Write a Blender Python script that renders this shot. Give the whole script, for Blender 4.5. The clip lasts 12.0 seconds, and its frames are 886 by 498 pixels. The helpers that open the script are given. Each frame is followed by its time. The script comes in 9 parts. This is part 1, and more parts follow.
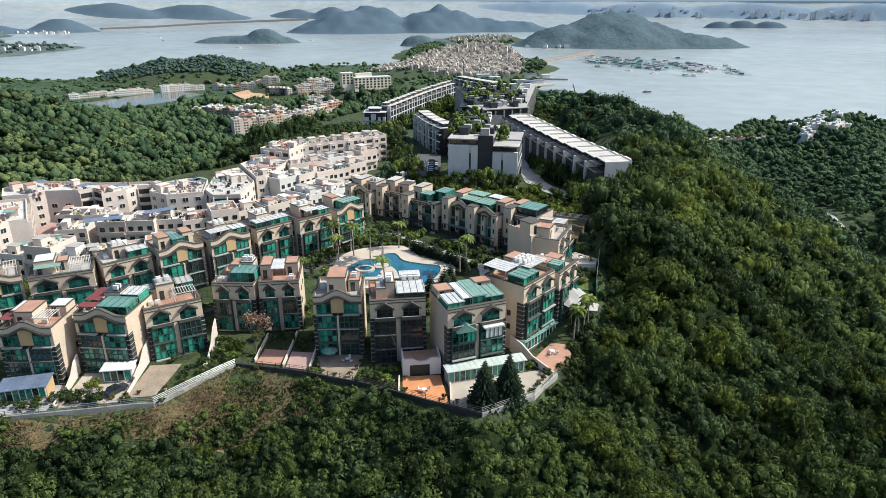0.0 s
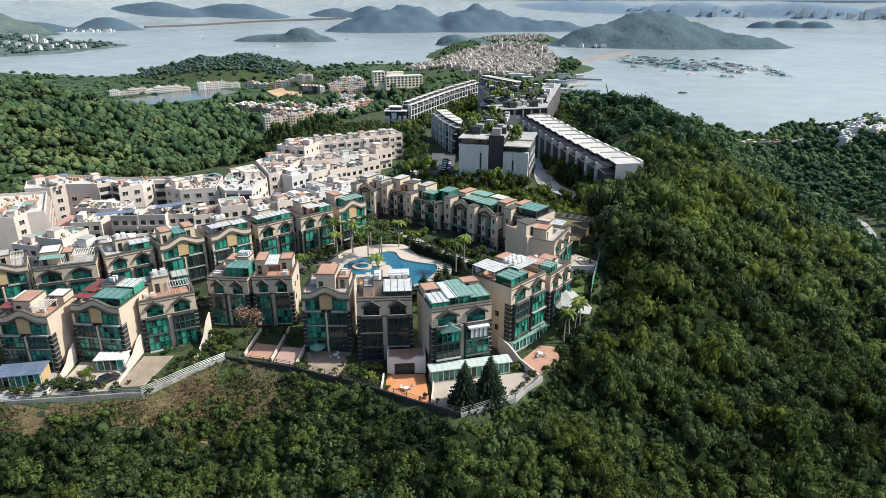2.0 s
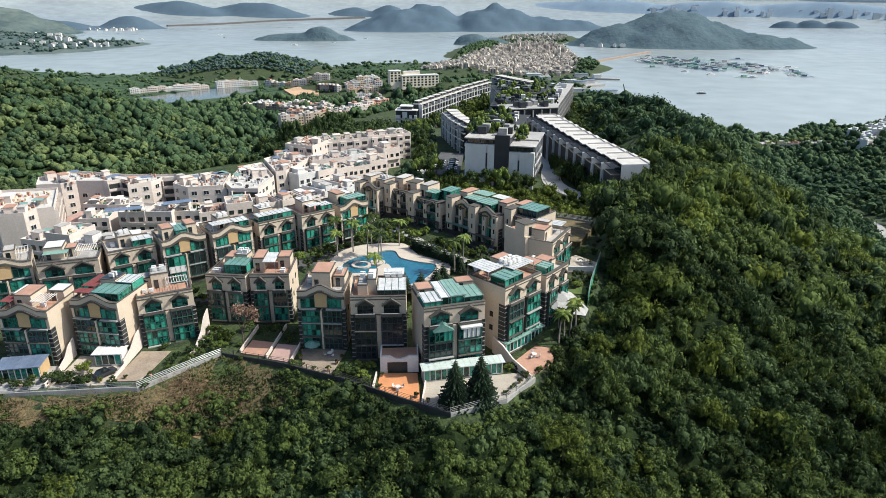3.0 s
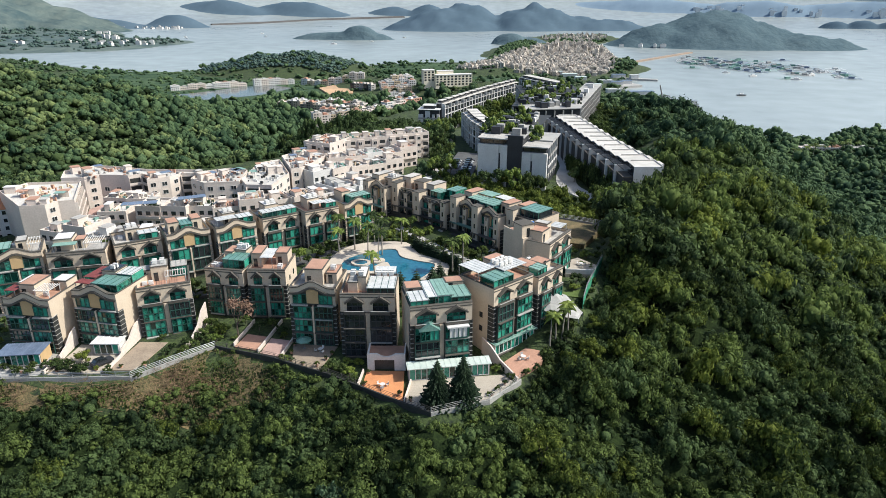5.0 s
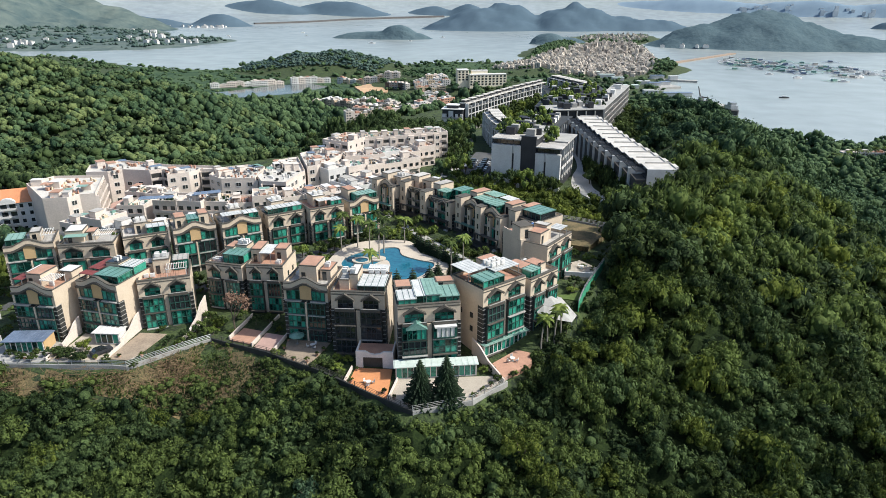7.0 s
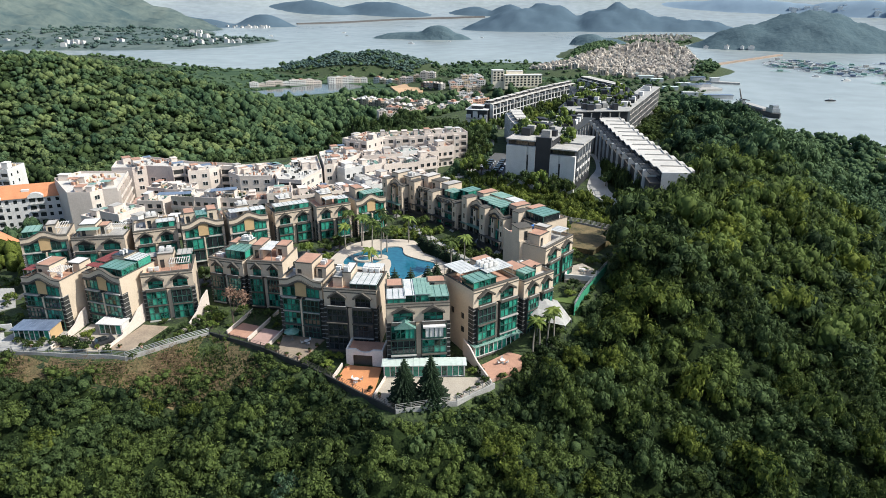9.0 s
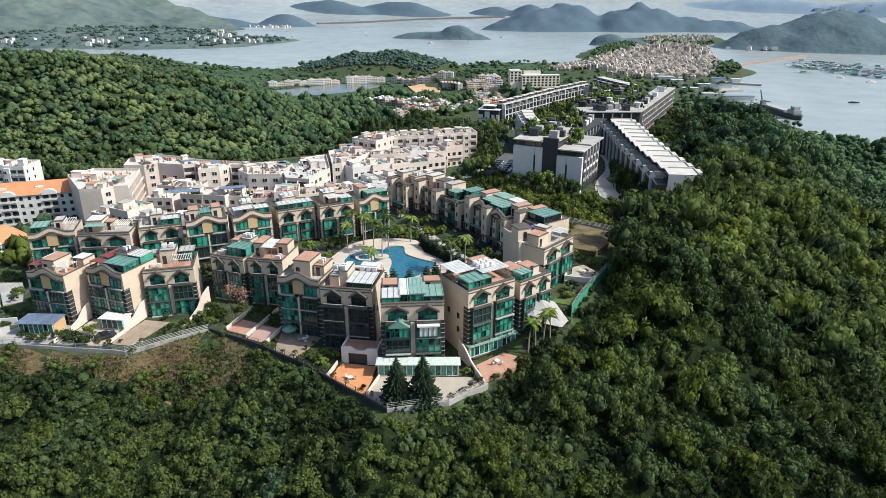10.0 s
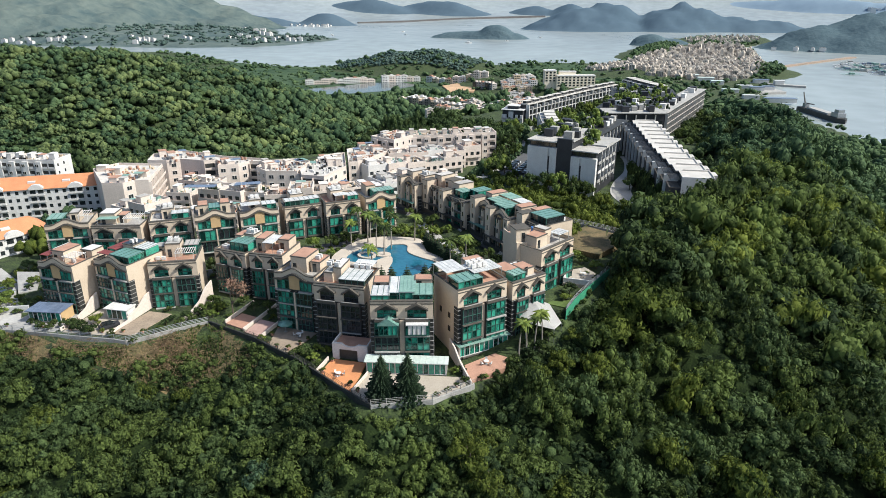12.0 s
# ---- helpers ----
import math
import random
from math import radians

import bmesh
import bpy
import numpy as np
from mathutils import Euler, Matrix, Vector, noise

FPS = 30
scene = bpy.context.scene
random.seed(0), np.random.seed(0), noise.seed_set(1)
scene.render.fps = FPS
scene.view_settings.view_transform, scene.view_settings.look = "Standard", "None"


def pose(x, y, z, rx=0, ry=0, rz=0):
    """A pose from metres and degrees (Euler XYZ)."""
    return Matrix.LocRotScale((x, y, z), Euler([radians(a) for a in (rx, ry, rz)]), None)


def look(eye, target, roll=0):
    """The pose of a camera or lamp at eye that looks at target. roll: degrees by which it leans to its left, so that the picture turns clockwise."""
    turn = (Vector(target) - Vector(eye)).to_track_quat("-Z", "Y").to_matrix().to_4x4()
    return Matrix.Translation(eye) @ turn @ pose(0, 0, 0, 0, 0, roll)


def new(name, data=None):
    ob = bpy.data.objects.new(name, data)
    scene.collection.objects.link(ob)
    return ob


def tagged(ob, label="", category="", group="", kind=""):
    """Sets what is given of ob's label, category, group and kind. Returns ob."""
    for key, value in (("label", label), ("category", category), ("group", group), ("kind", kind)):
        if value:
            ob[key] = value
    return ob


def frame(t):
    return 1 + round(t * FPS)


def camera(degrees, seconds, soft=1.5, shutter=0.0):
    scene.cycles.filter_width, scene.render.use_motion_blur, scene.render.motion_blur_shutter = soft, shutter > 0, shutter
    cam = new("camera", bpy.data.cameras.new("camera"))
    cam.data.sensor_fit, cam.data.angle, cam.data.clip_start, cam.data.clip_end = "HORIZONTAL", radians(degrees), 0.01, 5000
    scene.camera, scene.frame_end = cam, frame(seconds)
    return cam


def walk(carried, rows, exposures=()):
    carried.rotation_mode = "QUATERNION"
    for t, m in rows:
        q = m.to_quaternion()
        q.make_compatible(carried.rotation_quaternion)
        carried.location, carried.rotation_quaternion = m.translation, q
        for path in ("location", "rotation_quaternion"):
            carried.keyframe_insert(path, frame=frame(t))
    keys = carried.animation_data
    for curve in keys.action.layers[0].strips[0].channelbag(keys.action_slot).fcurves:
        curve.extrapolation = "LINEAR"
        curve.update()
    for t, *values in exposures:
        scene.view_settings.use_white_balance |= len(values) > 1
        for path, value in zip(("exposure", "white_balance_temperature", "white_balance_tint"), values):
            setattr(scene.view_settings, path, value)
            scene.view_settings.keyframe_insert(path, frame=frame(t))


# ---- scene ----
cam = camera(68.2, 12.0, soft=0.85)
METRES, EYE, TILT, LEAN, TURN = 55.0, 68.0, -21.0, 0.0, 0.0
ROWS = [
    (0.0, 0.0, 0.0, 0.0, 0.0, 0.0, 0.0),
    (0.5, 0.042, -0.0, 0.0002, 0.73, -0.02, -0.28),
    (1.0, 0.084, 0.0005, 0.0008, 1.46, -0.05, -0.56),
    (1.5, 0.1259, 0.002, 0.0016, 2.19, -0.07, -0.84),
    (2.0, 0.1676, 0.0041, 0.0025, 2.94, -0.1, -1.15),
    (2.5, 0.2095, 0.0065, 0.0037, 3.69, -0.13, -1.45),
    (3.0, 0.2513, 0.0091, 0.005, 4.45, -0.19, -1.76),
    (5.0, 0.4185, 0.0252, 0.0127, 7.58, -0.37, -2.98),
    (5.5, 0.4597, 0.0308, 0.0146, 8.37, -0.42, -3.29),
    (6.0, 0.5009, 0.037, 0.0173, 9.16, -0.47, -3.59),
    (6.5, 0.5422, 0.0436, 0.0202, 9.96, -0.53, -3.88),
    (7.0, 0.583, 0.0504, 0.0229, 10.76, -0.6, -4.19),
    (9.0, 0.7461, 0.0847, 0.0359, 14.05, -0.84, -5.32),
    (9.5, 0.7862, 0.0938, 0.0394, 14.86, -0.92, -5.62),
    (10.0, 0.826, 0.1036, 0.0431, 15.66, -1.0, -5.93),
    (10.5, 0.8652, 0.1139, 0.0471, 16.46, -1.1, -6.22),
    (11.0, 0.9047, 0.125, 0.0515, 17.26, -1.2, -6.5),
    (11.5, 0.9438, 0.1367, 0.0558, 18.07, -1.3, -6.8),
    (12.0, 0.9825, 0.149, 0.0607, 18.87, -1.41, -7.09),
]
walk(cam, [(t, pose(0, 0, EYE, TILT, LEAN, TURN) @ pose(METRES * x, METRES * y, METRES * z, 90 + pitch, roll, yaw)) for t, x, y, z, yaw, pitch, roll in ROWS],
     exposures=[(0.0, 0.6, 6150, 6.0), (12.0, 0.6, 6150, 6.0)])

# ---- world and sun ----
SUN_AZ, SUN_EL = radians(84), radians(46)
world = bpy.data.worlds.new("world")
scene.world = world
world.use_nodes = True
wn = world.node_tree
wn.nodes.clear()
sky = wn.nodes.new("ShaderNodeTexSky")
sky.sky_type, sky.sun_disc = "NISHITA", False
sky.sun_elevation, sky.sun_rotation = SUN_EL, SUN_AZ
sky.air_density, sky.dust_density, sky.ozone_density = 1.0, 2.5, 1.5
wbg = wn.nodes.new("ShaderNodeBackground")
wbg.inputs["Strength"].default_value = 0.112
wout = wn.nodes.new("ShaderNodeOutputWorld")
wn.links.new(sky.outputs[0], wbg.inputs["Color"])
wn.links.new(wbg.outputs[0], wout.inputs["Surface"])
sun_dir = Vector((math.sin(SUN_AZ) * math.cos(SUN_EL), math.cos(SUN_AZ) * math.cos(SUN_EL), math.sin(SUN_EL)))
sun = new("sun", bpy.data.lights.new("sun", "SUN"))
sun.data.energy, sun.data.angle, sun.data.color = 3.75, radians(0.6), (1.0, 0.94, 0.84)
sun.matrix_world = look(sun_dir * 500, (0, 0, 0))


# ---- materials ----
def mat(name, c1, c2=None, rough=0.85, metal=0.0, scale=0.5, fine=6.0, bump=0.0, spec=0.5, vary=0.0, island=0.0, glow=None, through_light=0.0, spread=0.28):
    """Two colours mixed by a coarse and a fine noise in world metres; vary: random value per object; island: per loose piece; spread: the smaller, the harder the mottling."""
    m = bpy.data.materials.new(name)
    m.use_nodes = True
    nt = m.node_tree
    b = nt.nodes["Principled BSDF"]
    b.inputs["Roughness"].default_value, b.inputs["Metallic"].default_value = rough, metal
    b.inputs["Specular IOR Level"].default_value = spec
    geo = nt.nodes.new("ShaderNodeNewGeometry")
    n1 = nt.nodes.new("ShaderNodeTexNoise")
    n1.inputs["Scale"].default_value, n1.inputs["Detail"].default_value = scale, 4
    n2 = nt.nodes.new("ShaderNodeTexNoise")
    n2.inputs["Scale"].default_value, n2.inputs["Detail"].default_value = fine, 3
    for n in (n1, n2):
        nt.links.new(geo.outputs["Position"], n.inputs["Vector"])
    add = nt.nodes.new("ShaderNodeMath")
    add.operation = "ADD"
    nt.links.new(n1.outputs["Fac"], add.inputs[0])
    nt.links.new(n2.outputs["Fac"], add.inputs[1])
    fac = add.outputs[0]
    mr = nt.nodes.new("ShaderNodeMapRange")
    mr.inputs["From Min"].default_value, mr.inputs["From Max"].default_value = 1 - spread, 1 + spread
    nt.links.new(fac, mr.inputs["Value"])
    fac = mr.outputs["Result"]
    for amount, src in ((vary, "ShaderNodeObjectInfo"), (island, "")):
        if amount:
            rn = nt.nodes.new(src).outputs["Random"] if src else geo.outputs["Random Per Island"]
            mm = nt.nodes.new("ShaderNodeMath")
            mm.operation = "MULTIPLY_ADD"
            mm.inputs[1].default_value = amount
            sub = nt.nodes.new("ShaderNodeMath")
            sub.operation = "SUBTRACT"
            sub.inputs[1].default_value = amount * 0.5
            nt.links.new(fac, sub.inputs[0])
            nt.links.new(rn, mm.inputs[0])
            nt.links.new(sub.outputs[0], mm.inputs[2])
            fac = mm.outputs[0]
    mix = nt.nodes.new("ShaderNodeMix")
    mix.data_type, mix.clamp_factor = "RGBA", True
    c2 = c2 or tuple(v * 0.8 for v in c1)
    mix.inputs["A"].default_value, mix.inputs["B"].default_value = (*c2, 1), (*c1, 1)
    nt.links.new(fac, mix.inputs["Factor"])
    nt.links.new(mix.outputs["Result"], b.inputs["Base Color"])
    if bump:
        bp = nt.nodes.new("ShaderNodeBump")
        bp.inputs["Strength"].default_value, bp.inputs["Distance"].default_value = bump, 0.4 / max(fine, 0.01)
        nt.links.new(n2.outputs["Fac"], bp.inputs["Height"])
        nt.links.new(bp.outputs["Normal"], b.inputs["Normal"])
    if through_light:
        tr = nt.nodes.new("ShaderNodeBsdfTranslucent")
        nt.links.new(mix.outputs["Result"], tr.inputs["Color"])
        ms = nt.nodes.new("ShaderNodeMixShader")
        ms.inputs[0].default_value = through_light
        nt.links.new(b.outputs[0], ms.inputs[1])
        nt.links.new(tr.outputs[0], ms.inputs[2])
        nt.links.new(ms.outputs[0], nt.nodes["Material Output"].inputs["Surface"])
    if glow:
        b.inputs["Emission Color"].default_value = (*glow[:3], 1)
        b.inputs["Emission Strength"].default_value = glow[3]
    return m


# dark end of the fine leaf mottling paints shaded gaps between leaves
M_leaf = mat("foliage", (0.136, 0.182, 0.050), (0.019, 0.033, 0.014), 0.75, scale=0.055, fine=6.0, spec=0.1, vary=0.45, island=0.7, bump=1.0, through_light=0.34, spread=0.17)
# far and valley greens: distance haze painted in as a lighter, bluer tint
M_leaf_far = mat("haze_tinted_far_foliage", (0.105, 0.155, 0.068), (0.024, 0.05, 0.027), 0.85, scale=0.02, fine=0.9, spec=0.1, island=0.55, bump=0.8, through_light=0.15, spread=0.2)
M_leaf_valley = mat("haze_pale_valley_foliage", (0.165, 0.205, 0.078), (0.036, 0.062, 0.030), 0.85, scale=0.02, fine=0.9, spec=0.1, island=0.5, bump=0.8, through_light=0.15, spread=0.2)
# canopy green darkened so that gaps between far crowns look shaded
M_canopy = mat("gap_shade_canopy", (0.052, 0.080, 0.028), (0.012, 0.026, 0.011), 0.9, scale=0.05, fine=0.5, spec=0.1, bump=0.9)
# near-black colour stands for the shade in gaps between slope trees
M_under = mat("shade_dark_undergrowth", (0.022, 0.035, 0.010), (0.005, 0.010, 0.004), 0.95, scale=0.4, fine=2.4, spec=0.1, bump=1.0)
M_mesh = mat("green_mesh_screen", (0.045, 0.27, 0.15), (0.03, 0.20, 0.11), 0.8, scale=0.6, fine=5.0)
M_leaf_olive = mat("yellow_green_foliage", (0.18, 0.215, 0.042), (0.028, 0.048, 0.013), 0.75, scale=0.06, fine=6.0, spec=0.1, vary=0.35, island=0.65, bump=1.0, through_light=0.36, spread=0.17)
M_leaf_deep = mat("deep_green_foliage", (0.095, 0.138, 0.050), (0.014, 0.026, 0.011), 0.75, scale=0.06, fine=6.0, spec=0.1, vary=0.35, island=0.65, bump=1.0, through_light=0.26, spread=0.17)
M_leaf_grey = mat("grey_green_foliage", (0.105, 0.165, 0.085), (0.022, 0.05, 0.026), 0.7, scale=0.2, fine=3.0, spec=0.25, island=0.5, bump=0.8, through_light=0.2, spread=0.17)
M_leaf_dark = mat("dark_foliage", (0.026, 0.048, 0.020), (0.006, 0.014, 0.007), 0.7, scale=0.2, fine=2.6, spec=0.2, vary=0.3, island=0.45, bump=0.8)
M_leaf_bright = mat("bright_foliage", (0.22, 0.27, 0.05), (0.09, 0.14, 0.03), 0.6, scale=0.3, fine=1.5, spec=0.25, vary=0.4, island=0.4, through_light=0.3)
M_leaf_dry = mat("dry_foliage", (0.26, 0.16, 0.12), (0.12, 0.08, 0.05), 0.8, scale=0.4, fine=2.0, spec=0.1, island=0.5)
M_bark = mat("bark", (0.16, 0.12, 0.09), (0.07, 0.055, 0.04), 0.95, scale=1.0, fine=8.0, bump=0.4)
M_palm_bark = mat("palm_bark", (0.34, 0.30, 0.25), (0.20, 0.18, 0.15), 0.95, scale=1.0, fine=8.0)
M_soil = mat("soil_and_undergrowth", (0.06, 0.088, 0.022), (0.008, 0.016, 0.006), 0.95, scale=0.35, fine=1.8, bump=1.0)
M_dry = mat("dry_grass", (0.22, 0.155, 0.075), (0.035, 0.040, 0.014), 0.95, scale=0.22, fine=3.0, bump=0.4)
M_twig = mat("dry_twigs", (0.25, 0.17, 0.095), (0.07, 0.044, 0.022), 0.9, scale=0.6, fine=5.0, island=0.6)
M_lawn = mat("lawn", (0.12, 0.17, 0.04), (0.06, 0.10, 0.02), 0.95, scale=0.3, fine=5.0)
M_render = mat("beige_render", (0.60, 0.495, 0.38), (0.50, 0.405, 0.305), 0.8, scale=0.25, fine=3.0, vary=0.3)
M_trim = mat("brown_grey_trim", (0.10, 0.088, 0.072), (0.06, 0.054, 0.046), 0.8, scale=0.6, fine=6.0)
M_stone = mat("dark_stone_cladding", (0.042, 0.042, 0.039), (0.018, 0.019, 0.018), 0.6, scale=0.8, fine=5.0, vary=0.3)
M_panel = mat("ochre_panel", (0.54, 0.37, 0.19), (0.46, 0.31, 0.155), 0.75, scale=0.5, fine=6.0)
M_white = mat("white_paint", (0.67, 0.655, 0.63), (0.54, 0.52, 0.495), 0.7, scale=0.3, fine=3.0, vary=0.2)
M_pink = mat("pinkish_white_render", (0.68, 0.59, 0.52), (0.55, 0.472, 0.41), 0.85, scale=0.15, fine=2.0, vary=0.4)
M_cream = mat("cream_render", (0.62, 0.49, 0.34), (0.46, 0.35, 0.245), 0.85, scale=0.1, fine=1.0, vary=0.6)
M_roof = mat("weathered_roof_screed", (0.49, 0.46, 0.425), (0.31, 0.29, 0.265), 0.9, scale=0.25, fine=2.5, vary=0.5)
M_terra = mat("terracotta_tiles", (0.47, 0.265, 0.185), (0.34, 0.19, 0.13), 0.8, scale=0.6, fine=5.0, vary=0.4)
M_orange_roof = mat("orange_roof_tiles", (0.60, 0.25, 0.115), (0.46, 0.19, 0.085), 0.75, scale=0.4, fine=4.0, bump=0.2)
M_court = mat("orange_court_paving", (0.62, 0.27, 0.11), (0.50, 0.21, 0.09), 0.8, scale=0.4, fine=4.0)
M_patio = mat("worn_brown_paving", (0.34, 0.27, 0.20), (0.22, 0.17, 0.125), 0.9, scale=0.5, fine=3.0)
M_pave = mat("pale_paving", (0.47, 0.41, 0.335), (0.33, 0.285, 0.23), 0.85, scale=0.3, fine=4.0, vary=0.3)
M_pinkpave = mat("pinkish_paving", (0.46, 0.30, 0.255), (0.34, 0.22, 0.185), 0.85, scale=0.4, fine=4.0)
M_deck = mat("pool_deck", (0.54, 0.465, 0.38), (0.42, 0.36, 0.295), 0.85, scale=0.3, fine=4.0)
M_palescreed = mat("pale_roof_screed", (0.58, 0.545, 0.50), (0.42, 0.395, 0.36), 0.9, scale=0.25, fine=2.5, vary=0.3)
M_conc = mat("concrete", (0.40, 0.385, 0.36), (0.27, 0.26, 0.245), 0.9, scale=0.3, fine=3.0, vary=0.3)
M_asph = mat("asphalt", (0.11, 0.108, 0.105), (0.06, 0.06, 0.06), 0.9, scale=0.2, fine=4.0)
M_road = mat("pale_concrete_road", (0.48, 0.46, 0.43), (0.35, 0.335, 0.31), 0.85, scale=0.15, fine=2.0)
M_gglass = mat("green_tinted_glass", (0.05, 0.29, 0.205), (0.004, 0.026, 0.021), 0.08, scale=0.9, fine=2.5, spec=0.6, vary=1.7)
M_dglass = mat("dark_glass", (0.035, 0.042, 0.045), (0.01, 0.013, 0.015), 0.1, scale=0.6, fine=2.5, spec=0.8, vary=0.6)
M_groof = mat("green_glass_roof", (0.17, 0.30, 0.255), (0.085, 0.185, 0.155), 0.3, scale=0.6, fine=3.0, spec=0.5, vary=0.5)
M_pale = mat("pale_green_sheet", (0.56, 0.62, 0.57), (0.42, 0.49, 0.44), 0.5, scale=0.4, fine=2.0, vary=0.3)
M_sheet = mat("weathered_white_sheet", (0.60, 0.60, 0.585), (0.40, 0.40, 0.39), 0.6, scale=0.7, fine=3.0, vary=0.4)
M_gmetal = mat("green_metal_sheet", (0.235, 0.36, 0.305), (0.135, 0.245, 0.205), 0.55, scale=0.5, fine=2.4, vary=0.5)
M_gframe = mat("dark_green_frame", (0.035, 0.10, 0.08), (0.02, 0.065, 0.052), 0.5, scale=1.0, fine=5.0)
M_black = mat("charcoal_cladding", (0.035, 0.036, 0.042), (0.02, 0.021, 0.025), 0.6, scale=0.3, fine=3.0)
M_steel = mat("grey_metal", (0.45, 0.46, 0.47), (0.32, 0.33, 0.34), 0.4, 0.6, scale=0.8, fine=6.0, vary=0.3)
M_redroof = mat("dark_red_sheet", (0.22, 0.055, 0.05), (0.14, 0.035, 0.03), 0.6, scale=0.6, fine=4.0)
M_blue = mat("blue_tarpaulin", (0.06, 0.19, 0.50), (0.04, 0.13, 0.36), 0.5, scale=1.0, fine=4.0)
M_solar = mat("blue_grey_solar_roof", (0.17, 0.21, 0.29), (0.10, 0.13, 0.19), 0.3, scale=0.5, fine=3.0)
M_poolwater = mat("pool_water", (0.028, 0.155, 0.225), (0.016, 0.10, 0.16), 0.06, scale=0.15, fine=1.0, spec=0.6, bump=0.05)
M_car = mat("car_paint", (0.62, 0.62, 0.63), (0.5, 0.5, 0.51), 0.25, 0.2, scale=0.5, fine=2, vary=0.4)
M_rubber = mat("rubber", (0.03, 0.03, 0.03), None, 0.8)
# distance haze is painted into the colours from here to the far hills
M_hill = mat("hazed_wooded_hill", (0.098, 0.136, 0.15), (0.07, 0.104, 0.122), 0.95, scale=0.012, fine=0.06, spec=0.0, bump=0.5)
M_plain = mat("hazed_green_plain", (0.085, 0.122, 0.070), (0.034, 0.060, 0.040), 0.95, scale=0.018, fine=0.16, spec=0.0)
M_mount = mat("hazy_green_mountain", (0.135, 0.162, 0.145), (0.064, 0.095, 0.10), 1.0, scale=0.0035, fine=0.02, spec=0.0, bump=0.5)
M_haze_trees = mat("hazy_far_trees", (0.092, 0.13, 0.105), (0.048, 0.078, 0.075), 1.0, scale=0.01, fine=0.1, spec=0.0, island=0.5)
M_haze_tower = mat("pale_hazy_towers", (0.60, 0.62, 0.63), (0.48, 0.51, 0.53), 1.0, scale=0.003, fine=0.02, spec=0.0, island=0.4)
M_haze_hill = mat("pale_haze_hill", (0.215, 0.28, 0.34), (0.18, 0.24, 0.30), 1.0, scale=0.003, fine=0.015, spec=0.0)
M_hill_far = mat("haze_blue_far_hill", (0.095, 0.135, 0.17), (0.075, 0.11, 0.142), 1.0, scale=0.003, fine=0.015, spec=0.0)
M_dam = mat("grey_brown_rubble_dam", (0.105, 0.098, 0.092), (0.07, 0.066, 0.064), 0.95, scale=0.05, fine=0.4)
M_bund = mat("tan_earth_bund", (0.34, 0.25, 0.185), (0.22, 0.17, 0.13), 0.95, scale=0.05, fine=0.4)
M_site = mat("bare_orange_earth", (0.56, 0.36, 0.21), (0.38, 0.25, 0.15), 0.95, scale=0.03, fine=0.3)
M_sand = mat("shore_rock", (0.36, 0.30, 0.24), (0.22, 0.18, 0.14), 0.95, scale=0.05, fine=0.4)


def sea_material(name, base, rough):
    m = mat(name, base, tuple(v * 0.75 for v in base), rough, scale=0.002, fine=0.02, spec=0.5)
    nt = m.node_tree
    geo = nt.nodes.new("ShaderNodeNewGeometry")
    wv = nt.nodes.new("ShaderNodeTexNoise")
    wv.inputs["Scale"].default_value, wv.inputs["Detail"].default_value = 0.25, 4
    bp = nt.nodes.new("ShaderNodeBump")
    bp.inputs["Strength"].default_value, bp.inputs["Distance"].default_value = 0.15, 0.6
    nt.links.new(geo.outputs["Position"], wv.inputs["Vector"])
    nt.links.new(wv.outputs["Fac"], bp.inputs["Height"])
    nt.links.new(bp.outputs["Normal"], nt.nodes["Principled BSDF"].inputs["Normal"])
    return m


# pale base holds haze, and its soft patches cloud reflections, as colour
M_sea = sea_material("haze_pale_sea_water", (0.335, 0.365, 0.352), 0.25)
M_lake = sea_material("lake_water", (0.10, 0.12, 0.12), 0.1)


# ---- mesh helpers ----
def mesh_of(name, bm, *materials):
    me = bpy.data.meshes.new(name)
    bm.to_mesh(me)
    bm.free()
    for m in materials:
        me.materials.append(m)
    return me


def part(name, bm, material, parent, label=""):
    ob = new(name, mesh_of(name, bm, material))
    ob.parent = parent
    if label:
        ob["label"] = label
    return ob


def box(bm, x0, x1, y0, y1, z0, z1):
    v = [bm.verts.new(p) for p in ((x0, y0, z0), (x1, y0, z0), (x1, y1, z0), (x0, y1, z0), (x0, y0, z1), (x1, y0, z1), (x1, y1, z1), (x0, y1, z1))]
    for f in ((3, 2, 1, 0), (4, 5, 6, 7), (0, 1, 5, 4), (1, 2, 6, 5), (2, 3, 7, 6), (3, 0, 4, 7)):
        bm.faces.new([v[i] for i in f])


def boxes(*dims):
    bm = bmesh.new()
    for d in dims:
        box(bm, *d)
    return bm


def prism(bm, outline, z0, z1):
    """A flat outline (x, y) raised from z0 to z1."""
    lo = [bm.verts.new((x, y, z0)) for x, y in outline]
    hi = [bm.verts.new((x, y, z1)) for x, y in outline]
    n = len(outline)
    bm.faces.new(hi)
    bm.faces.new(lo[::-1])
    for i in range(n):
        bm.faces.new((lo[i], lo[(i + 1) % n], hi[(i + 1) % n], hi[i]))
    bmesh.ops.recalc_face_normals(bm, faces=bm.faces)


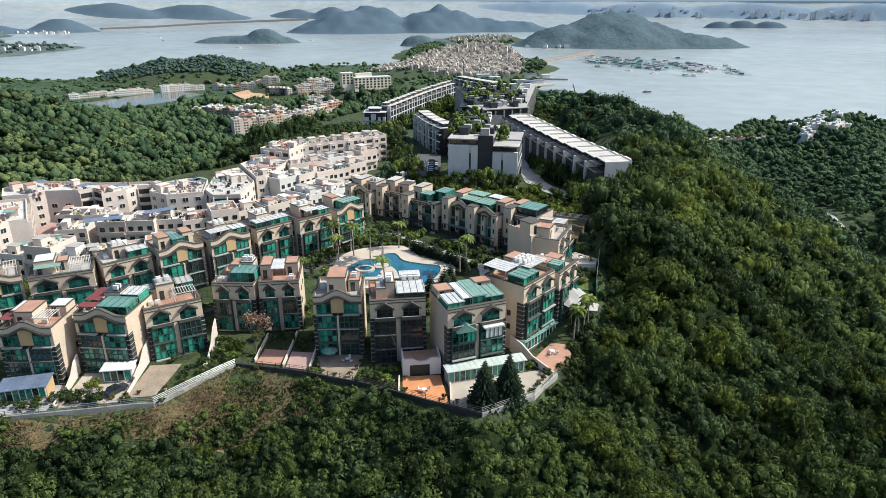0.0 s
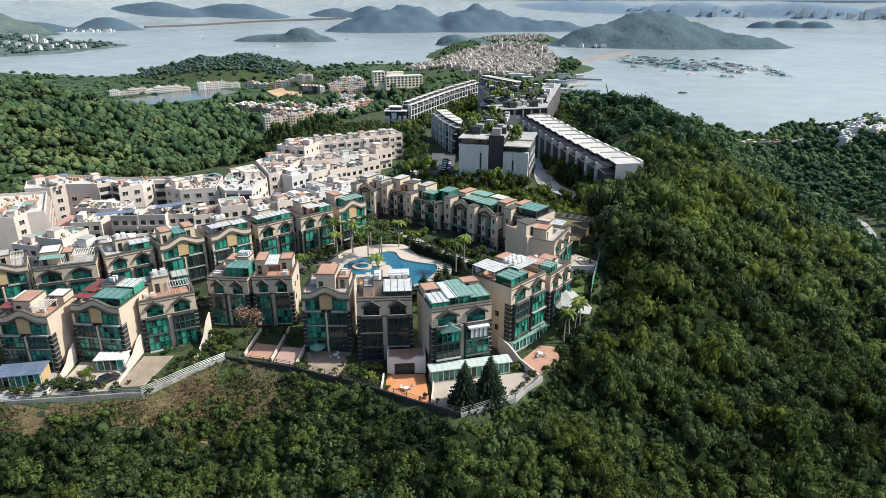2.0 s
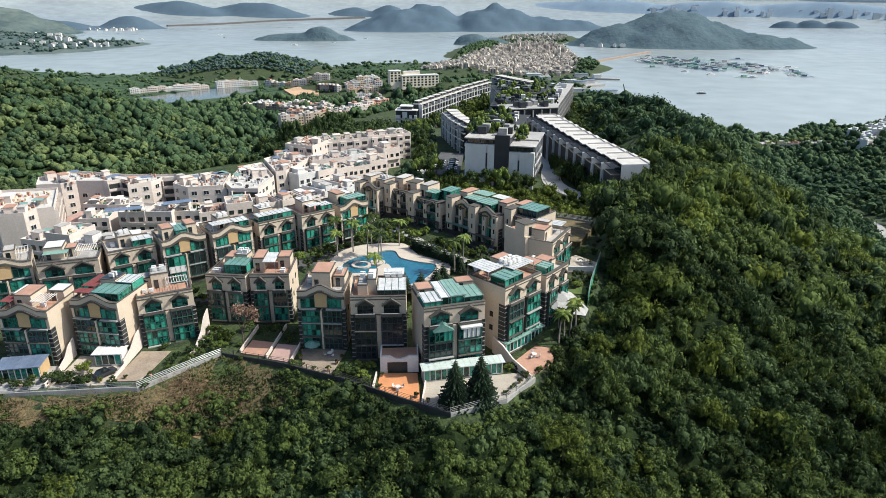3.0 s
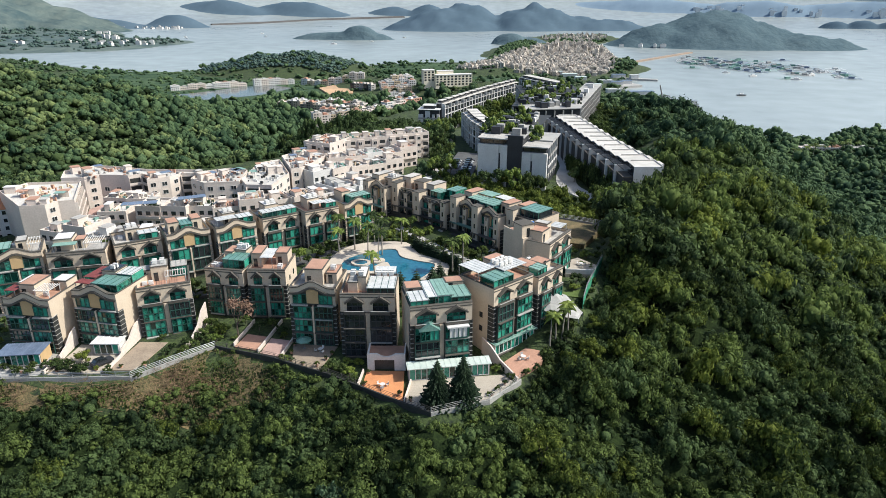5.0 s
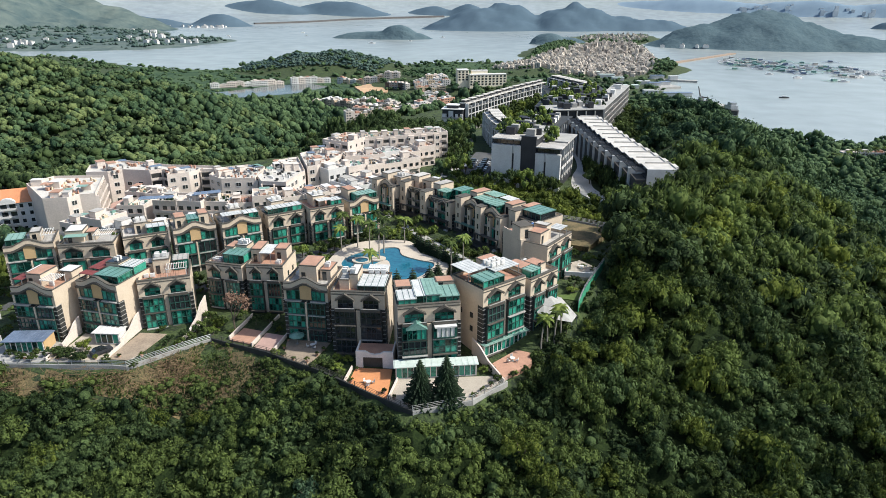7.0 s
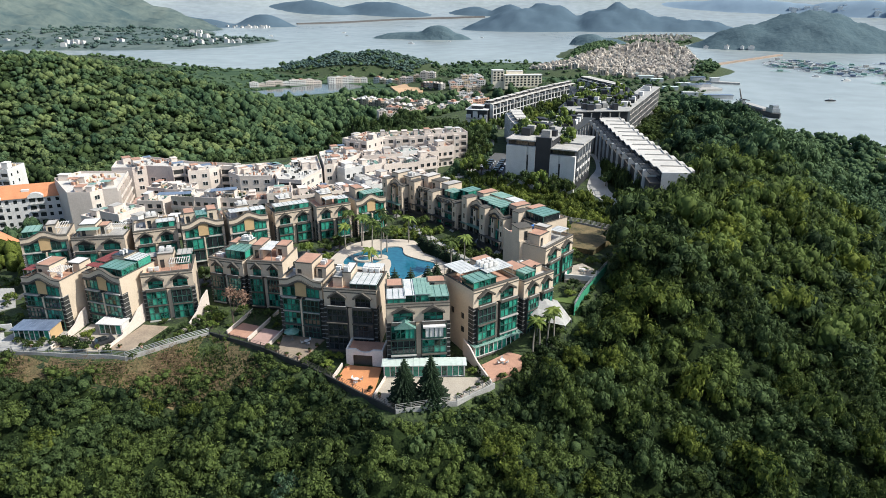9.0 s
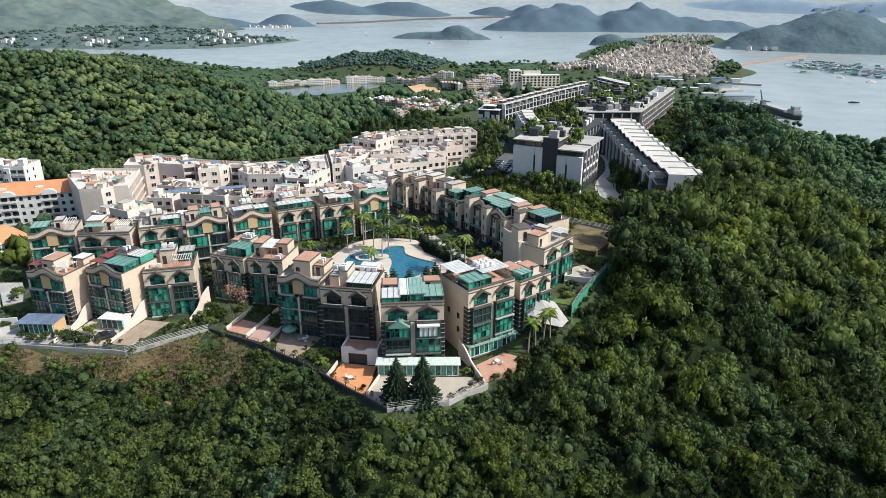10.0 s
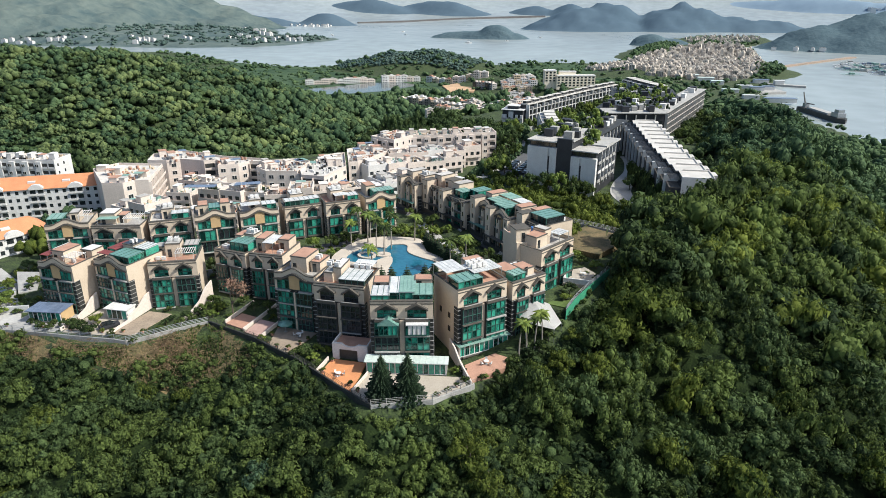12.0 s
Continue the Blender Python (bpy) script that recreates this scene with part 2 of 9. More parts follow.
def slab_xz(bm, outline, y0, y1):
    """An upright outline (x, z) with a thickness from y0 to y1."""
    a = [bm.verts.new((x, y0, z)) for x, z in outline]
    b = [bm.verts.new((x, y1, z)) for x, z in outline]
    n = len(outline)
    fs = [bm.faces.new(a), bm.faces.new(b[::-1])]
    for i in range(n):
        fs.append(bm.faces.new((a[i], b[i], b[(i + 1) % n], a[(i + 1) % n])))
    bmesh.ops.recalc_face_normals(bm, faces=fs)


def thing(name, m, label, category, group="", kind=""):
    ob = new(name)
    ob.matrix_basis = m
    ob.empty_display_size = 0.5
    return tagged(ob, label, category, group, kind)


def plain(name, bm, material, label, category, group="", kind="", m=None):
    ob = new(name, mesh_of(name, bm, material))
    if m is not None:
        ob.matrix_basis = m
    return tagged(ob, label, category, group, kind)


def facing(p, q):
    """The turn about z that lays local x along the line from p to q."""
    return math.degrees(math.atan2(q[1] - p[1], q[0] - p[0]))


SHARED = {}


def shared(name, key, parent, make, material, m, label=""):
    """A part on a mesh that alike parts share."""
    k = (name, key, material.name)
    if k not in SHARED:
        SHARED[k] = mesh_of(name, make(), material)
    ob = new(name, SHARED[k])
    ob.parent = parent
    ob.matrix_basis = m
    if label:
        ob["label"] = label
    return ob

# ---- ground, sea, far hills ----
SEA = -90.0
HILLTOP = [(-125, 92), (-78, 97), (-54, 102.5), (-42, 115), (-28, 112), (-15, 108), (-6, 104), (7, 98.5), (17, 104), (22.5, 112), (26, 119.5), (28.5, 127), (35, 133), (38, 142), (42, 160), (47, 190),
           (68, 214), (66, 320), (75, 440), (40, 530), (-40, 480), (-80, 410), (-92, 300), (-150, 250), (-235, 225), (-235, 150), (-175, 95)]
LEVELS = [(-168, 172, -13), (-152, 162, -11), (-150, 125, -9), (-125, 130, -6), (-35, 126, -1.9), (-20, 117, -2.2), (-56, 111, -2.3), (-66, 108, -2.4), (-38, 118, -2.0), (-28, 122, -2.0), (-75, 106, -2.3), (-45, 117, -1.9), (0, 108, -2.4), (20, 113, -2.2), (-15, 152, 4.4), (-40, 152, 3.6), (-85, 140, 0.0), (20, 150, 4.2), (36, 155, 3.5), (-5, 185, 4.3),
          (-130, 195, -7.5), (-70, 255, -5), (-30, 275, -3), (10, 250, 1.5), (45, 250, 1.0), (40, 300, 0.5), (5, 330, 0.5), (60, 440, -3), (-40, 400, -5), (-110, 140, -5)]
# flat half width, fall per metre, crest points
RIDGES = []
RIDGES.append((5, 0.62, [(50, 172, 7), (78, 222, 8), (88, 262, 9), (92, 330, 10), (90, 400, 7), (85, 480, -4), (75, 600, -35), (60, 800, -78)]))
RIDGES.append((12, 0.36, [(-900, 380, 20), (-640, 500, 14), (-520, 560, 6), (-440, 640, -22), (-400, 760, -60)]))
RIDGES.append((10, 0.3, [(250, 360, -52), (380, 560, -66), (450, 760, -72), (520, 830, -74)]))
RIDGES.append((25, 0.26, [(-640, 1400, -74), (-560, 1400, -56), (-490, 1400, -50), (-420, 1405, -66)]))
RIDGES.append((15, 0.25, [(-330, 1260, -74), (-260, 1180, -70), (-150, 1110, -64), (-70, 1090, -64), (-10, 1180, -74), (20, 1330, -84)]))
RIDGES.append((12, 0.25, [(-90, 1420, -76), (-40, 1440, -74)]))
RIDGES.append((14, 0.22, [(-70, 1900, -78), (-40, 2050, -72), (-35, 2230, -76)]))
RIDGES.append((12, 0.3, [(205, 1580, -76), (222, 1640, -78)]))
COAST = [(-1800, 300), (-1560, 1560), (-1372, 1590), (-1246, 1535), (-1034, 1415), (-858, 1352), (-740, 1360), (-690, 1450), (-600, 1530), (-449, 1575), (-388, 1545), (-276, 1700), (-112, 1640), (-106, 1818), (-92, 1967), (-75, 2180), (-40, 2330), (-110, 2420), (-60, 2640),
         (60, 3000), (294, 3100), (330, 2720), (205, 2420), (226, 2100), (216, 1930), (232, 1740), (240, 1660), (236, 1570), (212, 1470), (200, 1390), (170, 1256), (190, 1180), (205, 1010), (262, 850), (345, 785), (420, 900), (540, 880), (620, 700), (900, 500),
         (1200, 200), (600, -300), (-1800, -300)]


DECK = [(-28, 150), (-27, 160), (-22, 166), (-11, 168), (-6, 160), (2, 156), (3, 150), (1, 144), (-5, 139), (-12, 138), (-20, 141), (-26, 145)]


def outside(px, py, poly):
    """Distance outside a polygon; 0 within."""
    d2 = np.full(px.shape, 1e12)
    inside = np.zeros(px.shape, bool)
    n = len(poly)
    for i in range(n):
        (x0, y0), (x1, y1) = poly[i], poly[(i + 1) % n]
        dx, dy = x1 - x0, y1 - y0
        t = np.clip(((px - x0) * dx + (py - y0) * dy) / (dx * dx + dy * dy), 0, 1)
        d2 = np.minimum(d2, (px - x0 - t * dx) ** 2 + (py - y0 - t * dy) ** 2)
        if y0 != y1:
            inside ^= ((y0 > py) != (y1 > py)) & (px < (x1 - x0) * (py - y0) / (y1 - y0) + x0)
    return np.where(inside, 0.0, np.sqrt(d2))


def wobble(px, py, size):
    """Cheap smooth unevenness between -1 and 1."""
    a, b = px / size, py / size
    return (np.sin(1.7 * a + 0.9 * b + 0.4) + np.sin(-1.1 * a + 1.9 * b + 2.1) + np.sin(2.9 * a - 1.3 * b + 4.0) * 0.6 + np.sin(3.7 * b + 2.3 * a + 1.0) * 0.5) / 3.1


def ground_z(px, py):
    px, py = np.asarray(px, float), np.asarray(py, float)
    num, den = np.zeros(px.shape), np.zeros(px.shape)
    for x, y, z in LEVELS:
        w = 1.0 / ((px - x) ** 2 + (py - y) ** 2 + 16.0) ** 1.5
        num, den = num + w * z, den + w
    top = num / den
    d = outside(px, py, HILLTOP)
    hill = top - 0.55 * np.maximum(0, d - 1.5) - 0.9 * np.minimum(d, 1.5)
    rest = np.full(px.shape, -140.0)
    for w, fall, crest in RIDGES:
        for (x0, y0, z0), (x1, y1, z1) in zip(crest, crest[1:]):
            dx, dy = x1 - x0, y1 - y0
            t = np.clip(((px - x0) * dx + (py - y0) * dy) / (dx * dx + dy * dy), 0, 1)
            dd = np.hypot(px - x0 - t * dx, py - y0 - t * dy)
            rest = np.maximum(rest, z0 + t * (z1 - z0) - fall * (np.sqrt(np.maximum(0, dd - w) ** 2 + 36) - 6))
    c = outside(px, py, COAST)
    plain_z = np.where(c > 0, SEA - 0.5 - 0.06 * c, SEA + 3.5 + wobble(px, py, 90) * 1.5)
    rest = np.maximum(rest + wobble(px, py, 34) * 2.5, plain_z)
    top = np.where(outside(px, py, DECK) <= 1.0, np.minimum(top, 3.2), top)
    gully = np.sin((0.42 * px + 0.9 * py) * 0.215 + 1.7 * wobble(px, py, 70)) * np.clip((d - 8) * 0.1, 0, 3.0) * np.clip((px - 12) / 26, 0, 1)
    hill = hill + gully
    return np.where(d > 0, np.maximum(hill + wobble(px, py, 23) * np.minimum(d * 0.08, 1.6) + wobble(px + 40, py, 41) * np.minimum(np.maximum(0, d - 12) * 0.12, 4.5), np.maximum(rest, -102)), top)


def gz(x, y):
    return float(ground_z(np.array([x]), np.array([y]))[0])


def grid_sheet(name, xs, ys, height, material):
    gx, gy = np.meshgrid(xs, ys)
    co = np.stack([gx, gy, height(gx, gy)], -1).reshape(-1, 3)
    nx, ny = len(xs), len(ys)
    i = (np.arange(ny - 1)[:, None] * nx + np.arange(nx - 1)[None]).reshape(-1)
    faces = np.stack([i, i + 1, i + nx + 1, i + nx], -1)
    me = bpy.data.meshes.new(name)
    me.from_pydata(co, [], faces.tolist())
    me.polygons.foreach_set("use_smooth", np.ones(len(faces), bool))
    me.materials.append(material)
    return new(name, me)


def spaced(lo, hi, start, step, grow):
    out, s = [start], step
    while out[-1] < hi:
        out.append(out[-1] + s)
        s *= grow
    s = step
    while out[0] > lo:
        out.insert(0, out[0] - s)
        s *= grow
    return np.array(out)


xs = np.concatenate([-spaced(130, 2300, 130, 4, 1.05)[::-1][:-1], np.arange(-130, 131, 3.0), spaced(134, 1500, 134, 4, 1.06)])
ys = np.concatenate([np.arange(-300, 60, 30.0), np.arange(60, 330, 3.0), spaced(330, 3300, 330, 4, 1.03)])
ground = tagged(grid_sheet("ground", xs, ys, ground_z, M_soil), "green hilly ground with undergrowth, sloping down to the shore", "ground", kind="structure")


def sea_z(r):
    return SEA + 148.0 * np.clip((r - 3900) / 1030, 0, 1) ** 2


bm = bmesh.new()
rings = [0, 400, 800, 1200, 1600, 2000, 2600, 3200, 3900, 4100, 4300, 4500, 4700, 4820, 4930]
prev = None
for r in rings:
    ring = [bm.verts.new((27 + r * math.cos(k * math.pi / 48), r * math.sin(k * math.pi / 48), float(sea_z(r)))) for k in range(96)] if r else [bm.verts.new((27, 0, SEA))]
    if prev:
        for k in range(96):
            if len(prev) == 1:
                bm.faces.new((prev[0], ring[k], ring[(k + 1) % 96]))
            else:
                bm.faces.new((prev[k], ring[k], ring[(k + 1) % 96], prev[(k + 1) % 96]))
    prev = ring
bmesh.ops.recalc_face_normals(bm, faces=bm.faces)
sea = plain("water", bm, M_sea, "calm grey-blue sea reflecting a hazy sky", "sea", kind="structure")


def hill(name, humps, material, label, step=26, rough=5.0, category="island", round_top=1.7):
    """A wooded hill or island: humps of (x, y, half length, half width, turn in degrees, height above the sea)."""
    x0, x1 = min(h[0] - h[2] * 1.3 for h in humps), max(h[0] + h[2] * 1.3 for h in humps)
    y0, y1 = min(h[1] - max(h[2], h[3]) * 1.1 for h in humps), max(h[1] + max(h[2], h[3]) * 1.1 for h in humps)

    def height(gx, gy):
        z = np.full(gx.shape, -14.0)
        for x, y, a, b, turn, top in humps:
            c, s = math.cos(radians(turn)), math.sin(radians(turn))
            u, v = ((gx - x) * c + (gy - y) * s) / a, (-(gx - x) * s + (gy - y) * c) / b
            d = np.sqrt(u * u + v * v)
            z = np.maximum(z, top * np.where(d < 1, np.clip(1 - d ** round_top, 0, 1) ** (1.15 if round_top < 2 else 0.8), -0.4 * (d - 1)))
        z = z + wobble(gx, gy, 55) * rough * np.clip(z / 25, 0, 1) + wobble(gx, gy, 19) * rough * 0.45 * np.clip(z / 15, 0, 1)
        return z + sea_z(np.hypot(gx - 27, gy))

    ob = grid_sheet(name, np.arange(x0, x1 + step, step), np.arange(y0, y1 + step, step), height, material)
    return tagged(ob, label, category, kind="structure")


# the blue-grey of these islands and hills is haze in the base colour
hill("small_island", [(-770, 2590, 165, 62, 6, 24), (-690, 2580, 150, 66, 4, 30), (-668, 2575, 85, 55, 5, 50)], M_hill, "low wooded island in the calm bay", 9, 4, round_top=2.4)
hill("long_island", [(-440, 3430, 330, 240, 5, 104), (-380, 3450, 200, 150, 0, 122), (-300, 3440, 170, 140, 20, 112), (-60, 3500, 250, 230, 0, 100), (-20, 3510, 150, 120, 0, 128), (60, 3500, 220, 150, -10, 96), (230, 3520, 380, 150, 0, 58)], M_hill_far, "long wooded island with two summits, hazed blue-grey", 20, 11)
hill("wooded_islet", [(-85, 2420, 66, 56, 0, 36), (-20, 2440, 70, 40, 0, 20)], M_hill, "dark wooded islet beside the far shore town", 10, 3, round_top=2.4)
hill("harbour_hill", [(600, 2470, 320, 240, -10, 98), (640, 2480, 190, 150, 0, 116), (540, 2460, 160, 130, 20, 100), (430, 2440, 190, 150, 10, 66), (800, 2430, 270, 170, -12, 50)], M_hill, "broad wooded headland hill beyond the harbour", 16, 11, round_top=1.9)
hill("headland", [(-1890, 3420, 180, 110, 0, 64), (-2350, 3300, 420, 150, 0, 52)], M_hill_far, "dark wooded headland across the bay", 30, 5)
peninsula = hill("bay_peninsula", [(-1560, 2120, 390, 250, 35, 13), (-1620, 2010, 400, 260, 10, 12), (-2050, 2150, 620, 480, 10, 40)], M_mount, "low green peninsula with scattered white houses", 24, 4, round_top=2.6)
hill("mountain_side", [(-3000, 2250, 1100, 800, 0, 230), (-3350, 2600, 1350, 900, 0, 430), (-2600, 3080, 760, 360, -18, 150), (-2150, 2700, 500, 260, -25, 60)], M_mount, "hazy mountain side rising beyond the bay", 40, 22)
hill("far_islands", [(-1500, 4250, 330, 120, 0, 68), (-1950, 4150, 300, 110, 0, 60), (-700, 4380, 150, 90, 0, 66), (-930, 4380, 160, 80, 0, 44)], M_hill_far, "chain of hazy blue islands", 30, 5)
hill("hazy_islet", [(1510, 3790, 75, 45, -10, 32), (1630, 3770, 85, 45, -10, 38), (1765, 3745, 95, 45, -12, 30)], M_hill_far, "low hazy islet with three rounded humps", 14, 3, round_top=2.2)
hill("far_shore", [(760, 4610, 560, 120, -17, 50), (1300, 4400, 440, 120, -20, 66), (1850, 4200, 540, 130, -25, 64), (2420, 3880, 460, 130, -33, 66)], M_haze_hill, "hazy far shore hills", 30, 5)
g = random.Random(21)
bm = bmesh.new()
for k in range(64):
    u = g.uniform(0, 1)
    x, y = (930 + 1600 * u + g.uniform(-20, 20), 4480 - 560 * u - 200 * u * u + g.uniform(-40, 30))
    z, d = float(sea_z(math.hypot(x - 27, y))), g.uniform(6, 14)
    box(bm, x - d, x + d, y - 8, y + 8, z - 5, z + g.uniform(22, 40) + 16 * (g.random() < 0.3))
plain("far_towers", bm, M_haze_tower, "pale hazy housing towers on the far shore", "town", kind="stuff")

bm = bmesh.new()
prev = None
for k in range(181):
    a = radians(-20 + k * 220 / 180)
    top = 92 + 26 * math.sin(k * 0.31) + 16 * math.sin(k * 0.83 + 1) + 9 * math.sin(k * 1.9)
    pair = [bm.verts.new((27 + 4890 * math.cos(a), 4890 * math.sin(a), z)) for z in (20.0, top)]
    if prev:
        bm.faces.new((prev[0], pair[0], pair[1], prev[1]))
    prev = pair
# pale blue glow stands for the bright haze before the far mountains
M_back = mat("glowing_mountain_haze", (0.34, 0.40, 0.46), (0.28, 0.345, 0.41), 1.0, scale=0.0015, fine=0.01, spec=0.0, glow=(0.55, 0.66, 0.76, 0.25))
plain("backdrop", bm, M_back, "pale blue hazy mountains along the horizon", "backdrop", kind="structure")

# a long causeway dam
bm = bmesh.new()
prev = None
for x, y in ((-1790, 3610), (-1568, 3814), (-1325, 4039), (-1123, 4157), (-839, 4278)):
    z = float(sea_z(math.hypot(x - 27, y)))
    ring = [bm.verts.new((x - 0.64 * w, y + 0.77 * w, z + h)) for w, h in ((-24, -3), (-9, 8), (9, 8), (24, -3))]
    if prev:
        for k in range(3):
            bm.faces.new((prev[k], prev[k + 1], ring[k + 1], ring[k]))
    prev = ring
bmesh.ops.recalc_face_normals(bm, faces=bm.faces)
plain("causeway_dam", bm, M_dam, "long low stone dam across the bay", "dam", kind="structure")

# ---- forest ----
rng = np.random.default_rng(4)


def ico(sub):
    bm = bmesh.new()
    bmesh.ops.create_icosphere(bm, subdivisions=sub, radius=1.0)
    v = np.array([x.co[:] for x in bm.verts])
    f = np.array([[x.index for x in y.verts] for y in bm.faces])
    bm.free()
    return v, f


ICO = {1: ico(1), 2: ico(2)}


def crown_template(seed, lobes, sub, leaves, leaf, flat=0.75, fill=0.86, rough=0.17):
    """A crown about 1 in radius: rough inner lobes and loose leaf sprays round them; triangles and vertices."""
    g = np.random.default_rng(seed)
    vs, fs, n = [], [], 0
    cen = []
    for k in range(lobes):
        a, r = k * 2.4 + g.uniform(0, 1.6), 0.84 * math.sqrt((k + 0.25) / lobes) * g.uniform(0.75, 1.12)
        cen.append((r * math.cos(a), r * math.sin(a), flat * (0.62 - 0.8 * r * r) + g.uniform(-0.16, 0.2), g.uniform(0.7, 1.35) * 1.02 / math.sqrt(lobes + 1.5)))
    cen = np.array(cen)
    v0, f0 = ICO[sub]
    for x, y, z, r in cen:
        v = v0 * r * fill * g.uniform(1 - rough, 1 + rough, (len(v0), 1)) * (1, 1, 0.85) + (x, y, z)
        vs.append(v)
        fs.append(f0 + n)
        n += len(v)
    per = leaves // lobes
    for x, y, z, r in cen:
        d = g.normal(size=(per, 3))
        d[:, 2] = np.abs(d[:, 2]) * 0.9 - 0.25
        d /= np.linalg.norm(d, axis=1, keepdims=True)
        c = d * r * g.uniform(0.68, 1.12, (per, 1)) * (1, 1, 0.9) + (x, y, z)
        u = np.cross(d, g.normal(size=(per, 3)))
        u /= np.linalg.norm(u, axis=1, keepdims=True)
        w = np.cross(d, u) + d * g.uniform(-0.6, 0.5, (per, 1))
        s = leaf * g.uniform(0.55, 1.5, (per, 1))
        tri = np.stack([c - u * s, c + u * s, c + w * s * 1.1 + d * s * 0.2], 1).reshape(-1, 3)
        vs.append(tri)
        fs.append(n + np.arange(per * 3).reshape(-1, 3))
        n += len(tri)
    v = np.concatenate(vs)
    v[:, 2] -= v[:, 2].min()
    return v, np.concatenate(fs)


def mesh_from(name, v, f, material, smooth=False):
    me = bpy.data.meshes.new(name)
    me.vertices.add(len(v))
    me.vertices.foreach_set("co", np.ascontiguousarray(v, np.float32).reshape(-1))
    me.loops.add(len(f) * 3)
    me.loops.foreach_set("vertex_index", np.ascontiguousarray(f, np.int32).reshape(-1))
    me.polygons.add(len(f))
    me.polygons.foreach_set("loop_start", np.arange(len(f), dtype=np.int32) * 3)
    me.polygons.foreach_set("use_smooth", np.full(len(f), smooth))
    me.update()
    me.validate()
    me.materials.append(material)
    return me


def woods(name, pts, templates, size, tall, material, label, lift=0.0, cap=None):
    """Many crowns joined: pts (n, 3); size: crown radius range; tall: height per radius."""
    vs, fs, n = [], [], 0
    which = rng.integers(0, len(templates), len(pts))
    for i, (p, k) in enumerate(zip(pts, which)):
        v, f = templates[k]
        a, s = rng.uniform(0, 6.283), size[0] + (size[1] - size[0]) * rng.uniform() ** 1.4
        s *= 1.5 if templates is MID and rng.uniform() < 0.09 else 1.0
        s = s if cap is None else min(s, cap[i])
        c, q = math.cos(a) * s, math.sin(a) * s
        h = s * rng.uniform(*tall)
        up = lift * s + (rng.uniform(0, 0.7) * s if templates is MID else 0.0)
        vs.append(np.stack([v[:, 0] * c - v[:, 1] * q + p[0], v[:, 0] * q + v[:, 1] * c + p[1], v[:, 2] * h + p[2] + up], -1))
        fs.append(f + n)
        n += len(v)
    return tagged(new(name, mesh_from(name, np.concatenate(vs), np.concatenate(fs), material, templates is not FAR)), label, "trees", kind="stuff")


def scatter(x0, x1, y0, y1, step, keep):
    gx, gy = np.meshgrid(np.arange(x0, x1, step), np.arange(y0, y1, step))
    gx = (gx + rng.uniform(-0.45, 0.45, gx.shape) * step).reshape(-1)
    gy = (gy + rng.uniform(-0.45, 0.45, gy.shape) * step).reshape(-1)
    k = keep(gx, gy)
    gx, gy = gx[k], gy[k]
    return np.stack([gx, gy, ground_z(gx, gy)], -1)


DRY = [(-96, 91), (-93, 97), (-54, 104), (-42, 117), (-26, 114), (-20, 108), (-24, 104.5), (-32, 101), (-42, 97), (-56, 96), (-72, 93)]
WEDGE = [(-40, 30), (70, 30), (220, 150), (700, 700), (700, 2200), (-1700, 2200), (-900, 700), (-150, 110)]
TOWNS = []
TOWNS.append([(-335, 905), (-186, 885), (-150, 960), (-185, 1150), (-262, 1120), (-240, 960), (-330, 925)])
TOWNS.append([(-250, 755), (-160, 795), (-122, 815), (-128, 880), (-190, 880), (-320, 885), (-320, 860)])
TOWNS.append([(-170, 1500), (-20, 1400), (130, 1400), (199, 1545), (225, 1740), (210, 1930), (220, 2100), (200, 2355), (70, 2380), (10, 2150), (-20, 1980), (-80, 1840), (-95, 1680)])
TOWNS.append([(-600, 1050), (-480, 1130), (-410, 1170), (-280, 1170), (-280, 1200), (-420, 1215), (-610, 1090)])
TOWNS.append([(380, 680), (425, 700), (472, 750), (484, 810), (440, 800), (392, 758)])
TOWNS.append([(-356, 1126), (-318, 1058), (-282, 1076), (-300, 1150), (-344, 1166)])
TOWNS.append([(-160, 1035), (-80, 1065), (-80, 1120), (-160, 1100)])
TOWNS.append([(236, 450), (250, 450), (251, 428), (247, 403), (238, 374), (229, 340), (219, 344), (225, 378), (233, 405), (237, 430)])
TOWNS.append([(296, 726), (390, 738), (390, 756), (296, 746)])
LAKE = [(-560, 950), (-480, 985), (-430, 1040), (-405, 1130), (-455, 1165), (-505, 1130), (-545, 1050), (-580, 1000)]


def free(px, py):
    ok = (outside(px, py, HILLTOP) > 1.4) & (outside(px, py, COAST) <= 0) & (outside(px, py, LAKE) > 6)
    for k, t in enumerate(TOWNS):
        ok &= (outside(px, py, t) > 0) | (rng.uniform(0, 1, px.shape) < (0.45, 0.4, 0.08, 0.4, 0.5, 0.0, 0.0, 0.0, 0.0)[k])
    return ok


NEAR = [crown_template(10 + i, 16, 1, 1620, 0.057, fill=0.58) for i in range(6)]
GARDEN = [crown_template(20 + i, 9, 1, 420, 0.085, fill=0.72) for i in range(6)]
MID = [crown_template(30 + i, 13, 1, 780, 0.066, fill=0.66) for i in range(7)]
BELT = [crown_template(40 + i, 7, 1, 238, 0.088, fill=0.74) for i in range(7)]
SHRUB = [crown_template(45 + i, 3, 1, 75, 0.16, fill=0.72) for i in range(4)]
FAR = [crown_template(50 + i, 6, 1, 36, 0.14, fill=0.9, rough=0.28) for i in range(6)]
FARTHER = [crown_template(60 + i, 4, 1, 22, 0.17, fill=0.95, rough=0.32) for i in range(6)]
VFAR = [crown_template(70 + i, 3, 1, 12, 0.22, fill=1.0, rough=0.36) for i in range(5)]


